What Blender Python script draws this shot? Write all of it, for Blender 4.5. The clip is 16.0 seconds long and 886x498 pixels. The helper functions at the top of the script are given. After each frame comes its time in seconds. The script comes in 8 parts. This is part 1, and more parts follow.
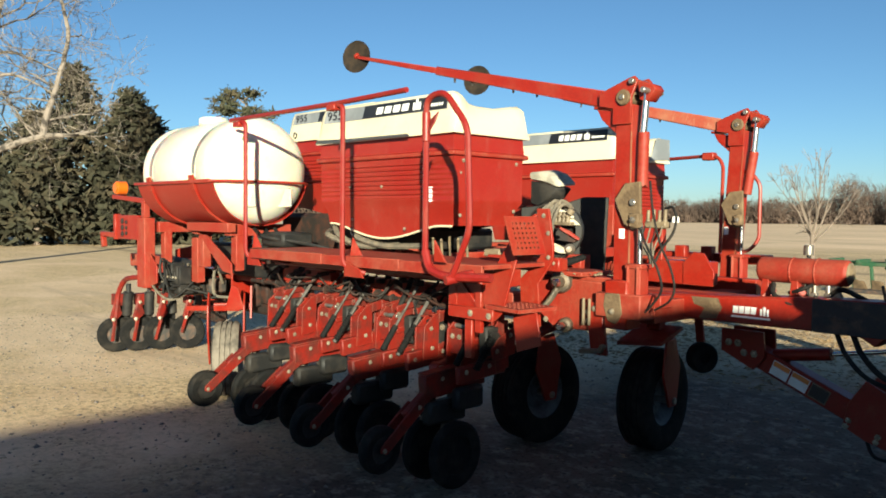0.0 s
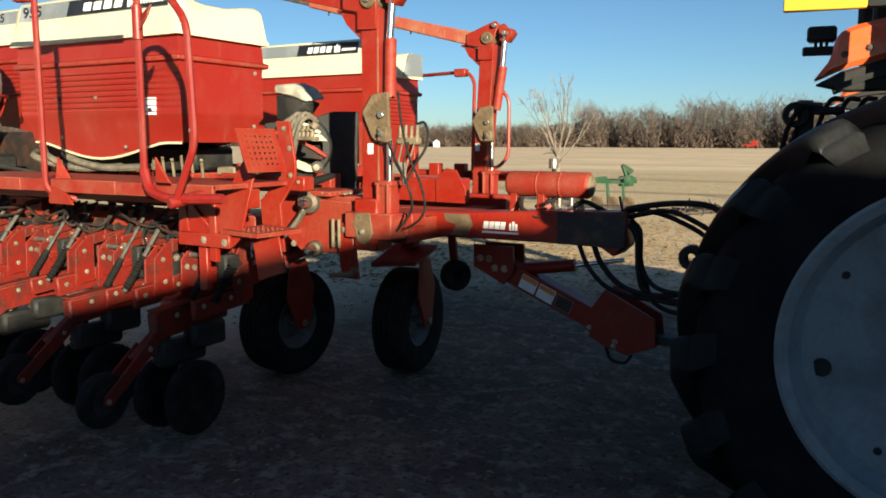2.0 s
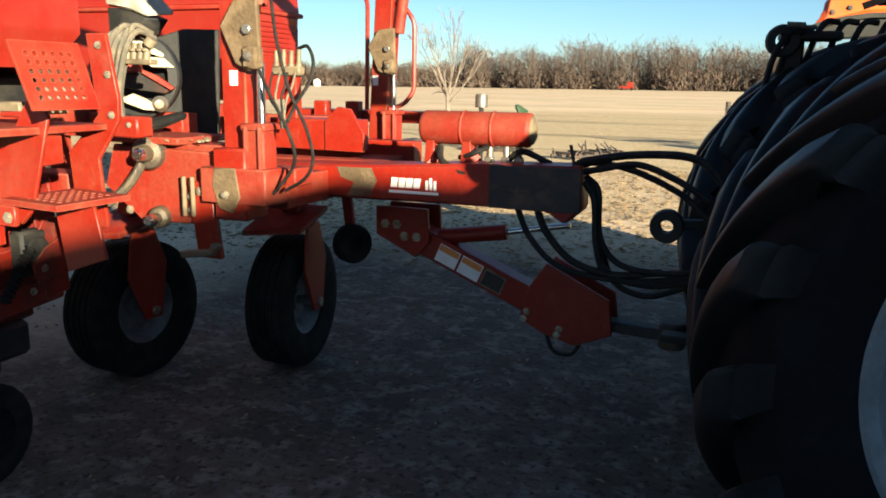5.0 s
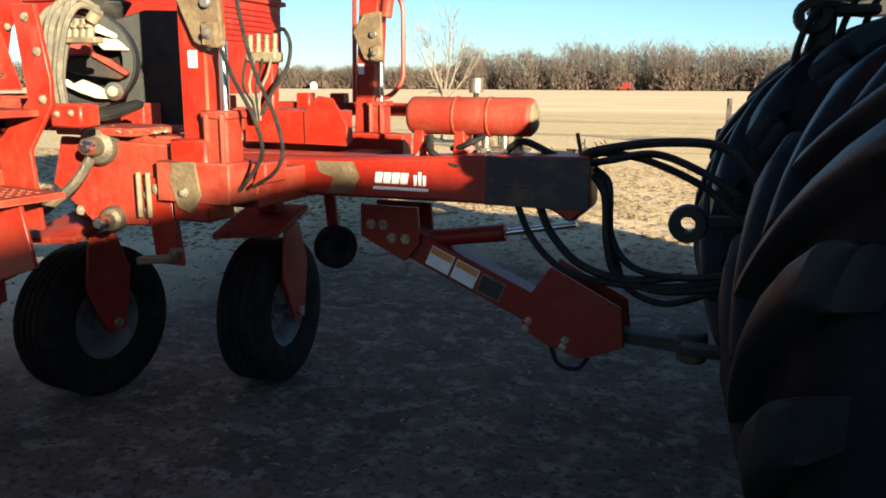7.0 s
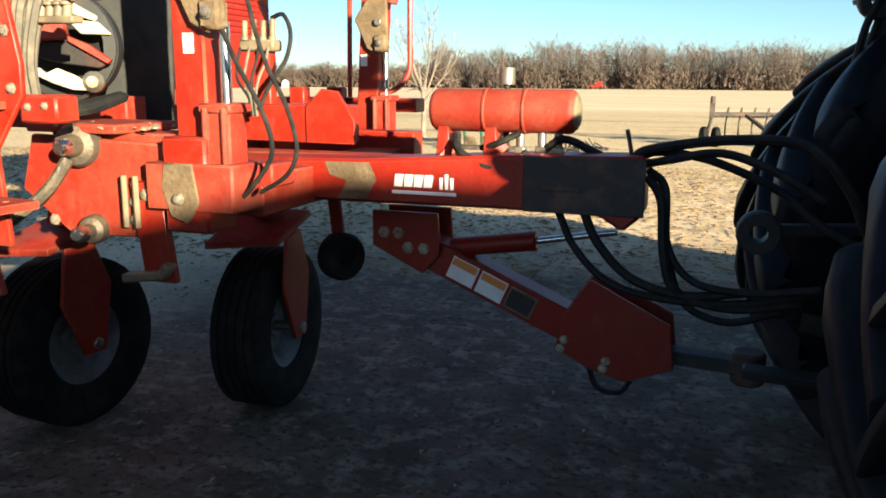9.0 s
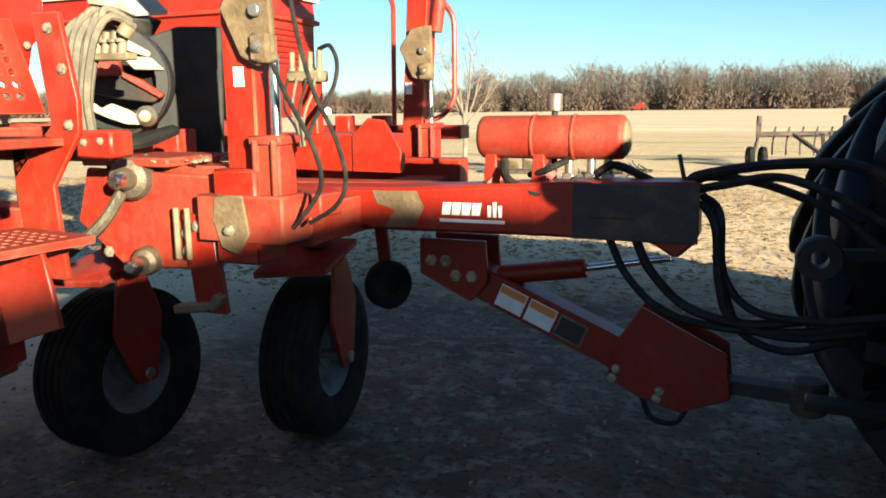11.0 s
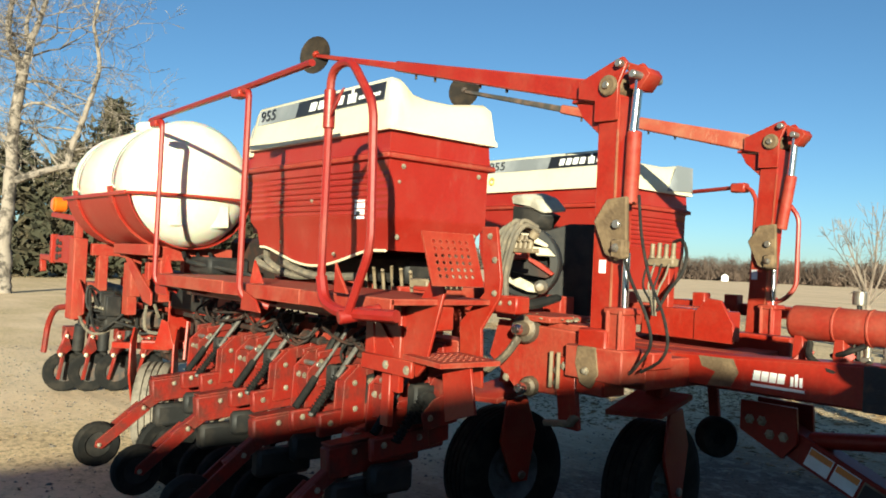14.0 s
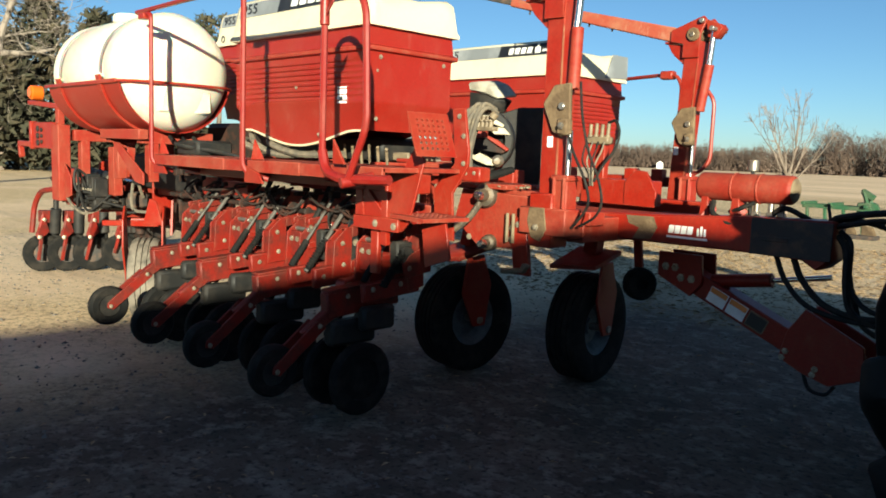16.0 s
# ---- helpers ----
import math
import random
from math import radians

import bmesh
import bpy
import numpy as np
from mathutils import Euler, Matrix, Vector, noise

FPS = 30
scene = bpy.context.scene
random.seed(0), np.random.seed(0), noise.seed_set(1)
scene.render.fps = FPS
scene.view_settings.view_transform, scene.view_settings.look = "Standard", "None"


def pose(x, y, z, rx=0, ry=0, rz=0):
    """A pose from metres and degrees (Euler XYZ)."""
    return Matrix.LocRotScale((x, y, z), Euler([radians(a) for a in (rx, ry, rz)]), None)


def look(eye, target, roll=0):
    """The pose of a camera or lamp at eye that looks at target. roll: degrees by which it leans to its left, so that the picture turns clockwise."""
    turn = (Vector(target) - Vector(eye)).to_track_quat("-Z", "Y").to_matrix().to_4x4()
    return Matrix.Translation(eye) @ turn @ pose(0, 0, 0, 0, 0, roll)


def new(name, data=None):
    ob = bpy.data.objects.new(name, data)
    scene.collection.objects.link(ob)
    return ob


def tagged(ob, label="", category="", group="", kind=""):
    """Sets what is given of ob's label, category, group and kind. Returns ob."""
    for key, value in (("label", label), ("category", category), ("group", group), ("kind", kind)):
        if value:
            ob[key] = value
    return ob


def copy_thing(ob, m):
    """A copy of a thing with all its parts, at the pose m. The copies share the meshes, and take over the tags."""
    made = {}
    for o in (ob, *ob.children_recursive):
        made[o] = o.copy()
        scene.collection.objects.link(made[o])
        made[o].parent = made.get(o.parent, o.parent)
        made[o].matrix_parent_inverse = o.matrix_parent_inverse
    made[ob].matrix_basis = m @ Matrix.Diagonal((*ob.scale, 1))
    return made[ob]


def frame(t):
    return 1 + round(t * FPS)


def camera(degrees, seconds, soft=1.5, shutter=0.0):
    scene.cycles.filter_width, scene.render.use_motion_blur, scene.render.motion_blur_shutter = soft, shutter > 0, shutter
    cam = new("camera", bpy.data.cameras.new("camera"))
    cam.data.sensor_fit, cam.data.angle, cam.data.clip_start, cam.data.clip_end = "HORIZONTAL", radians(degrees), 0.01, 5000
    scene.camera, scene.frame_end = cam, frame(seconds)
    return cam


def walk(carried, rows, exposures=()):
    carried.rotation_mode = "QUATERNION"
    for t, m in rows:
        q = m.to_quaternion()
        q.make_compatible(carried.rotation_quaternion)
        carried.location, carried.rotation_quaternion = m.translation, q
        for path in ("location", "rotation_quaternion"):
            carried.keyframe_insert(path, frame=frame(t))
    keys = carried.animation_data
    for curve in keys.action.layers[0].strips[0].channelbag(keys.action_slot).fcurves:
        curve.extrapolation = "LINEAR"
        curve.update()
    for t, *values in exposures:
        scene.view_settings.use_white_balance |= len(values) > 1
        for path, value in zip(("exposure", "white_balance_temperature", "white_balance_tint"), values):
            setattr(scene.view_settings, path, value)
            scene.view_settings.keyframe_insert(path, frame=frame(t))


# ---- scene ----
cam = camera(58.3, 16.0, soft=1.8)
PATH = [
    (0, (-0.009, -0.002, 1.701), (-1.459, 1.373, 1.614), 0.6),
    (0.5, (0.031, 0.107, 1.757), (-1.376, 1.522, 1.624), 0.1),
    (1, (0.081, 0.099, 1.758), (-1.207, 1.618, 1.578), 0.1),
    (1.5, (0.059, 0.225, 1.715), (-1.095, 1.842, 1.486), 0.2),
    (2, (-0.145, 0.358, 1.637), (-1.128, 2.079, 1.369), 0.2),
    (2.5, (-0.311, 0.566, 1.651), (-1.179, 2.336, 1.314), 0.6),
    (3, (-0.42, 0.848, 1.636), (-1.239, 2.639, 1.286), 0.7),
    (3.5, (-0.593, 1.135, 1.629), (-1.381, 2.941, 1.283), 0.7),
    (4, (-0.745, 1.308, 1.622), (-1.493, 3.124, 1.246), 1.0),
    (4.5, (-0.776, 1.334, 1.611), (-1.502, 3.151, 1.197), 0.8),
    (5, (-0.771, 1.351, 1.59), (-1.48, 3.175, 1.179), 0.8),
    (7.5, (-0.999, 1.856, 1.492), (-1.698, 3.686, 1.089), 0.1),
    (8, (-1.179, 1.953, 1.479), (-1.815, 3.805, 1.072), 0.4),
    (10.5, (-1.236, 2.036, 1.485), (-1.925, 3.869, 1.079), -0.3),
    (11, (-1.248, 2.036, 1.492), (-1.992, 3.859, 1.142), -0.7),
    (11.5, (-1.243, 2.035, 1.532), (-2.146, 3.808, 1.332), -0.9),
    (12, (-1.148, 1.981, 1.611), (-2.282, 3.627, 1.658), -1.3),
    (12.5, (-1.047, 1.91, 1.639), (-2.375, 3.393, 1.831), -1.3),
    (13, (-0.905, 1.73, 1.63), (-2.36, 3.091, 1.796), -0.2),
    (13.5, (-0.706, 1.498, 1.602), (-2.227, 2.795, 1.694), 1.3),
    (14, (-0.484, 1.243, 1.579), (-2.013, 2.532, 1.613), 2.7),
    (14.5, (-0.251, 1.032, 1.551), (-1.763, 2.341, 1.533), 3.4),
    (15, (-0.082, 0.857, 1.544), (-1.572, 2.188, 1.452), 2.9),
    (15.5, (-0.027, 0.725, 1.523), (-1.482, 2.086, 1.349), 2.3),
    (16, (-0.036, 0.609, 1.5), (-1.446, 2.008, 1.265), 2.2),
]
EXPOSURES = [(0, 1.44, 6080, -2), (1.5, 1.37, 6200, -1), (2.5, 1.54, 6350, 0), (3.5, 1.87, 6500, 0), (5, 1.97, 6550, 0), (8, 2.22, 6600, 0), (11, 2.24, 6450, -1), (12, 2.14, 6200, -8), (13, 1.82, 6100, -10), (14, 1.54, 6080, -5), (16, 1.47, 6080, -3)]
walk(cam, [(t, look(eye, aim, roll)) for t, eye, aim, roll in PATH], EXPOSURES)

# ---- light: low winter sun from behind, in a clear sky; a shed behind the camera shades the yard ----
SUN = Vector((0.87, -0.755, 0.242)).normalized()
world = bpy.data.worlds.new("sky")
scene.world = world
world.use_nodes = True
wn, wl = world.node_tree.nodes, world.node_tree.links
sky = wn.new("ShaderNodeTexSky")
sky.sky_type = "NISHITA"
sky.sun_disc = False
sky.sun_elevation = math.asin(SUN.z)
sky.sun_rotation = math.atan2(SUN.x, SUN.y)
sky.air_density, sky.dust_density, sky.ozone_density = 0.76, 0.3, 3.2
wl.new(sky.outputs["Color"], wn["Background"].inputs["Color"])
wn["Background"].inputs["Strength"].default_value = 0.046
sun_data = bpy.data.lights.new("sun", "SUN")
sun_data.energy, sun_data.angle, sun_data.color = 5.0, radians(0.55), (1.0, 0.865, 0.655)
sun = new("sun", sun_data)
sun.matrix_world = look(SUN * 60 + Vector((0, 0, 0)), (0, 0, 0))


# ---- materials ----
def mat(name, base, rough=0.5, metal=0.0, second=None, scale=3.0, lo=0.45, hi=0.65, fine=None, bump=0.0, bump_scale=60.0, detail=6.0, coat=0.0, spec=0.5, scuff=None, dust=None, worn=None):
    """A surface with stains of a second colour at one scale, grain at another, and fine relief."""
    m = bpy.data.materials.new(name)
    m.use_nodes = True
    n, l = m.node_tree.nodes, m.node_tree.links
    p = n["Principled BSDF"]
    p.inputs["Metallic"].default_value = metal
    p.inputs["Specular IOR Level"].default_value = spec
    p.inputs["Coat Weight"].default_value = coat
    co = n.new("ShaderNodeTexCoord")
    ns = n.new("ShaderNodeTexNoise")
    ns.inputs["Scale"].default_value, ns.inputs["Detail"].default_value, ns.inputs["Roughness"].default_value = scale, detail, 0.62
    l.new(co.outputs["Object"], ns.inputs["Vector"])
    rp = n.new("ShaderNodeMapRange")
    rp.inputs["From Min"].default_value, rp.inputs["From Max"].default_value = lo, hi
    l.new(ns.outputs["Fac"], rp.inputs["Value"])
    mx = n.new("ShaderNodeMix")
    mx.data_type = "RGBA"
    mx.inputs["A"].default_value = (*base, 1)
    mx.inputs["B"].default_value = (*(second or tuple(c * 0.7 for c in base)), 1)
    l.new(rp.outputs["Result"], mx.inputs["Factor"])
    fn = n.new("ShaderNodeTexNoise")
    fn.inputs["Scale"].default_value, fn.inputs["Detail"].default_value = bump_scale, 4.0
    l.new(co.outputs["Object"], fn.inputs["Vector"])
    hs = n.new("ShaderNodeHueSaturation")
    fr = n.new("ShaderNodeMapRange")
    fr.inputs["To Min"].default_value, fr.inputs["To Max"].default_value = (fine or (0.82, 1.18))
    l.new(fn.outputs["Fac"], fr.inputs["Value"])
    l.new(fr.outputs["Result"], hs.inputs["Value"])
    l.new(mx.outputs["Result"], hs.inputs["Color"])
    if scuff:
        # rubbed and dusty flecks, in streaks that run down
        mp = n.new("ShaderNodeMapping")
        mp.inputs["Scale"].default_value = (1.0, 1.0, 0.35)
        l.new(co.outputs["Object"], mp.inputs["Vector"])
        sn = n.new("ShaderNodeTexNoise")
        sn.inputs["Scale"].default_value, sn.inputs["Detail"].default_value, sn.inputs["Roughness"].default_value = 16.0, 9.0, 0.74
        l.new(mp.outputs["Vector"], sn.inputs["Vector"])
        sr = n.new("ShaderNodeMapRange")
        sr.inputs["From Min"].default_value, sr.inputs["From Max"].default_value = 0.56, 0.70
        sr.inputs["To Max"].default_value = scuff[1]
        l.new(sn.outputs["Fac"], sr.inputs["Value"])
        m2 = n.new("ShaderNodeMix")
        m2.data_type = "RGBA"
        m2.inputs["B"].default_value = (*scuff[0], 1)
        l.new(mx.outputs["Result"], m2.inputs["A"])
        l.new(sr.outputs["Result"], m2.inputs["Factor"])
        l.new(m2.outputs["Result"], hs.inputs["Color"])
    last = hs.outputs["Color"]

    def laid(fac, tint):
        x = n.new("ShaderNodeMix")
        x.data_type = "RGBA"
        x.inputs["B"].default_value = (*tint, 1)
        l.new(last, x.inputs["A"])
        l.new(fac, x.inputs["Factor"])
        return x.outputs["Result"]

    if dust:
        # settled dust in broken blotches, over the grain
        dn = n.new("ShaderNodeTexNoise")
        dn.inputs["Scale"].default_value, dn.inputs["Detail"].default_value, dn.inputs["Roughness"].default_value = dust[2], 10.0, 0.7
        l.new(co.outputs["Object"], dn.inputs["Vector"])
        dr = n.new("ShaderNodeMapRange")
        dr.inputs["From Min"].default_value, dr.inputs["From Max"].default_value, dr.inputs["To Max"].default_value = 0.47, 0.72, dust[1]
        l.new(dn.outputs["Fac"], dr.inputs["Value"])
        last = laid(dr.outputs["Result"], dust[0])
    if worn:
        # paint rubbed thin along the edges
        bv, gm, dt = n.new("ShaderNodeBevel"), n.new("ShaderNodeNewGeometry"), n.new("ShaderNodeVectorMath")
        bv.samples = 3
        bv.inputs["Radius"].default_value = 0.005
        dt.operation = "DOT_PRODUCT"
        l.new(bv.outputs["Normal"], dt.inputs[0])
        l.new(gm.outputs["Normal"], dt.inputs[1])
        er = n.new("ShaderNodeMapRange")
        er.inputs["From Min"].default_value, er.inputs["From Max"].default_value, er.inputs["To Max"].default_value = 0.985, 0.80, worn[1]
        l.new(dt.outputs["Value"], er.inputs["Value"])
        en = n.new("ShaderNodeMath")
        en.operation = "MULTIPLY"
        l.new(er.outputs["Result"], en.inputs[0])
        l.new(fr.outputs["Result"], en.inputs[1])
        last = laid(en.outputs["Value"], worn[0])
    l.new(last, p.inputs["Base Color"])
    rr = n.new("ShaderNodeMapRange")
    rr.inputs["To Min"].default_value, rr.inputs["To Max"].default_value = max(0.03, rough - 0.1), min(1.0, rough + 0.15)
    l.new(ns.outputs["Fac"], rr.inputs["Value"])
    l.new(rr.outputs["Result"], p.inputs["Roughness"])
    if bump:
        bp = n.new("ShaderNodeBump")
        bp.inputs["Strength"].default_value, bp.inputs["Distance"].default_value = bump, 0.01
        l.new(fn.outputs["Fac"], bp.inputs["Height"])
        l.new(bp.outputs["Normal"], p.inputs["Normal"])
    return m


RED = mat("red_paint", (0.222, 0.011, 0.0045), 0.42, second=(0.225, 0.033, 0.015), scale=2.6, lo=0.5, hi=0.78, bump=0.10, fine=(0.74, 1.26), scuff=((0.25, 0.08, 0.05), 0.35), dust=((0.26, 0.075, 0.045), 0.30, 4.5), worn=((0.34, 0.14, 0.085), 0.45), spec=0.38)
RED_DUSTY = mat("dusty_red_paint", (0.228, 0.015, 0.007), 0.6, second=(0.22, 0.040, 0.020), scale=4.0, lo=0.42, hi=0.72, bump=0.14, fine=(0.72, 1.28), scuff=((0.27, 0.11, 0.07), 0.34), dust=((0.29, 0.12, 0.075), 0.36, 6.0), worn=((0.36, 0.16, 0.10), 0.45), spec=0.35)
# soil-stained red, also darkened to deepen the shade on the row units
RED_UNIT = mat("shade_deepened_stained_red", (0.172, 0.008, 0.0035), 0.55, second=(0.085, 0.014, 0.009), scale=7.0, lo=0.40, hi=0.70, bump=0.2, fine=(0.65, 1.32), scuff=((0.17, 0.075, 0.048), 0.36), dust=((0.035, 0.013, 0.009), 0.55, 7.0), worn=((0.27, 0.11, 0.065), 0.45), spec=0.35)
RED_PIPE = mat("red_pipe_paint", (0.20, 0.010, 0.007), 0.40, second=(0.205, 0.030, 0.019), scale=6.0, lo=0.48, hi=0.76, bump=0.08, fine=(0.8, 1.2), scuff=((0.25, 0.08, 0.05), 0.3))
NEAR_BLACK = mat("mottled_near_black", (0.018, 0.014, 0.012), 0.7, second=(0.055, 0.022, 0.014), scale=10.0, bump=0.2, spec=0.3)
RED_PLASTIC = mat("red_plastic", (0.218, 0.010, 0.005), 0.40, second=(0.214, 0.022, 0.012), scale=1.4, lo=0.5, hi=0.8, bump=0.05, fine=(0.84, 1.16), scuff=((0.24, 0.06, 0.045), 0.5), dust=((0.235, 0.05, 0.033), 0.3, 3.0), worn=((0.28, 0.07, 0.045), 0.3))
ORANGE_WORN = mat("sun_faded_red_paint", (0.25, 0.045, 0.022), 0.5, second=(0.27, 0.12, 0.065), scale=3.0, bump=0.05, scuff=((0.34, 0.22, 0.14), 0.7))
CREAM = mat("cream_plastic", (0.60, 0.53, 0.375), 0.38, second=(0.56, 0.47, 0.30), scale=2.2, lo=0.5, hi=0.8, fine=(0.95, 1.05), bump=0.02, scuff=((0.45, 0.37, 0.24), 0.35))
WHITE = mat("white_poly", (0.60, 0.56, 0.47), 0.36, second=(0.56, 0.49, 0.37), scale=1.8, lo=0.45, hi=0.8, fine=(0.96, 1.04), bump=0.02, scuff=((0.48, 0.42, 0.32), 0.3))
poly = WHITE.node_tree.nodes["Principled BSDF"]
# the thin poly wall lets light bleed sideways
poly.inputs["Subsurface Weight"].default_value, poly.inputs["Subsurface Scale"].default_value = 0.55, 0.06
RUBBER = mat("black_rubber", (0.009, 0.009, 0.009), 0.8, second=(0.024, 0.021, 0.018), scale=9.0, bump=0.2, spec=0.12)
RUBBER_DUST = mat("dusty_rubber", (0.17, 0.145, 0.115), 0.85, second=(0.06, 0.052, 0.042), scale=8.0, bump=0.2)
TYRE = mat("tractor_tyre", (0.007, 0.007, 0.008), 0.85, second=(0.014, 0.013, 0.013), scale=5.0, bump=0.15, spec=0.08)
HOSE = mat("hydraulic_hose", (0.010, 0.010, 0.010), 0.6, second=(0.028, 0.024, 0.02), scale=20.0, spec=0.2)
HOSE_DUST = mat("dusty_hose", (0.10, 0.085, 0.065), 0.7, second=(0.18, 0.145, 0.10), scale=15.0)
STEEL = mat("bare_steel", (0.34, 0.32, 0.29), 0.4, metal=0.8, second=(0.25, 0.19, 0.13), scale=14.0, bump=0.1)
CHROME = mat("chrome_rod", (0.70, 0.70, 0.70), 0.2, metal=1.0, second=(0.65, 0.62, 0.58), scale=10.0, fine=(0.97, 1.03))
BOLT = mat("dusty_zinc_bolt", (0.40, 0.35, 0.27), 0.45, metal=0.6, second=(0.17, 0.12, 0.08), scale=30.0)
DIRT_STEEL = mat("dirt_caked_steel", (0.105, 0.068, 0.036), 0.85, second=(0.17, 0.115, 0.063), scale=12.0, bump=0.5)
DISC_RUST = mat("rusty_disc", (0.015, 0.012, 0.010), 0.8, second=(0.034, 0.024, 0.016), scale=10.0, bump=0.3, spec=0.15)
HOOD_GREY = mat("weathered_cream_plastic", (0.40, 0.37, 0.30), 0.5, second=(0.24, 0.22, 0.18), scale=7.0, bump=0.05)
HOOD_CREAM = mat("dusty_cream_plastic", (0.46, 0.41, 0.30), 0.5, second=(0.30, 0.25, 0.17), scale=9.0, bump=0.05)
GREASE = mat("greasy_iron", (0.075, 0.06, 0.045), 0.5, metal=0.3, second=(0.13, 0.095, 0.06), scale=14.0, bump=0.4)
RIM_DULL = mat("dull_grey_rim", (0.10, 0.105, 0.11), 0.55, second=(0.04, 0.038, 0.035), scale=8.0, bump=0.1)
ROD_GREY = mat("dusty_grey_rod", (0.12, 0.11, 0.10), 0.45, metal=0.3, second=(0.05, 0.042, 0.035), scale=20.0)
# tread colour set lighter than the carcass for sky light on the lugs
TREAD = mat("lightened_tread", (0.009, 0.009, 0.010), 0.5, second=(0.018, 0.018, 0.019), scale=4.0, bump=0.12, spec=0.20)
BLACK = mat("black_paint", (0.012, 0.012, 0.012), 0.6, second=(0.03, 0.026, 0.022), scale=8.0, spec=0.3)
DARK = mat("grimy_dark_metal", (0.03, 0.027, 0.025), 0.7, second=(0.10, 0.06, 0.04), scale=10.0, bump=0.2)
DECAL_GREY = mat("silver_decal", (0.16, 0.17, 0.18), 0.4, second=(0.30, 0.31, 0.32), scale=1.2, fine=(0.97, 1.03))
DECAL_BLACK = mat("black_decal", (0.012, 0.012, 0.014), 0.35, second=(0.02, 0.02, 0.022), scale=3.0, fine=(0.97, 1.03))
DECAL_WHITE = mat("white_decal", (0.80, 0.80, 0.78), 0.4, second=(0.72, 0.70, 0.66), scale=10.0, fine=(0.97, 1.03))
DECAL_ORANGE = mat("orange_decal", (0.72, 0.24, 0.05), 0.4, second=(0.62, 0.22, 0.06), scale=8.0)
AMBER = mat("amber_lens", (0.55, 0.11, 0.008), 0.2, second=(0.48, 0.09, 0.008), scale=8.0)
YELLOW = mat("yellow_strip", (0.80, 0.42, 0.03), 0.35, second=(0.7, 0.36, 0.03), scale=8.0)
TRACTOR_ORANGE = mat("tractor_orange", (0.78, 0.11, 0.02), 0.3, second=(0.62, 0.12, 0.04), scale=4.0, coat=0.3)
RIM_GREY = mat("light_grey_rim", (0.19, 0.21, 0.225), 0.5, second=(0.125, 0.132, 0.132), scale=4.0)
GREEN = mat("green_paint", (0.018, 0.07, 0.03), 0.6, second=(0.05, 0.075, 0.04), scale=4.0)
FITTING = mat("tan_fitting", (0.19, 0.145, 0.09), 0.55, second=(0.11, 0.08, 0.05), scale=15.0)
BARK_PALE = mat("pale_bark", (0.215, 0.18, 0.15), 0.9, second=(0.05, 0.041, 0.034), scale=3.6, lo=0.47, hi=0.60, bump=0.5)
BARK = mat("grey_bark", (0.20, 0.155, 0.125), 0.95, second=(0.12, 0.095, 0.075), scale=3.0)
TWIG = mat("winter_twigs", (0.085, 0.060, 0.047), 0.95, second=(0.125, 0.09, 0.07), scale=0.12)
BRUSH = mat("winter_brush", (0.060, 0.040, 0.031), 0.95, second=(0.098, 0.066, 0.050), scale=0.10)
CEDAR = mat("cedar_needles", (0.028, 0.027, 0.013), 0.9, second=(0.060, 0.045, 0.024), scale=0.9)
PINE = mat("pine_needles", (0.035, 0.038, 0.018), 0.85, second=(0.07, 0.055, 0.03), scale=1.2)
SHED = mat("shed_metal", (0.27, 0.26, 0.25), 0.5, second=(0.20, 0.19, 0.18), scale=1.0)
STONE = mat("pale_gravel", (0.13, 0.112, 0.095), 0.9, second=(0.07, 0.06, 0.05), scale=6.0, bump=0.3)
LEAF = mat("dry_leaf", (0.34, 0.23, 0.12), 0.9, second=(0.14, 0.09, 0.045), scale=5.0)
WALL_WHITE = mat("white_siding", (0.78, 0.77, 0.74), 0.7, second=(0.68, 0.66, 0.62), scale=1.0)


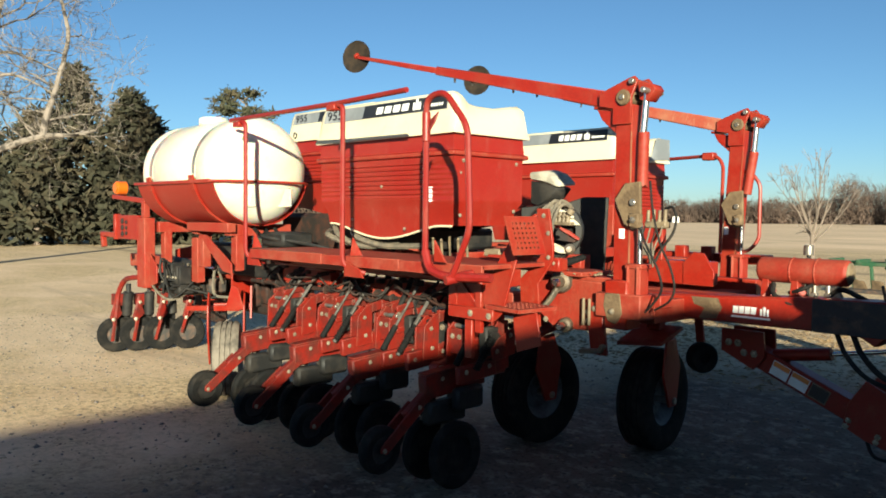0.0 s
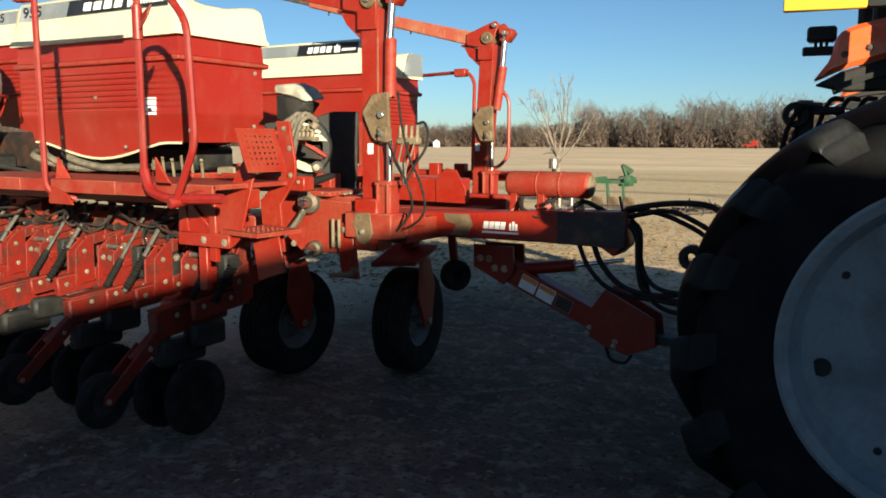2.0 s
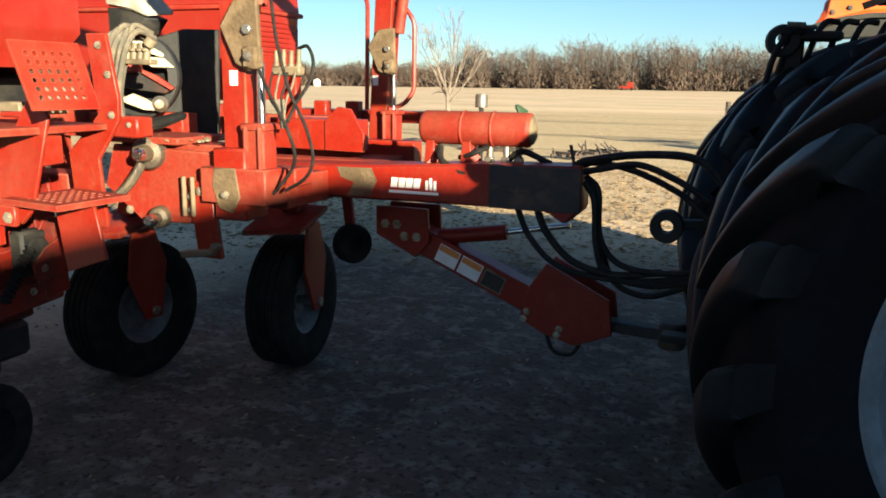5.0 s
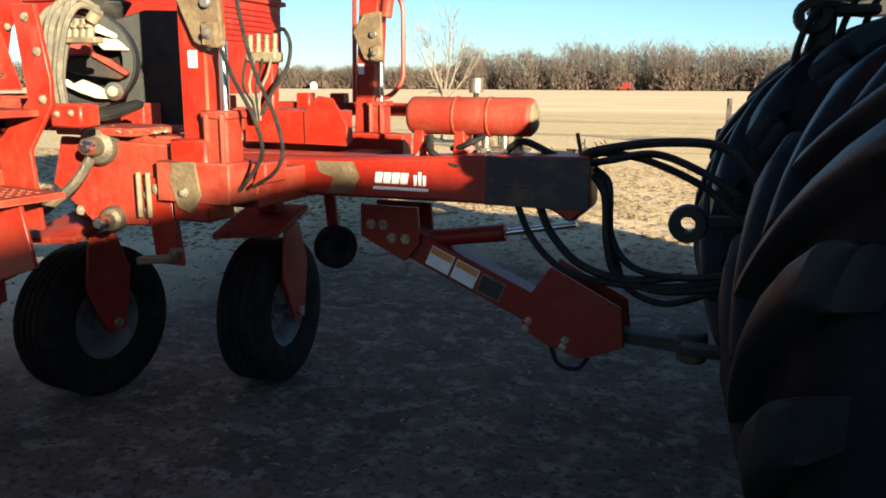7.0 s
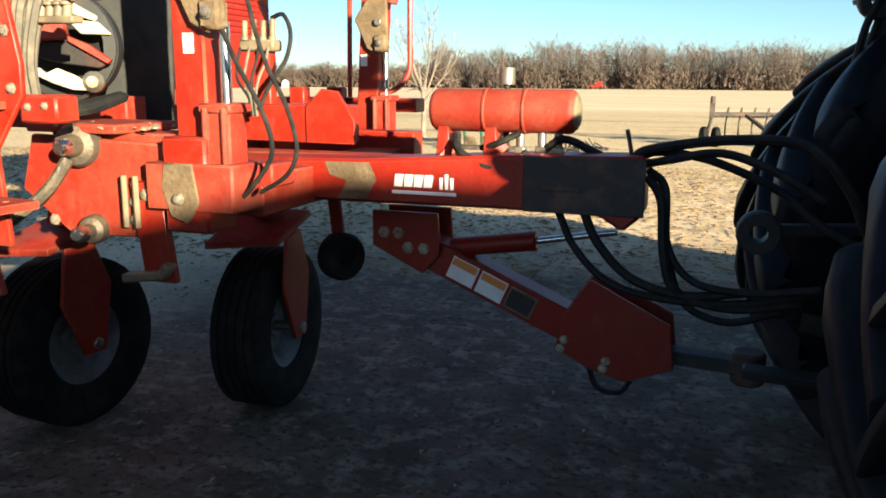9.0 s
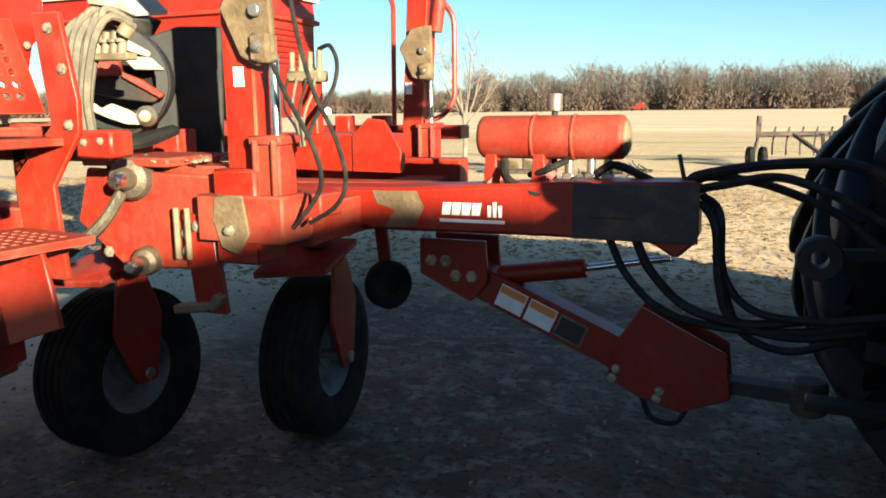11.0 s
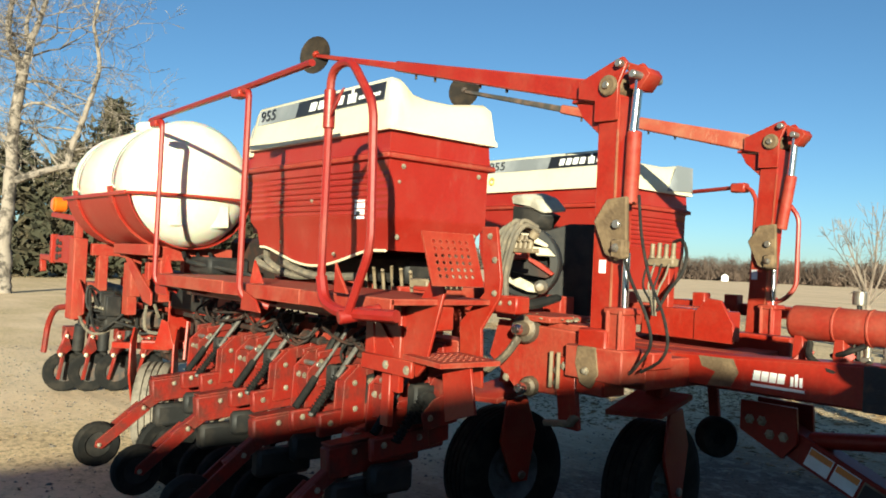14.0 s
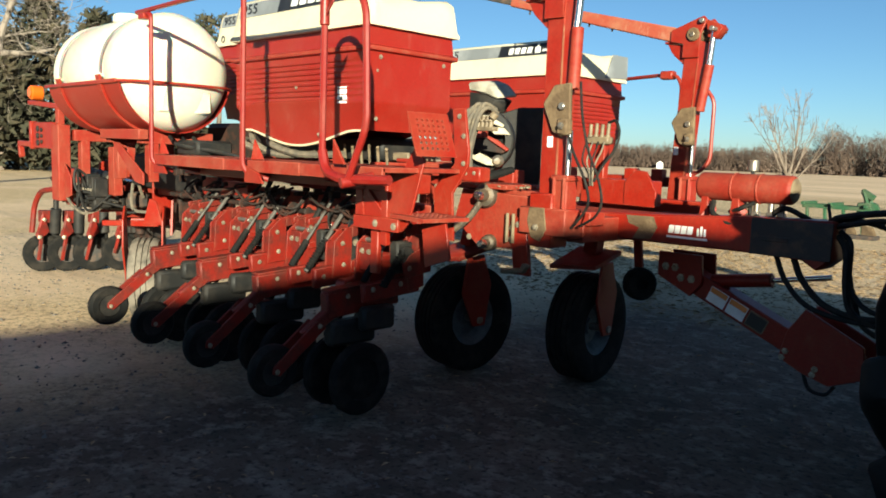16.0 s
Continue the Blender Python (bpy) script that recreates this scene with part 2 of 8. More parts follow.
def ground_material():
    """Worn farmyard: tan dirt and gravel, darkened where the shed's shade lies, straw-coloured grass, wheel tracks, and
    a pale dormant field beyond.
    """
    m = bpy.data.materials.new("yard_and_field")
    m.use_nodes = True
    n, l = m.node_tree.nodes, m.node_tree.links
    p = n["Principled BSDF"]
    p.inputs["Roughness"].default_value = 0.95
    p.inputs["Specular IOR Level"].default_value = 0.2
    co = n.new("ShaderNodeTexCoord")

    def noise_at(scale, detail=6.0, stretch=(1, 1, 1)):
        mp = n.new("ShaderNodeMapping")
        mp.inputs["Scale"].default_value = stretch
        l.new(co.outputs["Object"], mp.inputs["Vector"])
        t = n.new("ShaderNodeTexNoise")
        t.inputs["Scale"].default_value, t.inputs["Detail"].default_value, t.inputs["Roughness"].default_value = scale, detail, 0.65
        l.new(mp.outputs["Vector"], t.inputs["Vector"])
        return t.outputs["Fac"]

    def ramp(fac, lo, hi):
        r = n.new("ShaderNodeMapRange")
        r.inputs["From Min"].default_value, r.inputs["From Max"].default_value = lo, hi
        l.new(fac, r.inputs["Value"])
        return r.outputs["Result"]

    def mix(fac, a, b):
        x = n.new("ShaderNodeMix")
        x.data_type = "RGBA"
        l.new(fac, x.inputs["Factor"])
        for key, v in (("A", a), ("B", b)):
            if isinstance(v, tuple):
                x.inputs[key].default_value = (*v, 1)
            else:
                l.new(v, x.inputs[key])
        return x.outputs["Result"]

    def math_node(op, a, b):
        x = n.new("ShaderNodeMath")
        x.operation = op
        for i, v in enumerate((a, b)):
            if isinstance(v, (int, float)):
                x.inputs[i].default_value = v
            else:
                l.new(v, x.inputs[i])
        return x.outputs[0]

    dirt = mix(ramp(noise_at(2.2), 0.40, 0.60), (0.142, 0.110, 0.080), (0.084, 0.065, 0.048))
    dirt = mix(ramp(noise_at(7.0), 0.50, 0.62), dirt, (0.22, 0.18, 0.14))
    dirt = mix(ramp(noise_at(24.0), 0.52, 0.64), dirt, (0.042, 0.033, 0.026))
    grass = mix(ramp(noise_at(1.6), 0.4, 0.65), (0.73, 0.545, 0.32), (0.63, 0.46, 0.265))
    grass = mix(ramp(noise_at(13.0), 0.48, 0.62), grass, (0.36, 0.265, 0.155))
    grass = mix(ramp(noise_at(30.0), 0.52, 0.66), grass, (0.22, 0.16, 0.095))
    sep = n.new("ShaderNodeSeparateXYZ")
    l.new(co.outputs["Object"], sep.inputs["Vector"])
    # near ground is darkened to deepen the shade; past it dirt is lightened as sunlit, then grass
    lit_dirt = mix(ramp(noise_at(0.7), 0.36, 0.66), (0.77, 0.575, 0.375), (0.65, 0.475, 0.30))
    lit_dirt = mix(ramp(noise_at(16.0), 0.53, 0.68), lit_dirt, (0.40, 0.30, 0.20))
    lit_dirt = mix(ramp(noise_at(0.45, stretch=(0.25, 1.3, 1)), 0.54, 0.62), lit_dirt, (0.46, 0.345, 0.235))
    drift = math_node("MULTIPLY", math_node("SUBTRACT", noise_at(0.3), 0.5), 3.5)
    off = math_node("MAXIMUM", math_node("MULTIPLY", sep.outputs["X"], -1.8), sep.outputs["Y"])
    shade_edge = math_node("ADD", off, drift)
    soil = mix(ramp(shade_edge, 7.6, 10.5), dirt, lit_dirt)
    near = mix(ramp(noise_at(0.22), 0.47, 0.58), soil, mix(ramp(shade_edge, 7.6, 11.0), dirt, grass))
    wob = math_node("MULTIPLY", math_node("SUBTRACT", noise_at(0.05), 0.5), 26.0)
    # the field's rows run away from the yard; it begins some thirty metres out
    away = math_node("ADD", math_node("ADD", math_node("MULTIPLY", sep.outputs["Y"], 0.93), math_node("MULTIPLY", sep.outputs["X"], -0.12)), wob)
    field = mix(ramp(noise_at(0.10, stretch=(0.35, 1.6, 1)), 0.36, 0.66), (0.79, 0.585, 0.38), (0.59, 0.425, 0.27))
    field = mix(ramp(noise_at(0.9, stretch=(0.2, 1, 1)), 0.5, 0.75), field, (0.40, 0.31, 0.205))
    yard = mix(ramp(away, 9.0, 20.0), near, grass)
    tracks = math_node("MULTIPLY", ramp(noise_at(0.6, stretch=(0.07, 1.0, 1)), 0.54, 0.60), ramp(away, 13.0, 18.0))
    yard = mix(math_node("MULTIPLY", tracks, 0.55), yard, (0.20, 0.148, 0.095))
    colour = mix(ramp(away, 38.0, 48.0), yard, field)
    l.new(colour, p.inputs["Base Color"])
    bp = n.new("ShaderNodeBump")
    bp.inputs["Strength"].default_value, bp.inputs["Distance"].default_value = 0.35, 0.02
    h = math_node("ADD", math_node("MULTIPLY", noise_at(9.0), 0.6), math_node("MULTIPLY", noise_at(45.0), 0.4))
    l.new(h, bp.inputs["Height"])
    l.new(bp.outputs["Normal"], p.inputs["Normal"])
    return m


GROUND = ground_material()


# ---- shapes ----
def box(b, lo, hi, bev=0.006):
    """A box from corner to corner with worn edges."""
    c, s = [(p + q) / 2 for p, q in zip(lo, hi)], [abs(q - p) for p, q in zip(lo, hi)]
    r = bmesh.ops.create_cube(b, size=1.0, matrix=Matrix.Translation(c) @ Matrix.Diagonal((*s, 1)))
    bev = min(bev, min(s) * 0.3)
    if bev > 0.001:
        es = list({e for v in r["verts"] for e in v.link_edges})
        bmesh.ops.bevel(b, geom=es, offset=bev, segments=1, affect="EDGES")
    return b


def axes(p, q, up=(0, 0, 1)):
    d = (Vector(q) - Vector(p)).normalized()
    u = Vector(up)
    if abs(d.dot(u)) > 0.98:
        u = Vector((0, 1, 0))
    s = d.cross(u).normalized()
    return d, s, s.cross(d)


def beam(b, p, q, w, h, w2=None, h2=None, bev=0.006, up=(0, 0, 1)):
    """A bar of rectangular section from p to q, w wide and h high, tapering to w2 and h2."""
    d, s, u = axes(p, q, up)
    w2, h2 = w2 or w, h2 or h
    vs = [b.verts.new(Vector(c) + s * (i * a / 2) + u * (j * k / 2)) for c, a, k in ((p, w, h), (q, w2, h2)) for i, j in ((-1, -1), (1, -1), (1, 1), (-1, 1))]
    fs = [b.faces.new([vs[i] for i in f]) for f in ((3, 2, 1, 0), (4, 5, 6, 7), (0, 1, 5, 4), (1, 2, 6, 5), (2, 3, 7, 6), (3, 0, 4, 7))]
    if bev > 0.001:
        bmesh.ops.bevel(b, geom=list({e for f in fs for e in f.edges}), offset=min(bev, min(w, h, w2, h2) * 0.3), segments=1, affect="EDGES")
    return b


def plate(b, pts, thick, bev=0.003):
    """A flat plate with the outline pts, thickened along the vector thick."""
    t = Vector(thick)
    lo = [b.verts.new(Vector(p)) for p in pts]
    hi = [b.verts.new(Vector(p) + t) for p in pts]
    fs = [b.faces.new(lo[::-1]), b.faces.new(hi)]
    k = len(pts)
    fs += [b.faces.new((lo[i], lo[(i + 1) % k], hi[(i + 1) % k], hi[i])) for i in range(k)]
    bmesh.ops.recalc_face_normals(b, faces=fs)
    if bev > 0.001:
        bmesh.ops.bevel(b, geom=list({e for f in fs for e in f.edges}), offset=min(bev, t.length * 0.3), segments=1, affect="EDGES")
    return b


def lathe(b, profile, p, axis, seg=24, close=False):
    """A turned shape: profile of (radius, height along the axis) from p."""
    d, s, u = axes((0, 0, 0), axis)
    rings = []
    for r, h in profile:
        c = Vector(p) + d * h
        rings.append([b.verts.new(c)] if r < 1e-5 else [b.verts.new(c + (s * math.cos(a) + u * math.sin(a)) * r) for a in (2 * math.pi * i / seg for i in range(seg))])
    if close:
        rings.append(rings[0])
    fs = []
    for a, c in zip(rings, rings[1:]):
        for i in range(seg):
            j = (i + 1) % seg
            loop = [a[i % len(a)], a[j % len(a)], c[j % len(c)], c[i % len(c)]]
            loop = list(dict.fromkeys(loop))
            if len(loop) > 2:
                fs.append(b.faces.new(loop))
    bmesh.ops.recalc_face_normals(b, faces=fs)
    return b


def rod(b, p, q, r, seg=12, r2=None, chamfer=0.0):
    """A round bar from p to q."""
    L = (Vector(q) - Vector(p)).length
    r2 = r if r2 is None else r2
    c = chamfer or min(r * 0.15, L * 0.2)
    return lathe(b, [(0, 0), (r - c, 0), (r, c), (r2, L - c), (max(r2 - c, 0.0002), L), (0, L)], p, Vector(q) - Vector(p), seg)


def rounded(pts, r, n=5):
    """The corners of a line of points rounded off."""
    pts = [Vector(p) for p in pts]
    out = [pts[0]]
    for a, c, e in zip(pts, pts[1:], pts[2:]):
        k = min(r, (a - c).length * 0.45, (e - c).length * 0.45)
        s, f = c + (a - c).normalized() * k, c + (e - c).normalized() * k
        out += [s.lerp(c, t).lerp(c.lerp(f, t), t) for t in (i / n for i in range(n + 1))]
    return out + [pts[-1]]


def tube(b, pts, r, seg=8, r_end=None):
    """A bent pipe, hose or twig along pts."""
    pts = [Vector(p) for p in pts]
    n = len(pts)
    rings, side = [], None
    for i, p in enumerate(pts):
        d = (pts[min(i + 1, n - 1)] - pts[max(i - 1, 0)]).normalized()
        if side is None:
            side = axes((0, 0, 0), d)[1]
        side = (side - d * side.dot(d)).normalized()
        u = side.cross(d)
        k = r if r_end is None else r + (r_end - r) * i / (n - 1)
        rings.append([b.verts.new(p + (side * math.cos(a) + u * math.sin(a)) * k) for a in (2 * math.pi * j / seg for j in range(seg))])
    fs = [b.faces.new((a[j], a[(j + 1) % seg], c[(j + 1) % seg], c[j])) for a, c in zip(rings, rings[1:]) for j in range(seg)]
    fs += [b.faces.new(rings[0][::-1]), b.faces.new(rings[-1])]
    bmesh.ops.recalc_face_normals(b, faces=fs)
    return b


def spline(pts, n=6):
    """A smooth line through pts."""
    pts = [Vector(p) for p in pts]
    ext = [pts[0] * 2 - pts[1]] + pts + [pts[-1] * 2 - pts[-2]]
    out = []
    for a, c, d, e in zip(ext, ext[1:], ext[2:], ext[3:]):
        for i in range(n):
            t = i / n
            out.append(0.5 * ((2 * c) + (d - a) * t + (2 * a - 5 * c + 4 * d - e) * t * t + (3 * c - a - 3 * d + e) * t ** 3))
    return out + [pts[-1]]


def B():
    return bmesh.new()


def mesh_of(name, b, material, smooth=38):
    me = bpy.data.meshes.new(name)
    b.to_mesh(me)
    b.free()
    for m in (material if isinstance(material, (list, tuple)) else [material]):
        me.materials.append(m)
    if smooth:
        me.polygons.foreach_set("use_smooth", [True] * len(me.polygons))
        me.set_sharp_from_angle(angle=radians(smooth))
    return me


def part(name, b, material, parent, label="", smooth=38):
    """One mesh object under a thing or a part, given in the place's own metres."""
    me = b if isinstance(b, bpy.types.Mesh) else mesh_of(name, b, material, smooth)
    ob = new(name, me)
    if parent is not None:
        ob.parent = parent
        at = parent.matrix_basis.copy()
        q = parent
        while q.parent is not None:
            at = q.parent.matrix_basis @ q.matrix_parent_inverse @ at
            q = q.parent
        ob.matrix_parent_inverse = at.inverted()
    if label:
        ob["label"] = label
    return ob


def pieces(name, b, material, parent, label=""):
    """The loose pieces of a bmesh, each as a part of its own."""
    todo, made = set(b.verts), []
    b.verts.index_update()
    while todo:
        seed = min(todo, key=lambda v: v.index)
        grp, front = {seed}, [seed]
        while front:
            for e in front.pop().link_edges:
                for v in e.verts:
                    if v not in grp:
                        grp.add(v)
                        front.append(v)
        todo -= grp
        one = bmesh.new()
        new_v = {v: one.verts.new(v.co) for v in sorted(grp, key=lambda v: v.index)}
        for f in dict.fromkeys(f for v in new_v for f in v.link_faces):
            one.faces.new([new_v[v] for v in f.verts])
        made.append(part(name, one, material, parent, label))
    b.free()
    return made


def thing(name, at, label, category, group="", kind=""):
    """An Empty at the base of a thing that parents its parts."""
    e = new(name)
    e.empty_display_size = 0.1
    e.matrix_basis = Matrix.Translation(at)
    return tagged(e, label, category, group, kind)


def solid(name, b, material, label, category, group="", kind="", smooth=38):
    return tagged(part(name, b, material, None, "", smooth), label, category, group, kind)


MEAN_EYE = Vector((-0.55, 1.1, 1.6))


def fit_to_view(ob, size=1.0, move=(0, 0, 0), leave=()):
    """Scales a finished assembly about the walk's mean eye point and shifts it to fit the camera's views."""
    m = Matrix.Translation(MEAN_EYE + Vector(move)) @ Matrix.Scale(size, 4) @ Matrix.Translation(-MEAN_EYE)
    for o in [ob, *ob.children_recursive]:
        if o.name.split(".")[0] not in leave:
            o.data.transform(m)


def bolts(b, places, axis, r=0.011, h=0.010):
    """Hexagon bolt heads on a face."""
    for p in places:
        lathe(b, [(0, 0), (r * 1.5, 0), (r * 1.5, h * 0.25), (r, h * 0.25), (r, h), (r * 0.6, h * 1.15), (0, h * 1.15)], p, axis, 6)
    return b


def lettering(name, text, size, m, material, parent):
    """Letters lying on a face: m carries them from the drawing plane."""
    cu = bpy.data.curves.new(name, "FONT")
    cu.body, cu.size, cu.extrude, cu.align_x, cu.align_y = text, size, 0.0012, "CENTER", "CENTER"
    tmp = bpy.data.objects.new(name, cu)
    me = bpy.data.meshes.new_from_object(tmp)
    bpy.data.objects.remove(tmp)
    bpy.data.curves.remove(cu)
    me.transform(m)
    me.materials.append(material)
    return part(name, me, material, parent)


# ---- setting: the ground, and the shed whose shadow lies over the yard ----
def build_ground():
    b = B()
    rings = [0, 3, 6, 9, 13, 18, 25, 36, 52, 80, 130, 220, 400, 900, 2600]
    seg, prev = 72, None
    for r in rings:
        if r == 0:
            cur = [b.verts.new((-4, 4, 0))]
        else:
            cur = []
            for i in range(seg):
                a = 2 * math.pi * i / seg
                x, y = -4 + r * math.cos(a), 4 + r * math.sin(a)
                z = 0.0 if r < 14 else 0.05 * noise.noise(Vector((x * 0.05, y * 0.05, 0)))
                cur.append(b.verts.new((x, y, z)))
        if prev:
            for i in range(seg):
                j = (i + 1) % seg
                b.faces.new((prev[0], cur[i], cur[j]) if len(prev) == 1 else (prev[i], cur[i], cur[j], prev[j]))
        prev = cur
    return solid("ground", b, GROUND, "tan farmyard dirt, darkened where shade falls, and dormant grass running into a pale field", "ground", kind="structure")


build_ground()


def build_shed():
    """Unseen shed behind the walk, level at the eaves, placed to cast the yard's shadow; its added lean-to slopes down
    towards the tractor to shape the shadow's edge.
    """
    h, low, t, x0, x1, y0, y1, y2 = 3.37, 1.7, 0.15, 5.5, 17.0, -30.0, -2.35, 1.5
    plan = [Vector((x0, y0, 0)), Vector((x1, y0, 0)), Vector((x1, y1, 0)), Vector((x0, y1, 0))]
    b = B()
    for p, q in zip(plan, plan[1:] + plan[:1]):
        s = (q - p).cross(Vector((0, 0, 1))).normalized() * t
        plate(b, [p, q, q + Vector((0, 0, h)), p + Vector((0, 0, h))], -s, 0)
    plate(b, [p + Vector((0, 0, h)) for p in plan], (0, 0, 0.02), 0)
    shed = solid("shed", b, SHED, "unseen plain grey metal shed that shades the yard", "building", kind="structure")
    b = B()
    for x in (x0, x1 - t):
        plate(b, [(x, y1 + 0.005, 0), (x, y2, 0), (x, y2, low), (x, y1 + 0.005, h)], (t, 0, 0), 0)
    plate(b, [(x0, y2, 0), (x1, y2, 0), (x1, y2, low), (x0, y2, low)], (0, t, 0), 0)
    plate(b, [(x0, y1 + 0.005, h), (x0, y2 + t, low), (x1, y2 + t, low), (x1, y1 + 0.005, h)], (0, 0, 0.02), 0)
    part("lean_to", b, SHED, shed)
    return shed


build_shed()


# ---- the planter ----
planter = thing("planter", (-5.0, 4.2, 0.0), "red row-crop planter with cream hopper lids, folded on its transport tongue", "planter")
TB_Y, TB_Z = 3.86, 1.13          # the toolbar that carries the row units


def build_toolbar():
    b = B()
    beam(b, (-9.4, TB_Y, TB_Z), (-3.35, TB_Y, TB_Z), 0.15, 0.15)
    t = part("toolbar", b, RED_DUSTY, planter, "dusty red square toolbar")
    b = B()
    box(b, (-6.85, TB_Y - 0.10, TB_Z - 0.02), (-5.6, TB_Y - 0.078, TB_Z + 0.12), 0.004)
    box(b, (-5.62, TB_Y - 0.17, TB_Z + 0.0), (-5.2, TB_Y - 0.078, TB_Z + 0.11), 0.004)
    pieces("toolbar_sleeve", b, RED, t)
    b = B()
    for x in (-8.1, -7.5, -6.9):
        plate(b, [(x, TB_Y - 0.12, 0.80), (x, TB_Y + 0.2, 0.80), (x, TB_Y + 0.2, 1.36), (x, TB_Y - 0.12, 1.30)], (0.02, 0, 0))
    pieces("hinge_plate", b, RED, t)


build_toolbar()


def build_row_unit():
    """One row unit, its press wheel trailing towards the walkway's side; built at x = 0 and copied along the toolbar."""
    y, z = TB_Y, TB_Z
    b = B()
    # head bracket on the toolbar
    box(b, (-0.10, y - 0.105, z - 0.22), (0.10, y - 0.078, z + 0.06), 0.006)
    for x in (-0.10, 0.088):
        plate(b, [(x, y - 0.10, z + 0.02), (x, y - 0.10, z - 0.24), (x, y - 0.17, z - 0.26), (x, y - 0.19, z - 0.06), (x, y - 0.15, z + 0.02)], (0.012, 0, 0))
    unit = part("row_unit", b, RED_UNIT, planter)
    for dx in (-0.08, 0.08):
        for dz in (-0.05, -0.20):
            b = B()
            beam(b, (dx, y - 0.13, z + dz), (dx, y - 0.36, z - 0.03 + dz), 0.018, 0.042)
            part("parallel_link", b, RED_UNIT, unit)
    # upright frames: openwork side plates with slots between the bars, a taller pair and a shorter pair
    for x, dz, dy in ((-0.068, 0.0, 0.0), (0.056, -0.012, 0.01), (0.30, -0.035, 0.035), (0.40, -0.015, 0.02)):
        b = B()
        zz, yy = z + dz, y + dy
        plate(b, [(x, yy - 0.12, zz - 0.34), (x, yy - 0.12, zz - 0.05), (x, yy - 0.20, zz - 0.035), (x, yy - 0.205, zz - 0.34)], (0.012, 0, 0))
        plate(b, [(x, yy - 0.29, zz - 0.36), (x, yy - 0.285, zz - 0.06), (x, yy - 0.34, zz - 0.08), (x, yy - 0.42, zz - 0.15), (x, yy - 0.43, zz - 0.37)], (0.012, 0, 0))
        plate(b, [(x + 0.002, yy - 0.20, zz - 0.115), (x + 0.002, yy - 0.20, zz - 0.04), (x + 0.002, yy - 0.287, zz - 0.062), (x + 0.002, yy - 0.287, zz - 0.13)], (0.009, 0, 0))
        plate(b, [(x + 0.002, yy - 0.20, zz - 0.34), (x + 0.002, yy - 0.20, zz - 0.255), (x + 0.002, yy - 0.29, zz - 0.275), (x + 0.002, yy - 0.29, zz - 0.35)], (0.009, 0, 0))
        box(b, (x - 0.028, yy - 0.345, zz - 0.083), (x + 0.012, yy - 0.285, zz - 0.071), 0.003)
        part("side_frame", b, RED_UNIT, unit)
    b = B()
    plate(b, [(-0.13, y - 0.13, z - 0.12), (-0.13, y - 0.21, z - 0.10), (-0.13, y - 0.24, z - 0.36), (-0.13, y - 0.13, z - 0.36)], (0.010, 0, 0))
    plate(b, [(0.47, y - 0.13, z - 0.10), (0.47, y - 0.25, z - 0.13), (0.47, y - 0.22, z - 0.34), (0.47, y - 0.13, z - 0.34)], (0.010, 0, 0))
    pieces("stiffener", b, RED_UNIT, unit)
    b = B()
    box(b, (0.31, y - 0.38, z - 0.36), (0.40, y - 0.365, z - 0.17), 0.004)
    part("front_web", b, RED_UNIT, unit)
    b = B()
    beam(b, (0.37, y - 0.14, 0.775), (0.37, y - 0.52, 0.745), 0.045, 0.120, bev=0.008)
    part("rear_channel", b, RED_UNIT, unit)
    b = B()
    box(b, (0.13, y - 0.34, z - 0.30), (0.20, y - 0.22, z - 0.12), 0.012)
    lathe(b, [(0, 0), (0.05, 0), (0.056, 0.012), (0.05, 0.024), (0, 0.024)], (0.20, y - 0.28, z - 0.20), (1, 0, 0), 14)
    part("seed_meter", b, BLACK, unit)
    b = B()
    box(b, (-0.055, y - 0.40, z - 0.30), (0.055, y - 0.385, z - 0.14), 0.004)
    part("front_web", b, RED_UNIT, unit)
    b = B()
    rod(b, (-0.085, y - 0.17, z - 0.10), (0.085, y - 0.17, z - 0.10), 0.014, 8)
    rod(b, (-0.085, y - 0.35, z - 0.13), (0.085, y - 0.35, z - 0.13), 0.014, 8)
    pieces("cross_pin", b, STEEL, unit)
    # long folded channel that carries the press arm
    b = B()
    beam(b, (0.0, y - 0.17, 0.695), (0.0, y - 0.69, 0.655), 0.070, 0.150, bev=0.010)
    part("channel", b, RED_UNIT, unit)
    b = B()
    beam(b, (0.0, y - 0.17, 0.777), (0.0, y - 0.685, 0.737), 0.086, 0.012, bev=0.003)
    part("channel_flange", b, RED_UNIT, unit)
    b = B()
    beam(b, (0.17, y - 0.15, 0.765), (0.17, y - 0.56, 0.735), 0.040, 0.105, bev=0.008)
    plate(b, [(0.18, y - 0.12, 0.74), (0.18, y - 0.24, 0.72), (0.18, y - 0.27, 0.98), (0.18, y - 0.22, 1.05), (0.18, y - 0.13, 1.04)], (0.012, 0, 0))
    part("side_channel", b, RED_UNIT, unit)
    b = B()
    plate(b, [(0.215, y - 0.10, 0.83), (0.215, y - 0.30, 0.80), (0.215, y - 0.32, 0.88), (0.215, y - 0.26, 0.94), (0.215, y - 0.10, 1.00)], (0.012, 0, 0))
    part("meter_bracket", b, RED_UNIT, unit)
    # black blocks added to darken the space under the channel
    b = B()
    box(b, (-0.045, y - 0.66, 0.42), (0.045, y - 0.34, 0.565), 0.02)
    box(b, (0.05, y - 0.50, 0.50), (0.12, y - 0.26, 0.64), 0.02)
    pieces("seed_guard", b, BLACK, unit)
    b = B()
    rod(b, (0.085, y - 0.17, z + 0.07), (0.085, y - 0.475, z - 0.335), 0.0105, 8)
    part("down_rod", b, ROD_GREY, unit)
    b = B()
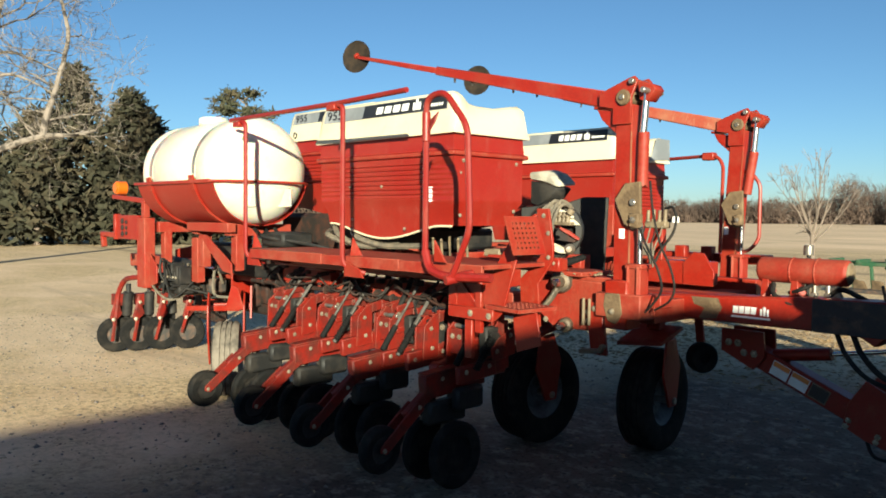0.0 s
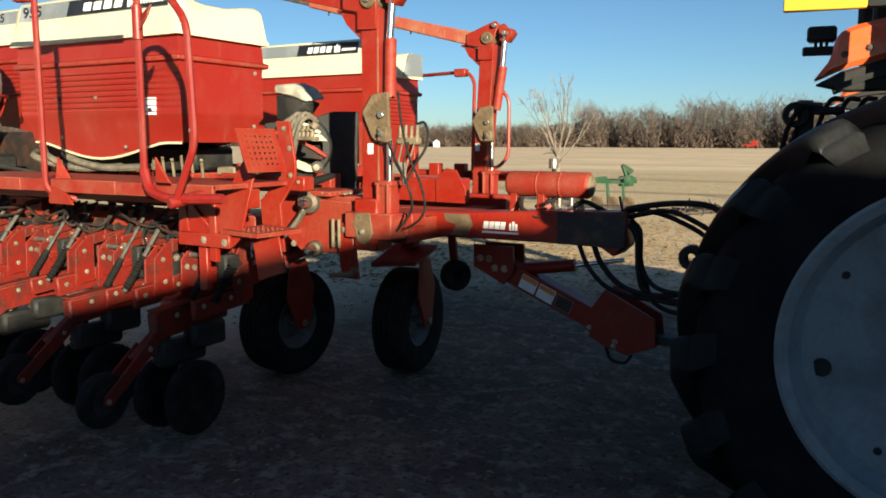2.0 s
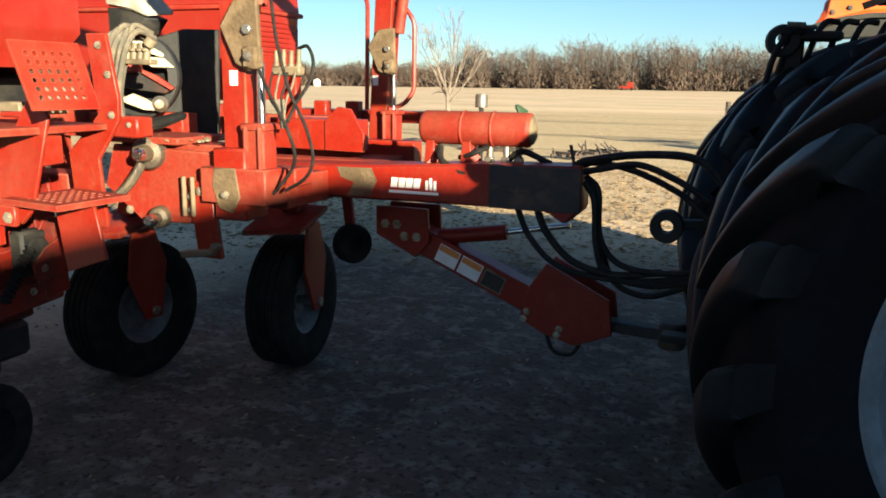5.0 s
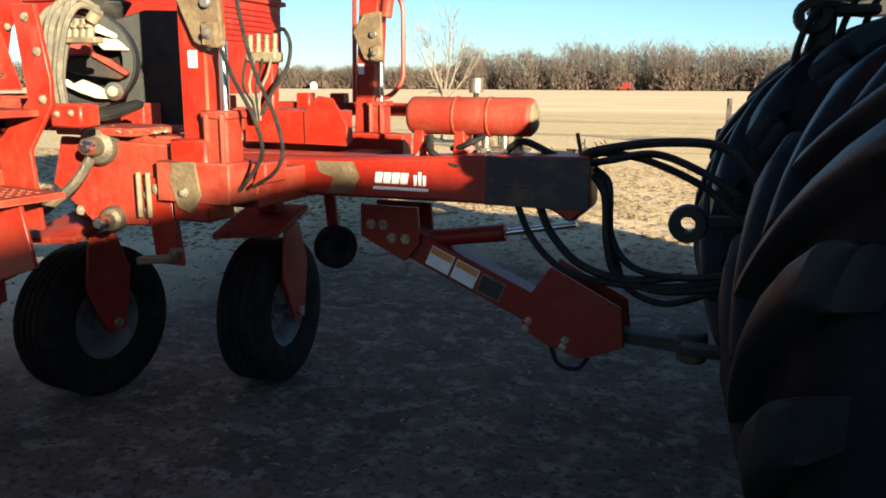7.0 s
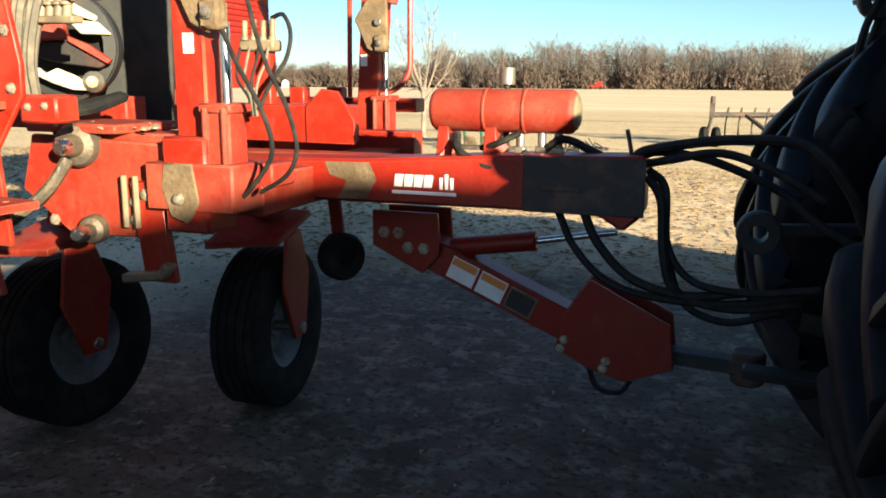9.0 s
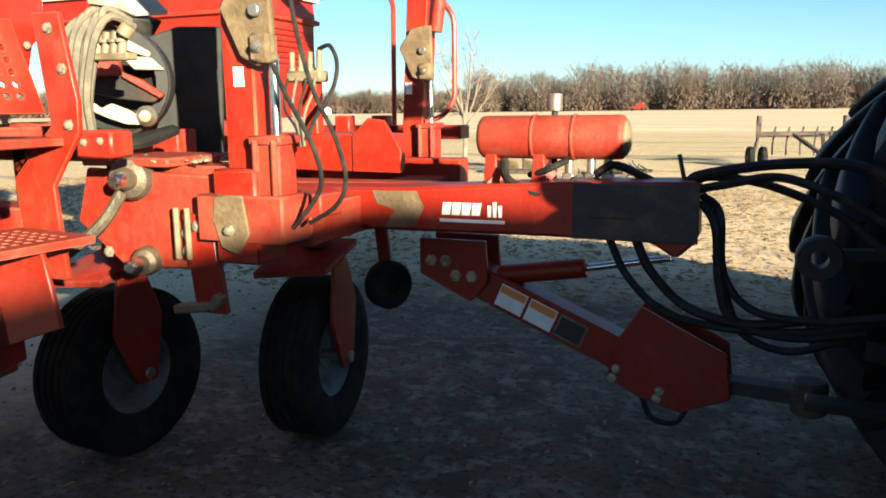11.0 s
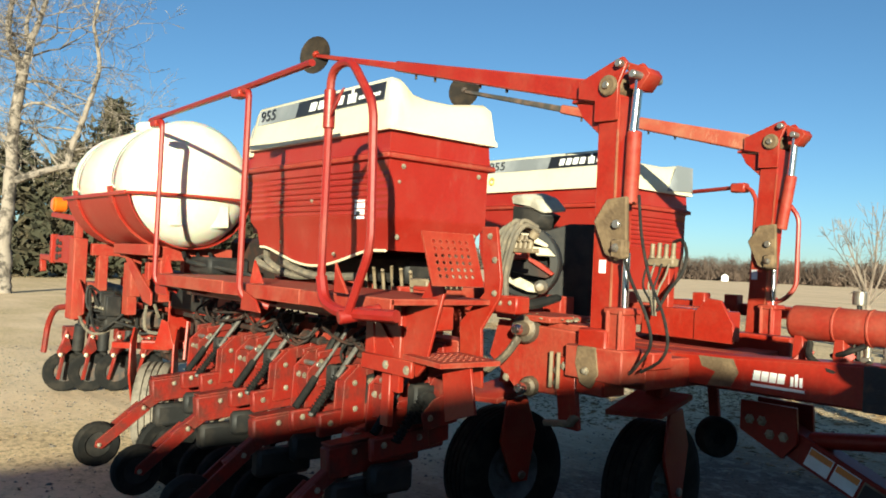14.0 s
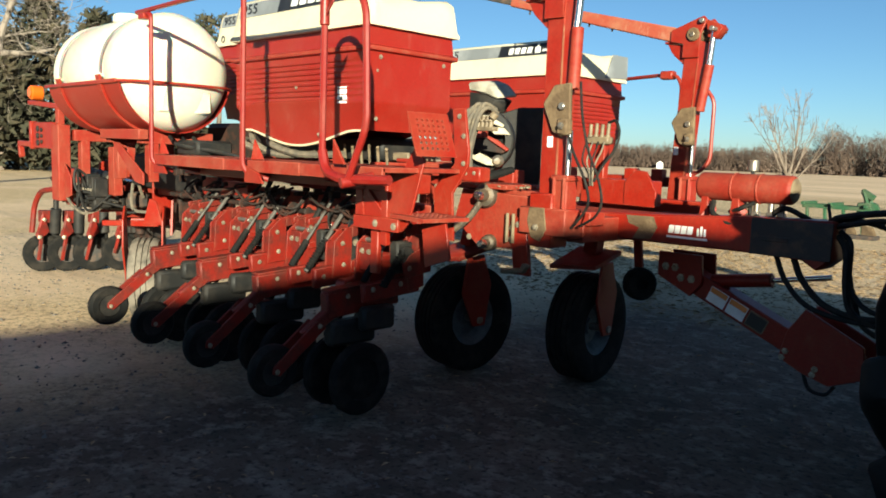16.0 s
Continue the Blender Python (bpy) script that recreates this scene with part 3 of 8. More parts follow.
    rod(b, (0.085, y - 0.37, z - 0.195), (0.085, y - 0.485, z - 0.348), 0.021, 10)
    part("rod_sleeve", b, RUBBER, unit)
    b = B()
    lathe(b, [(0, 0), (0.05, 0), (0.056, 0.008), (0.056, 0.022), (0.05, 0.03), (0, 0.03)], (0.265, y - 0.20, z - 0.21), (1, 0, 0), 12)
    part("drive_sprocket", b, DARK, unit)
    b = B()
    bolts(b, [(0.191, y - 0.50, 0.755), (0.191, y - 0.30, 0.77), (0.227, y - 0.27, 0.86), (0.227, y - 0.15, 0.95), (0.413, y - 0.15, 0.98), (0.413, y - 0.34, 0.95), (0.413, y - 0.33, 0.82), (0.393, y - 0.46, 0.755)], (1, 0, 0), 0.011, 0.010)
    pieces("bolt", b, BOLT, unit)
    b = B()
    beam(b, (0.0, y - 0.62, 0.63), (0.0, y - 0.82, 0.50), 0.055, 0.075, 0.05, 0.06)
    part("press_arm", b, RED_UNIT, unit)
    for x in (-0.047, 0.033):
        b = B()
        plate(b, [(x, y - 0.70, 0.54), (x, y - 0.76, 0.585), (x, y - 1.03, 0.372), (x, y - 1.035, 0.335), (x, y - 0.99, 0.318)], (0.014, 0, 0))
        part("wheel_fork", b, RED_UNIT, unit)
    b = B()
    c = (-0.075 + 0.04, y - 1.01, 0.345)
    lathe(b, [(0.080, 0.0), (0.125, -0.004), (0.138, 0.012), (0.142, 0.035), (0.138, 0.058), (0.125, 0.074), (0.080, 0.07), (0.075, 0.035)], c, (1, 0, 0), 22, close=True)
    w = part("press_wheel", b, RUBBER, unit, "black rubber press wheel")
    b = B()
    lathe(b, [(0.0, 0.015), (0.02, 0.012), (0.024, 0.03), (0.05, 0.026), (0.076, 0.01), (0.081, 0.035), (0.076, 0.06), (0.0, 0.05)], c, (1, 0, 0), 18)
    part("wheel_hub", b, BLACK, w)
    # closing blades and the rubber bumper beside the channel
    for k, dy in enumerate((0.0, 0.045)):
        b = B()
        plate(b, [(-0.055 - 0.02 * k, y - 0.56 + dy, 0.60), (-0.055 - 0.02 * k, y - 0.53 + dy, 0.60), (-0.075 - 0.02 * k, y - 0.60 + dy, 0.43), (-0.075 - 0.02 * k, y - 0.64 + dy, 0.44)], (0.012, 0, 0), 0.003)
        part("closing_blade", b, RUBBER_DUST if k == 0 else RUBBER, unit)
    b = B()
    lathe(b, [(0, 0), (0.024, 0), (0.029, 0.012), (0.022, 0.035), (0.029, 0.055), (0.028, 0.085), (0.012, 0.10), (0, 0.10)], (-0.075, y - 0.47, 0.655), (0, 0.1, 1), 12)
    part("rubber_bumper", b, RUBBER, unit)
    b = B()
    tube(b, spline([(-0.07, y - 0.47, 0.68), (-0.08, y - 0.50, 0.60), (-0.085, y - 0.56, 0.52), (-0.06, y - 0.62, 0.47)]), 0.022, 7)
    part("bumper_strap", b, RUBBER, unit)
    for sx in (-1, 1):
        b = B()
        cc = (sx * 0.085, y - 0.52, 0.245)
        lathe(b, [(0.12, 0.0), (0.185, 0.004), (0.205, 0.02), (0.205, 0.055), (0.185, 0.07), (0.12, 0.062)], (cc[0] + (-0.07 if sx < 0 else 0), cc[1], cc[2]), (1, 0, 0), 22, close=True)
        lathe(b, [(0.0, 0.02), (0.03, 0.018), (0.12, 0.03), (0.13, 0.04), (0.0, 0.05)], (cc[0] + (-0.07 if sx < 0 else 0), cc[1], cc[2]), (1, 0, 0), 18)
        part("gauge_wheel", b, RUBBER, unit)
    b = B()
    beam(b, (0.0, y - 0.40, 0.62), (0.0, y - 0.50, 0.26), 0.05, 0.09)
    part("opener_shank", b, DARK, unit)
    b = B()
    lathe(b, [(0.0, -0.004), (0.17, -0.002), (0.175, 0.0), (0.17, 0.002), (0.0, 0.004)], (0.0, y - 0.44, 0.215), (1, 0, 0.12), 26)
    part("opener_disc", b, DARK, unit)
    # spring rod leaning from the toolbar to the channel, its coil at the lower end
    top, foot = Vector((0.262, y - 0.17, z + 0.06)), Vector((0.262, y - 0.50, z - 0.36))
    b = B()
    rod(b, top, foot, 0.0135, 8)
    part("spring_rod", b, ROD_GREY, unit)
    b = B()
    a, c2 = top.lerp(foot, 0.55), top.lerp(foot, 0.97)
    d, s, u = axes(a, c2)
    tube(b, [a.lerp(c2, k / 80) + (s * math.cos(k * 0.95) + u * math.sin(k * 0.95)) * 0.021 for k in range(81)], 0.0055, 4)
    rod(b, a, c2, 0.016, 8)
    part("coil_spring", b, RUBBER, unit)
    b = B()
    tube(b, spline([(-0.03, y - 0.10, z + 0.17), (-0.03, y - 0.16, z + 0.04), (-0.03, y - 0.24, z - 0.10), (-0.02, y - 0.33, z - 0.40)]), 0.019, 8)
    part("seed_tube", b, HOSE, unit)
    b = B()
    lathe(b, [(0, 0), (0.058, 0), (0.064, 0.01), (0.064, 0.03), (0.058, 0.04), (0, 0.04)], (-0.045, y - 0.245, z - 0.20), (1, 0, 0), 14)
    part("meter_cover", b, BLACK, unit)
    b = B()
    bolts(b, [(-0.069, y - 0.16, z - 0.075), (-0.069, y - 0.16, z - 0.22), (-0.069, y - 0.33, z - 0.115), (-0.069, y - 0.385, z - 0.19), (-0.069, y - 0.36, z - 0.31), (-0.101, y - 0.145, z - 0.03)], (-1, 0, 0), 0.0105, 0.010)
    bolts(b, [(0.069, y - 0.16, z - 0.075), (0.069, y - 0.33, z - 0.115), (0.036, y - 0.30, 0.735), (0.036, y - 0.55, 0.70)], (1, 0, 0), 0.0105, 0.010)
    bolts(b, [(-0.03, y - 0.402, z - 0.19), (0.03, y - 0.402, z - 0.19)], (0, -1, 0), 0.012, 0.014)
    bolts(b, [(-0.048, y - 1.01, 0.345), (-0.048, y - 0.745, 0.555)], (-1, 0, 0), 0.0105, 0.010)
    bolts(b, [(0.048, y - 1.01, 0.345), (0.048, y - 0.745, 0.555)], (1, 0, 0), 0.0105, 0.010)
    pieces("bolt", b, BOLT, unit)
    return unit


unit = build_row_unit()
places = [-5.66, -4.95, -4.24, -3.53]
unit.matrix_basis = Matrix.Translation((places[0], 0, 0))
for px in places[1:]:
    last_unit = copy_thing(unit, Matrix.Translation((px, 0, 0)))
# the unit beside the ladder has no second pair of frames
for ch in list(last_unit.children):
    if min(v.co.x for v in ch.data.vertices) > 0.24:
        bpy.data.objects.remove(ch)


def build_far_units():
    """Openers at the wing's far end: black wheels under red brackets, with upright springs."""
    rng = random.Random(8)
    for x, y in ((-9.70, 3.72), (-9.60, 3.95), (-9.50, 4.20), (-9.38, 4.48)):
        dz, lean = rng.uniform(-0.03, 0.05), rng.uniform(-0.06, 0.06)
        b = B()
        box(b, (x - 0.05, y - 0.03, 0.56), (x + 0.10, y + 0.16, 0.70), 0.008)
        plate(b, [(x + 0.10, y - 0.04, 0.66), (x + 0.10, y + 0.02, 0.46), (x + 0.16, y - 0.10, 0.38), (x + 0.16, y - 0.13, 0.44), (x + 0.11, y - 0.08, 0.52)], (0.02, 0.02, 0))
        u = part("far_unit", b, RED_UNIT, planter, "far-wing row unit with black openers")
        b = B()
        beam(b, (x + 0.16, y - 0.06, 0.44 + dz), (x + 0.11 + lean, y - 0.10, 0.16 + dz), 0.022, 0.04)
        part("scraper", b, RED_UNIT, u)
        b = B()
        r = 0.215
        c = (x, y, r - 0.005)
        lathe(b, [(r * 0.5, 0.0), (r * 0.9, 0.004), (r, 0.02), (r, 0.06), (r * 0.9, 0.076), (r * 0.5, 0.07)], c, (1, -0.25, 0), 22, close=True)
        w = part("gauge_wheel", b, RUBBER, u)
        b = B()
        lathe(b, [(0, 0.01), (0.035, 0.008), (0.045, 0.03), (r * 0.52, 0.04), (r * 0.52, 0.05), (0, 0.06)], c, (1, -0.25, 0), 16)
        part("wheel_hub", b, DARK, w)
        b = B()
        rod(b, (x + 0.10, y + 0.10, 0.44), (x + 0.10 + lean, y + 0.10, 0.74 + dz), 0.06, 14)
        rod(b, (x + 0.10 + lean, y + 0.10, 0.70 + dz), (x + 0.10 + lean, y + 0.10, 0.84 + dz), 0.03, 12)
        box(b, (x - 0.10, y + 0.02, 0.30), (x + 0.04, y + 0.18, 0.58 + dz), 0.02)
        part("down_spring", b, BLACK, u)
        b = B()
        bolts(b, [(x + 0.12, y - 0.02, 0.60), (x + 0.18, y - 0.09, 0.41)], (1, -0.3, 0), 0.016, 0.016)
        pieces("bolt", b, BOLT, u)


build_far_units()


def build_actuators():
    """Two black clutch boxes hung among the units, with their wires and pins."""
    for lo, hi in (((-4.11, 3.54, 0.82), (-4.04, 3.68, 1.01)), ((-3.92, 3.55, 0.74), (-3.85, 3.70, 1.00))):
        b = B()
        box(b, lo, hi, 0.010)
        box(b, (lo[0] - 0.012, lo[1] + 0.03, lo[2] + 0.02), (lo[0], hi[1] - 0.03, hi[2] - 0.03), 0.004)
        box(b, (hi[0], lo[1] + 0.03, lo[2] + 0.02), (hi[0] + 0.012, hi[1] - 0.03, hi[2] - 0.03), 0.004)
        a = part("clutch_box", b, BLACK, planter, "black clutch box among the row units")
        b = B()
        m = [(p + q) / 2 for p, q in zip(lo, hi)]
        bolts(b, [(hi[0] + 0.012, m[1], hi[2] - 0.05), (hi[0] + 0.012, m[1], lo[2] + 0.05)], (1, 0, 0), 0.015, 0.02)
        pieces("bolt", b, BOLT, a)
        b = B()
        rod(b, (m[0], lo[1] - 0.08, lo[2] - 0.03), (m[0] + 0.03, hi[1] + 0.02, lo[2] - 0.02), 0.012, 8)
        part("link_pin", b, STEEL, a)
        b = B()
        tube(b, spline([(m[0], m[1], hi[2]), (m[0] + 0.02, m[1] - 0.03, hi[2] + 0.07), (m[0], m[1] + 0.04, hi[2] + 0.13), (m[0] - 0.05, m[1] + 0.12, hi[2] + 0.15)]), 0.008, 6)
        part("wire", b, HOSE, a)
    b = B()
    beam(b, (-3.62, 3.40, 0.74), (-3.62, 3.76, 0.82), 0.05, 0.07)
    rod(b, (-3.66, 3.38, 0.735), (-3.58, 3.38, 0.735), 0.040, 14)
    k = part("rocker_link", b, RED, planter)
    b = B()
    bolts(b, [(-3.58, 3.38, 0.735), (-3.595, 3.56, 0.775)], (1, 0, 0), 0.02, 0.02)
    pieces("bolt", b, BOLT, k)


build_actuators()


def build_wing_wheel():
    """Carrying wheel under the wing, pale with dust, between two red fork plates."""
    x, y, z, r = -6.70, 3.60, 0.345, 0.345

    def turned(b):
        bmesh.ops.rotate(b, cent=(x, y, z), matrix=Matrix.Rotation(1.0, 3, "Z"), verts=b.verts)
        return b

    b = B()
    lathe(b, [(0.15, -0.10), (0.27, -0.125), (0.325, -0.11), (r, -0.08), (r, -0.05), (r - 0.018, -0.047), (r - 0.018, -0.037), (r, -0.034), (r, -0.005), (r - 0.018, -0.002), (r - 0.018, 0.008), (r, 0.011), (r, 0.04), (r - 0.018, 0.043), (r - 0.018, 0.053), (r, 0.056), (r, 0.08), (0.325, 0.11), (0.27, 0.125), (0.15, 0.10)], (x, y, z), (1, 0, 0), 30, close=True)
    w = part("carrying_wheel", turned(b), RUBBER_DUST, planter, "dust-pale ribbed carrying tyre")
    b = B()
    lathe(b, [(0, -0.03), (0.05, -0.035), (0.06, -0.01), (0.12, -0.015), (0.15, -0.09), (0.158, -0.09), (0.158, 0.09), (0.15, 0.09), (0.12, 0.0), (0.0, 0.0)], (x, y, z), (1, 0, 0), 24)
    part("rim", turned(b), RIM_DULL, w)
    b = B()
    for dx in (-0.165, 0.15):
        plate(b, [(x + dx, y - 0.13, 0.97), (x + dx, y - 0.04, 0.95), (x + dx, y - 0.07, 0.80), (x + dx, y + 0.08, 0.34), (x + dx, y - 0.06, 0.30), (x + dx, y - 0.23, 0.62), (x + dx, y - 0.22, 0.86)], (0.016, 0, 0))
    pieces("wheel_fork", turned(b), RED, w)
    b = B()
    plate(b, [(x + 0.2, y - 0.06, 0.72), (x + 0.2, y + 0.16, 0.74), (x + 0.2, y + 0.10, 0.92), (x + 0.2, y + 0.02, 1.02)], (0.02, 0, 0))
    box(b, (x - 0.13, y - 0.02, 0.80), (x + 0.22, y + 0.06, 0.86), 0.005)
    pieces("fork_brace", turned(b), RED, w)
    b = B()
    beam(b, (-7.02, 3.36, 0.80), (-6.50, 3.62, 0.83), 0.05, 0.05)
    plate(b, [(-6.62, 3.54, 0.82), (-6.44, 3.63, 0.82), (-6.50, 3.60, 1.02), (-6.56, 3.57, 1.04)], (0.006, -0.012, 0))
    pieces("fork_yoke", b, RED, w)
    b = B()
    rod(b, (x - 0.15, y, z), (x + 0.15, y, z), 0.02, 10)
    part("axle", turned(b), STEEL, w)


build_wing_wheel()


def build_hinge_valves():
    """Dark clutter added round the wing hinge, drawn as valves, cylinders and hoses, with filler blocks behind."""
    # dark filler blocks, added to hide the ground behind the hinge and far wing
    b = B()
    box(b, (-7.45, 3.96, 0.72), (-6.05, 4.10, 1.36), 0.03)
    box(b, (-6.60, 4.10, 1.34), (-5.40, 4.28, 1.70), 0.04)
    for i in range(7):
        box(b, (-7.40 + 0.19 * i, 3.90, 0.80 + 0.04 * (i % 3)), (-7.28 + 0.19 * i, 3.97, 1.16 + 0.05 * (i % 2)), 0.015)
    pieces("hinge_housing", b, NEAR_BLACK, planter)
    b = B()
    box(b, (-9.55, 4.62, 0.35), (-8.9, 4.80, 0.98), 0.04)
    for i in range(4):
        rod(b, (-9.50 + 0.15 * i, 4.58, 0.45), (-9.50 + 0.15 * i, 4.58, 0.92 + 0.05 * (i % 2)), 0.055, 10)
    pieces("far_housing", b, NEAR_BLACK, planter)
    b = B()
    box(b, (-7.95, 3.62, 0.86), (-7.55, 3.80, 1.04), 0.02)
    v = part("hinge_valve", b, BLACK, planter)
    b = B()
    box(b, (-7.35, 3.58, 0.92), (-7.0, 3.76, 1.06), 0.02)
    part("solenoid_bank", b, DARK, v)
    b = B()
    rod(b, (-8.3, 3.70, 1.20), (-7.3, 3.66, 1.16), 0.045, 14)
    part("fold_cylinder", b, BLACK, v)
    b = B()
    rod(b, (-7.3, 3.66, 1.16), (-6.95, 3.65, 1.15), 0.02, 12)
    part("fold_rod", b, CHROME, v)
    rng = random.Random(4)
    for i in range(9):
        x = -8.1 + 0.14 * i
        b = B()
        tube(b, spline([(x, 3.70, 1.02), (x + rng.uniform(-0.05, 0.1), 3.58, 1.02 + rng.uniform(0, 0.2)), (x + rng.uniform(0, 0.2), 3.55, 0.88 + rng.uniform(0, 0.2)), (x + 0.2, 3.66, 0.90)]), 0.014, 6)
        part("hinge_hose", b, HOSE if i % 4 else HOSE_DUST, v)
    b = B()
    for i in range(5):
        rod(b, (-7.90 + 0.08 * i, 3.60, 0.95), (-7.90 + 0.08 * i, 3.62, 0.95), 0.022, 10)
    pieces("valve_cap", b, BOLT, v)


build_hinge_valves()


def hopper_shell(b, x0, x1, y0, y1, zt, zb, rib_side, belly):
    """A hopper box that narrows downwards, with pressed ribs on one side and a bowed bottom edge."""
    n = 10
    zs = zt - 0.06
    levels = [(zt, 0.012), (zt - 0.115, 0.004), (zt - 0.125, -0.018), (zt - 0.15, -0.018), (zt - 0.158, 0.010)]
    ribs = 7
    for k in range(ribs):
        za = zt - 0.20 - k * 0.034
        levels += [(za, 0.012), (za - 0.008, 0.024), (za - 0.022, 0.024), (za - 0.030, 0.012)]
    levels += [(zt - 0.46, 0.020), (zb + 0.10, 0.045), (zb, 0.06)]
    loops = []
    for z, ins in levels:
        rib = 0.012 < ins < 0.03 and z < zt - 0.18 and z > zt - 0.47
        loop = []
        pts = []
        for i in range(n + 1):
            pts.append((0, i / n))
        for i in range(1, n + 1):
            pts.append((i / n, 1))
        for i in range(n - 1, -1, -1):
            pts.append((1, i / n))
        for i in range(n - 1, 0, -1):
            pts.append((i / n, 0))
        for fx, fy in pts:
            i0 = ins if not rib else 0.012
            dx0 = dx1 = dy0 = dy1 = i0
            if rib:
                mid_y = 0.06 < fy < 0.94
                mid_x = 0.06 < fx < 0.94
                if rib_side == "y0" and fy == 0 and mid_x:
                    dy0 = ins
                if rib_side == "x1" and fx == 1 and mid_y:
                    dx1 = ins
            x = (x0 + dx0) + ((x1 - dx1) - (x0 + dx0)) * fx
            y = (y0 + dy0) + ((y1 - dy1) - (y0 + dy0)) * fy
            zz = z
            if z == zb:
                zz = zb - belly * max(0.0, math.sin(math.pi * min(1, max(0, (fx - 0.08) / 0.80)))) ** 1.3
            loop.append(b.verts.new((x, y, zz)))
        loops.append(loop)
    k = len(loops[0])
    fs = []
    for a, c in zip(loops, loops[1:]):
        fs += [b.faces.new((a[i], a[(i + 1) % k], c[(i + 1) % k], c[i])) for i in range(k)]
    low = [b.verts.new((v.co.x + (0.12 if v.co.x < (x0 + x1) / 2 else -0.12), v.co.y + (0.12 if v.co.y < (y0 + y1) / 2 else -0.12), zb + 0.05)) for v in loops[-1]]
    fs += [b.faces.new((loops[-1][i], loops[-1][(i + 1) % k], low[(i + 1) % k], low[i])) for i in range(k)]
    fs.append(b.faces.new(low))
    fs.append(b.faces.new(loops[0][::-1]))
    bmesh.ops.recalc_face_normals(b, faces=fs)
    return b


def hopper_lid(b, x0, x1, y0, y1, zb, zt):
    """A moulded lid: one section drawn along the hopper, with a ridge on the walkway side, a sunk deck and a raised far edge."""
    o, h, w = 0.022, zt - zb, y1 - y0
    sec = [(-o, 0.0), (-o, 0.022), (0.0, 0.10), (0.006, h - 0.125), (0.0165, h - 0.016), (0.028, h), (0.080, h), (0.105, h - 0.022), (0.15, h - 0.062), (0.25, h - 0.078), (w - 0.28, h - 0.078), (w - 0.12, h - 0.052), (w - 0.035, h - 0.040), (w - 0.010, h - 0.055), (w + 0.004, 0.06), (w + o, 0.022), (w + o, 0.0)]
    rows = []
    for x, pull in ((x0 - o, 0.0), (x0 - o + 0.004, 0.35), (x0 + 0.02, 0.85), (x0 + 0.06, 1.0), (x1 - 0.05, 1.0), (x1 - 0.008, 0.88), (x1 + o - 0.004, 0.35), (x1 + o, 0.0)):
        rows.append([b.verts.new((x, y0 + dy, zb + (dz if dz < 0.03 else 0.022 + (dz - 0.022) * pull))) for dy, dz in sec])
    fs = []
    k = len(sec)
    for p, q in zip(rows, rows[1:]):
        fs += [b.faces.new((p[i], p[(i + 1) % k], q[(i + 1) % k], q[i])) for i in range(k)]
    fs += [b.faces.new(rows[0][::-1]), b.faces.new(rows[-1])]
    bmesh.ops.recalc_face_normals(b, faces=fs)
    m = (x0 + x1) / 2 + 0.42
    rod(b, (m, y0 + 0.20, zb + h - 0.09), (m, y0 + 0.20, zb + h - 0.035), 0.035, 14)
    for x in (x0 + 0.35, x1 - 0.30):
        box(b, (x, y0 + 0.24, zb + h - 0.082), (x + 0.05, y1 - 0.16, zb + h - 0.066), 0.006)
    return b


def bars(b, origin, ux, uz, spec, lift):
    """Plain bars that stand for a maker's mark: (x, z, width, height, slant) along ux and uz from origin."""
    o, ux, uz = Vector(origin), Vector(ux), Vector(uz)
    nrm = ux.cross(uz).normalized() * lift
    for x, z, w, h, s in spec:
        plate(b, [o + ux * x + uz * z, o + ux * (x + w) + uz * z, o + ux * (x + w + s) + uz * (z + h), o + ux * (x + s) + uz * (z + h)], nrm, 0)
    return b


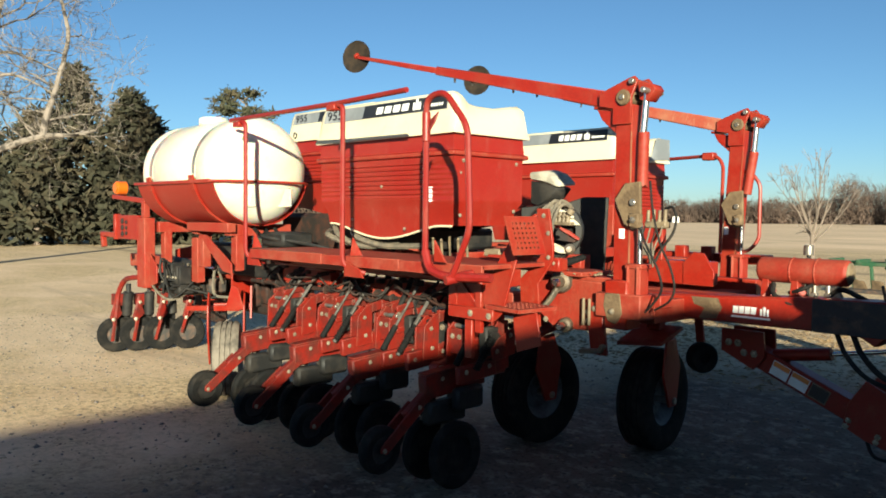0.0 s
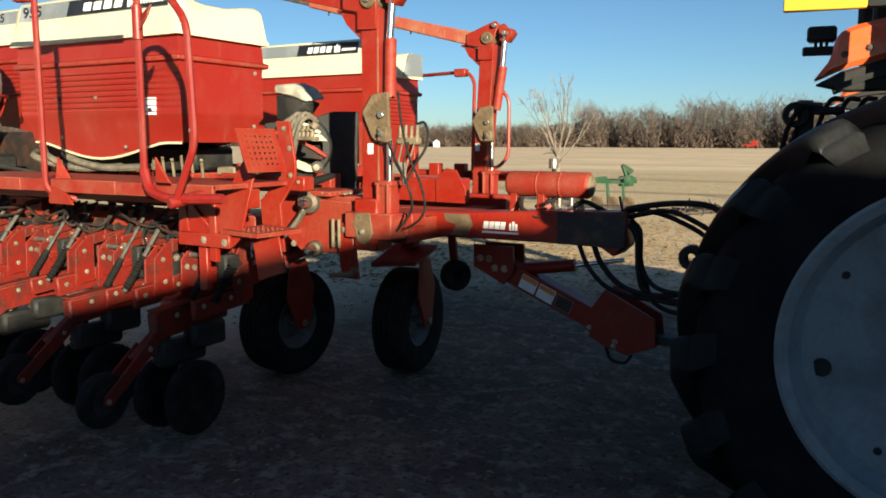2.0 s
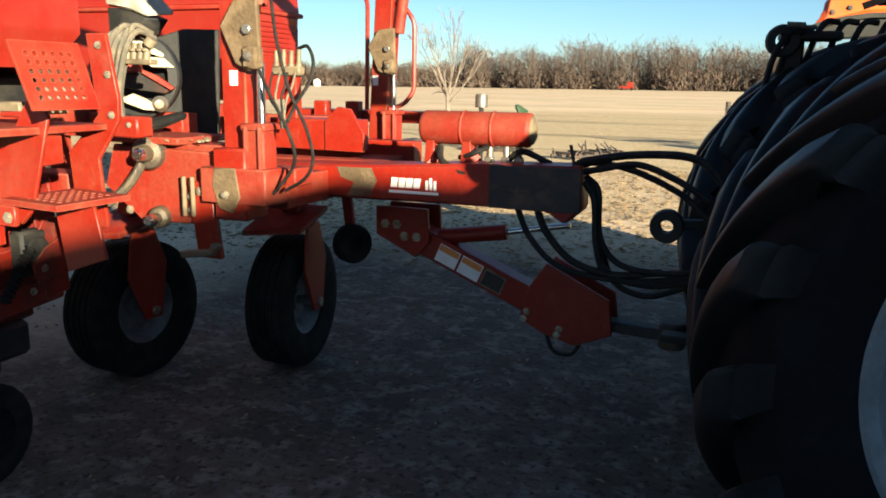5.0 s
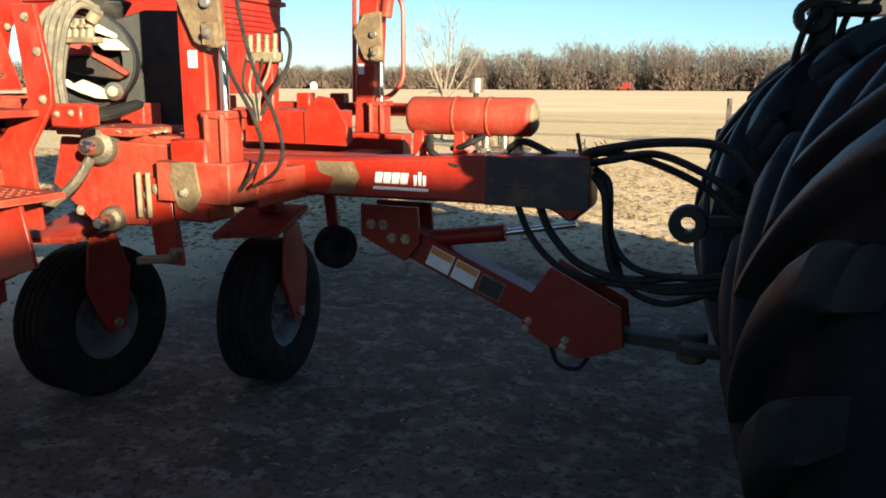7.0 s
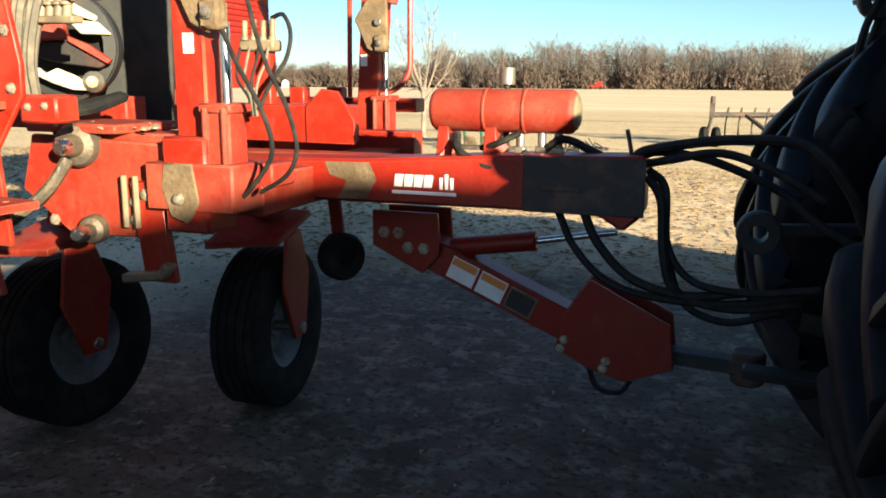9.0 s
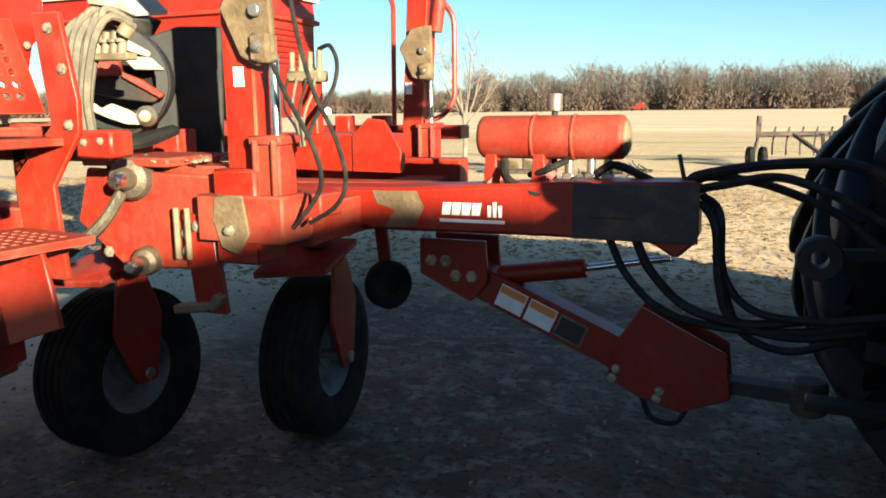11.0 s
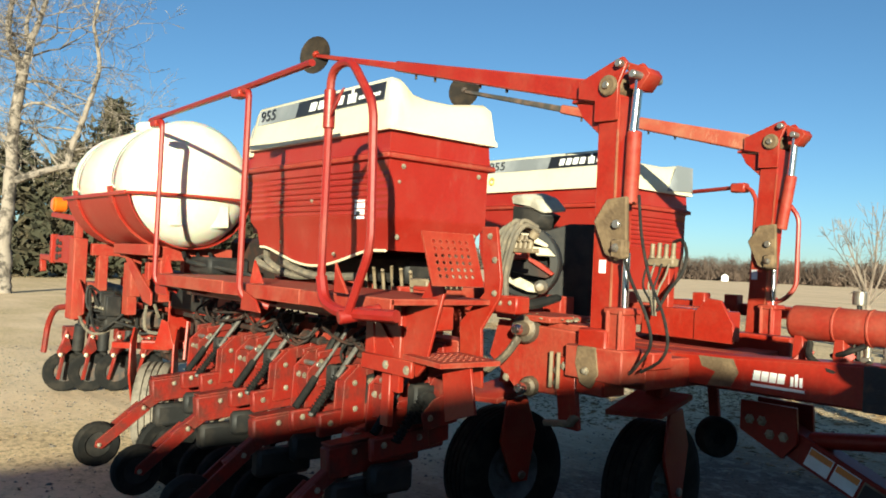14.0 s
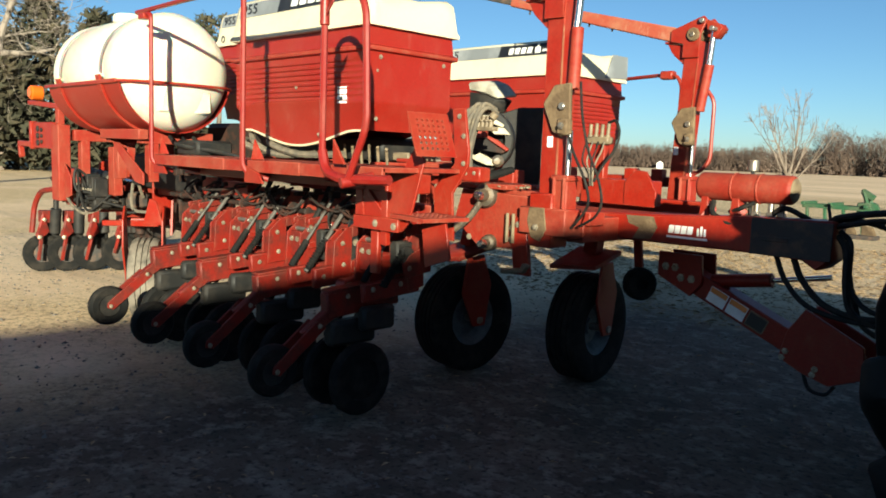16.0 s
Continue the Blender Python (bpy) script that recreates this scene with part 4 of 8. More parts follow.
def build_hopper(x0, x1, y0, y1, zl, zt, zb, rib_side, belly, label, panel=0.36):
    b = B()
    hopper_shell(b, x0, x1, y0, y1, zl, zb, rib_side, belly)
    hp = part("hopper", b, RED_PLASTIC, planter, label, smooth=50)
    b = B()
    hopper_lid(b, x0, x1, y0, y1, zl - 0.01, zt)
    lid = part("lid", b, CREAM, hp, "cream moulded plastic lid", smooth=50)
    b = B()
    zl2 = zl - 0.1375
    for lo, hi in (((x0 - 0.021, y0 - 0.021, zl2 - 0.012), (x1 + 0.021, y0 - 0.002, zl2 + 0.012)), ((x1 + 0.002, y0 - 0.002, zl2 - 0.012), (x1 + 0.021, y1 + 0.021, zl2 + 0.012))):
        box(b, lo, hi, 0.006)
    part("ledge", b, RED_DUSTY, hp, "dusty moulded ledge")
    # decal on the ridge: grey band, model number, maker's mark as bars
    b = B()
    zr0, zr1 = zt - 0.115, zt - 0.018
    yd = y0 + 0.004
    L = x1 - x0
    plate(b, [(x0 + 0.05, yd + 0.004, zr0), (x1 - 0.07, yd + 0.004, zr0), (x1 - 0.07, yd + 0.016, zr1), (x0 + 0.07, yd + 0.016, zr1)], (0, -0.004, 0), 0)
    part("decal_band", b, DECAL_GREY, hp, "silver-grey decal band")
    b = B()
    bx = x0 + panel * L
    W = x1 - 0.074 - bx
    plate(b, [(bx, yd - 0.001, zr0 + 0.004), (x1 - 0.074, yd - 0.001, zr0 + 0.004), (x1 - 0.074, yd + 0.011, zr1 - 0.004), (bx + 0.02, yd + 0.011, zr1 - 0.004)], (0, -0.003, 0), 0)
    part("decal_panel", b, DECAL_BLACK, hp)
    b = B()
    up = Vector((0, 0.012 / 0.097, 1)).normalized()
    o = Vector((bx + 0.18 * W, yd - 0.004, zr0 + 0.020))
    mark = [(i * 0.105 * W, 0, 0.074 * W, 0.050, 0.012) for i in range(4)] + [(0.45 * W + i * 0.032 * W, -0.004, 0.022 * W, (0.052, 0.075, 0.052)[i], 0.0) for i in range(3)] + [(0.57 * W + i * 0.028 * W, 0.006, 0.015 * W, 0.020, 0.003) for i in range(8)]
    bars(b, o, (1, 0, 0), up, mark, 0.003)
    pieces("maker_mark", b, DECAL_WHITE, hp, "white bars of the maker's mark")
    lettering("model_number", "955", 0.095, Matrix.Translation((x0 + 0.20, yd - 0.002, zr0 + 0.05)) @ pose(0, 0, 0, 83, 0, 0) @ Matrix.Diagonal((1.4, 1.0, 1.0, 1.0)), DECAL_BLACK, hp)
    return hp


HA = (-5.30, -3.79, 3.68, 4.38)
hopA = build_hopper(*HA, 2.245, 2.51, 1.63, "y0", 0.10, "red ribbed plastic seed hopper beside the walkway")
hopB = build_hopper(-5.45, -3.97, 5.78, 6.62, 2.19, 2.46, 1.45, "x1", 0.02, "red plastic seed hopper with ribbed end", 0.52)
hopC = build_hopper(-6.75, -5.42, 4.30, 5.0, 2.40, 2.67, 1.75, "y0", 0.06, "red plastic seed hopper behind the tank")


def hopper_details():
    b = B()
    bolts(b, [(-4.92, 3.70, 1.90), (-4.55, 3.70, 1.90), (-4.9, 3.705, 1.66), (-4.3, 3.705, 1.60)], (0, -1, 0), 0.009, 0.009)
    bolts(b, [(-3.80, 3.78, 2.06), (-3.81, 3.76, 1.98), (-3.82, 3.78, 1.83), (-3.83, 3.78, 1.70), (-3.80, 4.30, 2.06), (-3.82, 4.30, 1.73)], (1, 0, 0), 0.010, 0.010)
    pieces("hopper_bolt", b, BOLT, hopA)
    b = B()
    plate(b, [(-4.10, 3.697, 1.79), (-4.01, 3.697, 1.79), (-4.01, 3.697, 1.89), (-4.10, 3.697, 1.89)], (0, -0.003, 0), 0)
    part("sticker", b, DECAL_WHITE, hopA, "small white warning sticker")
    b = B()
    plate(b, [(-4.075, 3.693, 1.805), (-4.045, 3.693, 1.805), (-4.045, 3.693, 1.83), (-4.075, 3.693, 1.83)], (0, -0.002, 0), 0)
    part("sticker_mark", b, DECAL_BLACK, hopA)
    b = B()
    pts = [(-5.22 + 1.36 * i / 24, 3.735, 1.627 - 0.10 * max(0.0, math.sin(math.pi * min(1, max(0, (i / 24 - 0.04) / 0.86)))) ** 1.3) for i in range(25)]
    tube(b, pts, 0.008, 6)
    part("bottom_edge", b, CREAM, hopA)
    b = B()
    plate(b, [(-3.945, 6.30, 2.195), (-3.943, 6.63, 2.215), (-3.948, 6.63, 2.40), (-3.952, 6.42, 2.40)], (0.004, 0, 0), 0)
    part("corner_decal", b, DECAL_GREY, hopB)
    b = B()
    for i in range(14):
        a = 2 * math.pi * i / 14
        c = 2 * math.pi * (i + 1) / 14
        f = lambda an, r: (-5.28 + r * math.cos(an), 5.757, 2.275 + r * math.sin(an))
        plate(b, [f(a, 0.022), f(c, 0.022), f(c, 0.032), f(a, 0.032)], (0, -0.003, 0), 0)
    part("ring_decal", b, YELLOW, hopB)
    b = B()
    for i in range(14):
        a = 2 * math.pi * i / 14
        c = 2 * math.pi * (i + 1) / 14
        f = lambda an, r: (-6.62 + r * math.cos(an), 4.277, 2.45 + r * math.sin(an))
        plate(b, [f(a, 0.022), f(c, 0.022), f(c, 0.032), f(a, 0.032)], (0, -0.003, 0), 0)
    part("ring_decal", b, DECAL_BLACK, hopC)


hopper_details()
fit_to_view(hopA, 0.986, (0.086, -0.099, -0.002))
fit_to_view(hopB, 1.08, (-0.02, 0.03, 0.0))


def build_frame():
    """Lower frame under the hoppers: stands, rails and drive parts in the shade."""
    b = B()
    box(b, (-5.3, 4.42, 1.30), (-3.5, 4.54, 1.42))
    box(b, (-6.8, 4.62, 1.30), (-3.45, 4.74, 1.42))
    for x in (-5.2, -4.5, -3.9):
        box(b, (x - 0.04, 3.80, 1.36), (x + 0.04, 5.9, 1.44))
    box(b, (-5.35, 6.0, 1.20), (-3.3, 6.15, 1.36))
    for x in (-5.1, -4.1):
        box(b, (x - 0.04, 5.9, 1.2), (x + 0.04, 6.0, 1.8))
        box(b, (x - 0.04, 4.42, 0.9), (x + 0.04, 4.5, 1.45))
    fr = pieces("hopper_frame", b, RED_DUSTY, planter)[0]
    b = B()
    box(b, (-5.1, 3.95, 1.45), (-4.0, 4.3, 1.60), 0.02)
    box(b, (-4.9, 4.05, 1.2), (-4.2, 4.35, 1.45), 0.02)
    pieces("meter_housing", b, BLACK, fr)
    b = B()
    for i in range(6):
        x = -4.28 + i * 0.085
        tube(b, spline([(x, 3.88, 1.40), (x + 0.01, 3.86, 1.50), (x + 0.03, 3.84, 1.545 - 0.012 * (i % 3))], 4), 0.010, 7)
    pieces("seed_outlet", b, FITTING, fr)
    b = B()
    for i, (xa, xb) in enumerate(((-5.1, -4.4), (-4.9, -4.1), (-5.25, -4.6))):
        tube(b, spline([(xa, 3.66 + 0.03 * i, 1.60 - 0.02 * i), (xa + 0.12, 3.62, 1.53), ((xa + xb) / 2, 3.66, 1.46 + 0.01 * i), (xb, 3.72, 1.48)], 5), 0.022, 7)
    pieces("air_hose", b, HOSE_DUST, fr)
    # drive shaft and chains behind the units, among random dark blocks and lines
    b = B()
    rng = random.Random(14)
    rod(b, (-6.4, 3.68, 1.09), (-3.4, 3.68, 1.09), 0.018, 8)
    x = -6.2
    while x < -3.5:
        r = rng.uniform(0.025, 0.06)
        lathe(b, [(0, 0), (r - 0.006, 0), (r, 0.006), (r - 0.006, 0.014), (0, 0.014)], (x, 3.68, 1.09), (1, 0, 0), 10)
        x += rng.uniform(0.09, 0.32)
    for i in range(46):
        x, yy, zz = rng.uniform(-6.3, -3.5), rng.uniform(3.58, 3.78), rng.uniform(1.12, 1.26)
        sx, sy, sz = rng.uniform(0.02, 0.07), rng.uniform(0.02, 0.07), rng.uniform(0.015, 0.05)
        box(b, (x, yy, zz), (x + sx, yy + sy, zz + sz), 0.004)
    for i in range(14):
        x = rng.uniform(-6.2, -3.7)
        tube(b, spline([(x, 3.70, 1.24), (x + rng.uniform(-0.1, 0.1), 3.58, rng.uniform(1.12, 1.22)), (x + rng.uniform(0.05, 0.3), 3.60, rng.uniform(1.05, 1.2)), (x + rng.uniform(0.1, 0.4), 3.70, 1.22)], 4), 0.009, 5)
    part("drive_shaft", b, NEAR_BLACK, fr)


build_frame()


def build_walkway():
    rx = [(-5.50, 3.08), (-4.15, 3.00)]
    b = B()
    # deck of folded sheet in three runs
    for x0, x1 in ((-5.35, -4.42), (-4.41, -3.62), (-3.61, -2.93)):
        box(b, (x0, 3.06, 1.405), (x1, 3.60, 1.43), 0.004)
        box(b, (x0, 3.055, 1.36), (x1, 3.075, 1.429), 0.003)
    w = pieces("walkway", b, RED_DUSTY, planter, "dusty red sheet-metal walkway deck")[0]
    b = B()
    box(b, (-5.4, 3.30, 1.30), (-2.95, 3.40, 1.40), 0.006)
    for x in (-5.2, -4.3, -3.5):
        beam(b, (x, 3.15, 1.37), (x, 3.80, 1.25), 0.05, 0.06)
    pieces("deck_support", b, RED, w)
    # rails of bent pipe
    r = 0.0165
    b = B()
    tube(b, rounded([(-5.72, 3.10, 2.42), (-4.15, 3.00, 2.40), (-3.45, 2.965, 2.405)], 0.05), r)
    part("handrail", b, RED_PIPE, w, "bent red pipe handrail")
    for x, y in rx:
        b = B()
        tube(b, rounded([(x - 0.06, y, 2.385), (x + 0.045, y, 2.39), (x + 0.045, y, 2.27), (x + 0.045, y, 1.36), (x + 0.13, y + 0.12, 1.32)], 0.07), r)
        part("rail_post", b, RED_PIPE, w)
        b = B()
        box(b, (x - 0.10, y - 0.03, 2.355), (x - 0.01, y + 0.03, 2.395), 0.006)
        part("rail_clamp", b, RED, w)
        b = B()
        plate(b, [(x + 0.05, y + 0.01, 1.40), (x + 0.20, y + 0.01, 1.36), (x + 0.25, y + 0.01, 1.30), (x + 0.05, y + 0.01, 1.30)], (0, 0.012, 0))
        plate(b, [(x + 0.07, y + 0.04, 1.43), (x + 0.07, y + 0.06, 1.55), (x + 0.17, y + 0.06, 1.435)], (0, 0.012, 0))
        pieces("post_gusset", b, RED, w)
    b = B()
    tube(b, rounded([(-3.26, 2.945, 1.44), (-3.26, 2.945, 2.34), (-3.11, 2.94, 2.36), (-2.925, 2.93, 2.16), (-2.90, 2.93, 1.62), (-3.03, 2.93, 1.37)], 0.07), 0.0175)
    part("gate_rail", b, RED_PIPE, w, "hooped red pipe rail at the ladder")
    b = B()
    tube(b, rounded([(-3.26, 2.945, 1.5), (-3.23, 2.945, 1.40), (-3.10, 2.94, 1.365), (-2.80, 2.99, 1.375)], 0.06), 0.024)
    rod(b, (-3.05, 2.90, 1.35), (-3.0, 3.06, 1.38), 0.028, 10)
    pieces("rail_foot", b, RED_PIPE, w)
    b = B()
    rod(b, (-3.26, 2.945, 2.10), (-3.26, 2.945, 2.26), 0.024, 12)
    plate(b, [(-3.235, 2.93, 2.14), (-3.235, 2.95, 2.22), (-3.17, 2.95, 2.26), (-3.18, 2.93, 2.20)], (0, 0.01, 0))
    part("rail_sleeve", b, RED_PIPE, w)
    b = B()
    plate(b, [(-3.25, 3.0, 1.435), (-3.25, 3.0, 1.56), (-3.15, 3.0, 1.435)], (0, 0.014, 0))
    pieces("post_gusset", b, RED, w)


build_walkway()


def holed_plate(b, o, ux, uy, nx, ny, thick, hole=0.33, edge=0.12):
    """A tread or guard with rows of punched holes; o is a corner, ux and uy its sides."""
    o, ux, uy = Vector(o), Vector(ux), Vector(uy)
    nrm = ux.cross(uy).normalized() * thick
    seg = 8
    grid = {}

    def vert(p, k):
        key = (round(p[0], 5), round(p[1], 5), k)
        if key not in grid:
            grid[key] = b.verts.new(o + ux * p[0] + uy * p[1] + nrm * k)
        return grid[key]

    ex, ey = edge * ux.length / ux.length, edge
    fs = []
    w, h = (1 - 2 * ex) / nx, (1 - 2 * ey) / ny
    for k in (0, 1):
        for i in range(nx):
            for j in range(ny):
                cx, cy = ex + w * (i + 0.5), ey + h * (j + 0.5)
                sq = [(cx - w / 2, cy - h / 2), (cx, cy - h / 2), (cx + w / 2, cy - h / 2), (cx + w / 2, cy), (cx + w / 2, cy + h / 2), (cx, cy + h / 2), (cx - w / 2, cy + h / 2), (cx - w / 2, cy)]
                ci = [(cx + w * hole * math.cos(a), cy + h * hole * math.sin(a)) for a in (math.radians(225 + 45 * q) for q in range(8))]
                for q in range(8):
                    f = [vert(sq[q], k), vert(sq[(q + 1) % 8], k), vert(ci[(q + 1) % 8], k), vert(ci[q], k)]
                    fs.append(b.faces.new(f if k else f[::-1]))
                if k:
                    for q in range(8):
                        fs.append(b.faces.new((vert(ci[q], 0), vert(ci[(q + 1) % 8], 0), vert(ci[(q + 1) % 8], 1), vert(ci[q], 1))))
    out = [(0, 0), (1, 0), (1, 1), (0, 1)]
    inn = [(ex, ey), (1 - ex, ey), (1 - ex, 1 - ey), (ex, 1 - ey)]
    oo = {k: [vert(p, k) for p in out] for k in (0, 1)}
    for k in (0, 1):
        edges = [[(ex + w * i / 2, ey) for i in range(2 * nx + 1)], [(1 - ex, ey + h * j / 2) for j in range(2 * ny + 1)], [(1 - ex - w * i / 2, 1 - ey) for i in range(2 * nx + 1)], [(ex, 1 - ey - h * j / 2) for j in range(2 * ny + 1)]]
        for s in range(4):
            f = [oo[k][s], oo[k][(s + 1) % 4]] + [vert(p, k) for p in edges[s][::-1]]
            fs.append(b.faces.new(f if k else f[::-1]))
    for s in range(4):
        fs.append(b.faces.new((oo[0][s], oo[0][(s + 1) % 4], oo[1][(s + 1) % 4], oo[1][s])))
    bmesh.ops.recalc_face_normals(b, faces=fs)
    return b


def build_ladder():
    b = B()
    # side plates and riser
    plate(b, [(-2.95, 3.29, 1.55), (-2.89, 3.29, 1.465), (-2.99, 3.29, 1.155), (-3.05, 3.29, 1.10), (-3.13, 3.29, 1.16), (-3.15, 3.29, 1.265), (-2.99, 3.29, 1.50)], (0, 0.014, 0))
    lad = part("ladder", b, RED, planter, "red folding ladder with punched steel treads")
    b = B()
    plate(b, [(-2.98, 3.56, 1.74), (-2.90, 3.57, 1.74), (-2.87, 3.58, 1.52), (-2.875, 3.58, 1.44), (-2.98, 3.58, 1.30), (-2.96, 3.58, 1.05), (-3.10, 3.58, 1.05), (-3.12, 3.58, 1.32), (-2.97, 3.58, 1.46)], (0, 0.016, 0))
    part("side_plate", b, RED, lad)
    b = B()
    holed_plate(b, (-2.815, 3.10, 1.695), (0.012, 0.25, 0.0), (0.045, 0.030, -0.205), 6, 6, 0.008, 0.30)
    part("upper_tread", b, RED, lad, "punched steel tread hung upright")
    b = B()
    holed_plate(b, (-3.08, 3.24, 1.195), (0.02, 0.30, 0.0), (0.27, -0.02, -0.005), 7, 6, 0.02, 0.30)
    part("lower_tread", b, RED_DUSTY, lad, "punched steel step")
    b = B()
    box(b, (-3.39, 3.25, 1.10), (-3.03, 3.27, 1.17), 0.004)
    box(b, (-3.20, 3.28, 1.02), (-3.15, 3.31, 1.40), 0.004)
    box(b, (-3.30, 3.30, 0.86), (-3.24, 3.33, 1.12), 0.004)
    plate(b, [(-3.45, 3.31, 1.10), (-3.45, 3.31, 1.31), (-3.40, 3.31, 1.345), (-3.37, 3.31, 1.12)], (0, 0.012, 0))
    plate(b, [(-3.40, 3.31, 1.345), (-3.27, 3.31, 1.375), (-3.21, 3.31, 1.375), (-3.21, 3.31, 1.33), (-3.36, 3.31, 1.30)], (0, 0.012, 0))
    plate(b, [(-3.38, 3.30, 1.32), (-3.36, 3.30, 1.335), (-3.20, 3.30, 1.185), (-3.21, 3.30, 1.165)], (0, 0.016, 0))
    plate(b, [(-3.37, 3.315, 1.12), (-3.385, 3.315, 1.30), (-3.215, 3.315, 1.33), (-3.205, 3.315, 1.12)], (0, 0.006, 0))
    plate(b, [(-3.02, 3.40, 1.17), (-2.84, 3.40, 1.17), (-2.80, 3.40, 0.98), (-2.98, 3.40, 0.92)], (0, 0.014, 0))
    box(b, (-3.16, 3.34, 1.455), (-3.02, 3.36, 1.475), 0.004)
    pieces("ladder_frame", b, RED, lad)
    b = B()
    box(b, (-3.20, 3.35, 1.46), (-3.08, 3.56, 1.505), 0.006)
    part("wooden_block", b, FITTING, lad)
    b = B()
    bolts(b, [(-2.90, 3.57, 1.60), (-2.93, 3.565, 1.70), (-2.90, 3.575, 1.46)], (0, -1, 0), 0.010, 0.010)
    bolts(b, [(-3.205, 3.25, 1.135), (-3.06, 3.25, 1.13)], (0, -1, 0), 0.014, 0.010)
    pieces("ladder_bolt", b, BOLT, lad)


build_ladder()


def build_tank():
    x0, x1, y, z, r = -7.50, -5.79, 3.508, 2.053, 0.453
    b = B()
    L = x1 - x0
    prof = [(0, 0), (0.16, 0.006), (0.30, 0.04), (0.40, 0.11), (r, 0.22)]
    for h in (0.38, 1.22):
        prof += [(r, h - 0.055), (r - 0.022, h - 0.02), (r - 0.022, h + 0.02), (r, h + 0.055)]
    prof += [(r, L - 0.22), (0.40, L - 0.11), (0.30, L - 0.04), (0.16, L - 0.006), (0, L)]
    lathe(b, prof, (x0, y, z), (1, 0, 0), 40)
    t = part("liquid_tank", b, WHITE, planter, "white plastic liquid tank in a red saddle", smooth=50)
    b = B()
    for dy in (-0.12, 0.16):
        plate(b, [(x1 - 0.045, y + dy - 0.08, z - 0.31), (x1 - 0.045, y + dy + 0.08, z - 0.31), (x1 - 0.015, y + dy + 0.055, z - 0.14), (x1 - 0.015, y + dy - 0.055, z - 0.14)], (-0.14, 0, 0.0), 0.014)
    box(b, (x1 - 0.13, y - 0.30, z - 0.10), (x1 - 0.045, y + 0.30, z - 0.075), 0.012)
    pieces("tank_boss", b, WHITE, t)
    b = B()
    rod(b, (x0 + 0.75, y - 0.02, z + r - 0.03), (x0 + 0.75, y - 0.02, z + r + 0.05), 0.13, 20)
    part("filler_lid", b, WHITE, t)
    # saddle: a half shell of sheet with straps
    b = B()
    n = 20
    rows = []
    for rr in (r + 0.006, r + 0.014):
        rows.append([[b.verts.new((xx, y - rr * math.cos(a), z - rr * math.sin(a) - 0.0)) for a in (math.pi * (0.075 + 0.85 * i / n) for i in range(n + 1))] for xx in (x0 + 0.10, x1 - 0.16)])
    inn, outr = rows
    fs = []
    for i in range(n):
        fs += [b.faces.new((outr[0][i], outr[0][i + 1], outr[1][i + 1], outr[1][i])), b.faces.new((inn[0][i], inn[1][i], inn[1][i + 1], inn[0][i + 1]))]
        for e in (0, 1):
            fs.append(b.faces.new((outr[e][i], inn[e][i], inn[e][i + 1], outr[e][i + 1])))
    for i in (0, n):
        fs.append(b.faces.new((outr[0][i], outr[1][i], inn[1][i], inn[0][i])))
    bmesh.ops.recalc_face_normals(b, faces=fs)
    part("saddle", b, RED_PLASTIC, t, "red sheet saddle")
    b = B()
    for xx in (x0 + 0.38, x0 + 1.22):
        arc = [(xx, y - (r + 0.006) * math.cos(a), z + (r - 0.012) * math.sin(a)) for a in (math.pi * (-0.02 + 1.04 * i / 22) for i in range(23))]
        for p, q in zip(arc, arc[1:]):
            beam(b, p, q, 0.006, 0.018, bev=0, up=(1, 0, 0))
    pieces("strap", b, RIM_GREY, t)
    b = B()
    for xx in (x0 + 0.38, x0 + 1.22):
        arc = [(xx, y - (r + 0.022) * math.cos(a), z - (r + 0.022) * math.sin(a)) for a in (math.pi * (0.03 + 0.94 * i / 12) for i in range(13))]
        for p, q in zip(arc, arc[1:]):
            beam(b, p, q, 0.02, 0.07, bev=0, up=(1, 0, 0))
    rim = [(x0 + 0.06, y - r - 0.015, z - 0.10), (x1 - 0.16, y - r - 0.015, z - 0.10)]
    beam(b, *rim, 0.02, 0.03)
    tube(b, spline([(x1 - 0.16, y - r - 0.01, z - 0.10), (x1 + 0.01, y - 0.30, z - 0.10), (x1 + 0.03, y, z - 0.10), (x1 + 0.01, y + 0.30, z - 0.10), (x1 - 0.16, y + r + 0.01, z - 0.10)]), 0.011, 7)
    part("cradle_strap", b, RED, t)
    # stands down to the toolbar
    b = B()
    for xx in (-7.55, -6.75, -6.15):
        box(b, (xx - 0.05, 3.30, 1.50), (xx + 0.05, 3.90, 1.60))
        box(b, (xx - 0.045, 3.36, 1.2), (xx + 0.045, 3.44, 1.52))
        box(b, (xx - 0.045, 3.78, 1.2), (xx + 0.045, 3.86, 1.52))
    box(b, (-6.80, 3.25, 1.53), (-6.05, 3.33, 1.61))
    plate(b, [(-6.62, 3.28, 1.50), (-6.50, 3.28, 1.50), (-6.05, 3.28, 1.27), (-6.05, 3.28, 1.18), (-6.20, 3.28, 1.20)], (0, 0.016, 0))
    box(b, (-7.06, 3.42, 1.04), (-6.94, 3.50, 1.46), 0.006)
    pieces("tank_stand", b, RED_DUSTY, t)
    b = B()
    for k in range(3):
        tube(b, spline([(-6.05, 3.5 + 0.1 * k, 1.56), (-5.8, 3.45 + 0.1 * k, 1.50 - 0.03 * k), (-5.5, 3.6, 1.46), (-5.2, 3.75, 1.40)]), 0.016, 6)
    box(b, (-5.95, 3.5, 1.42), (-5.6, 3.8, 1.54), 0.02)
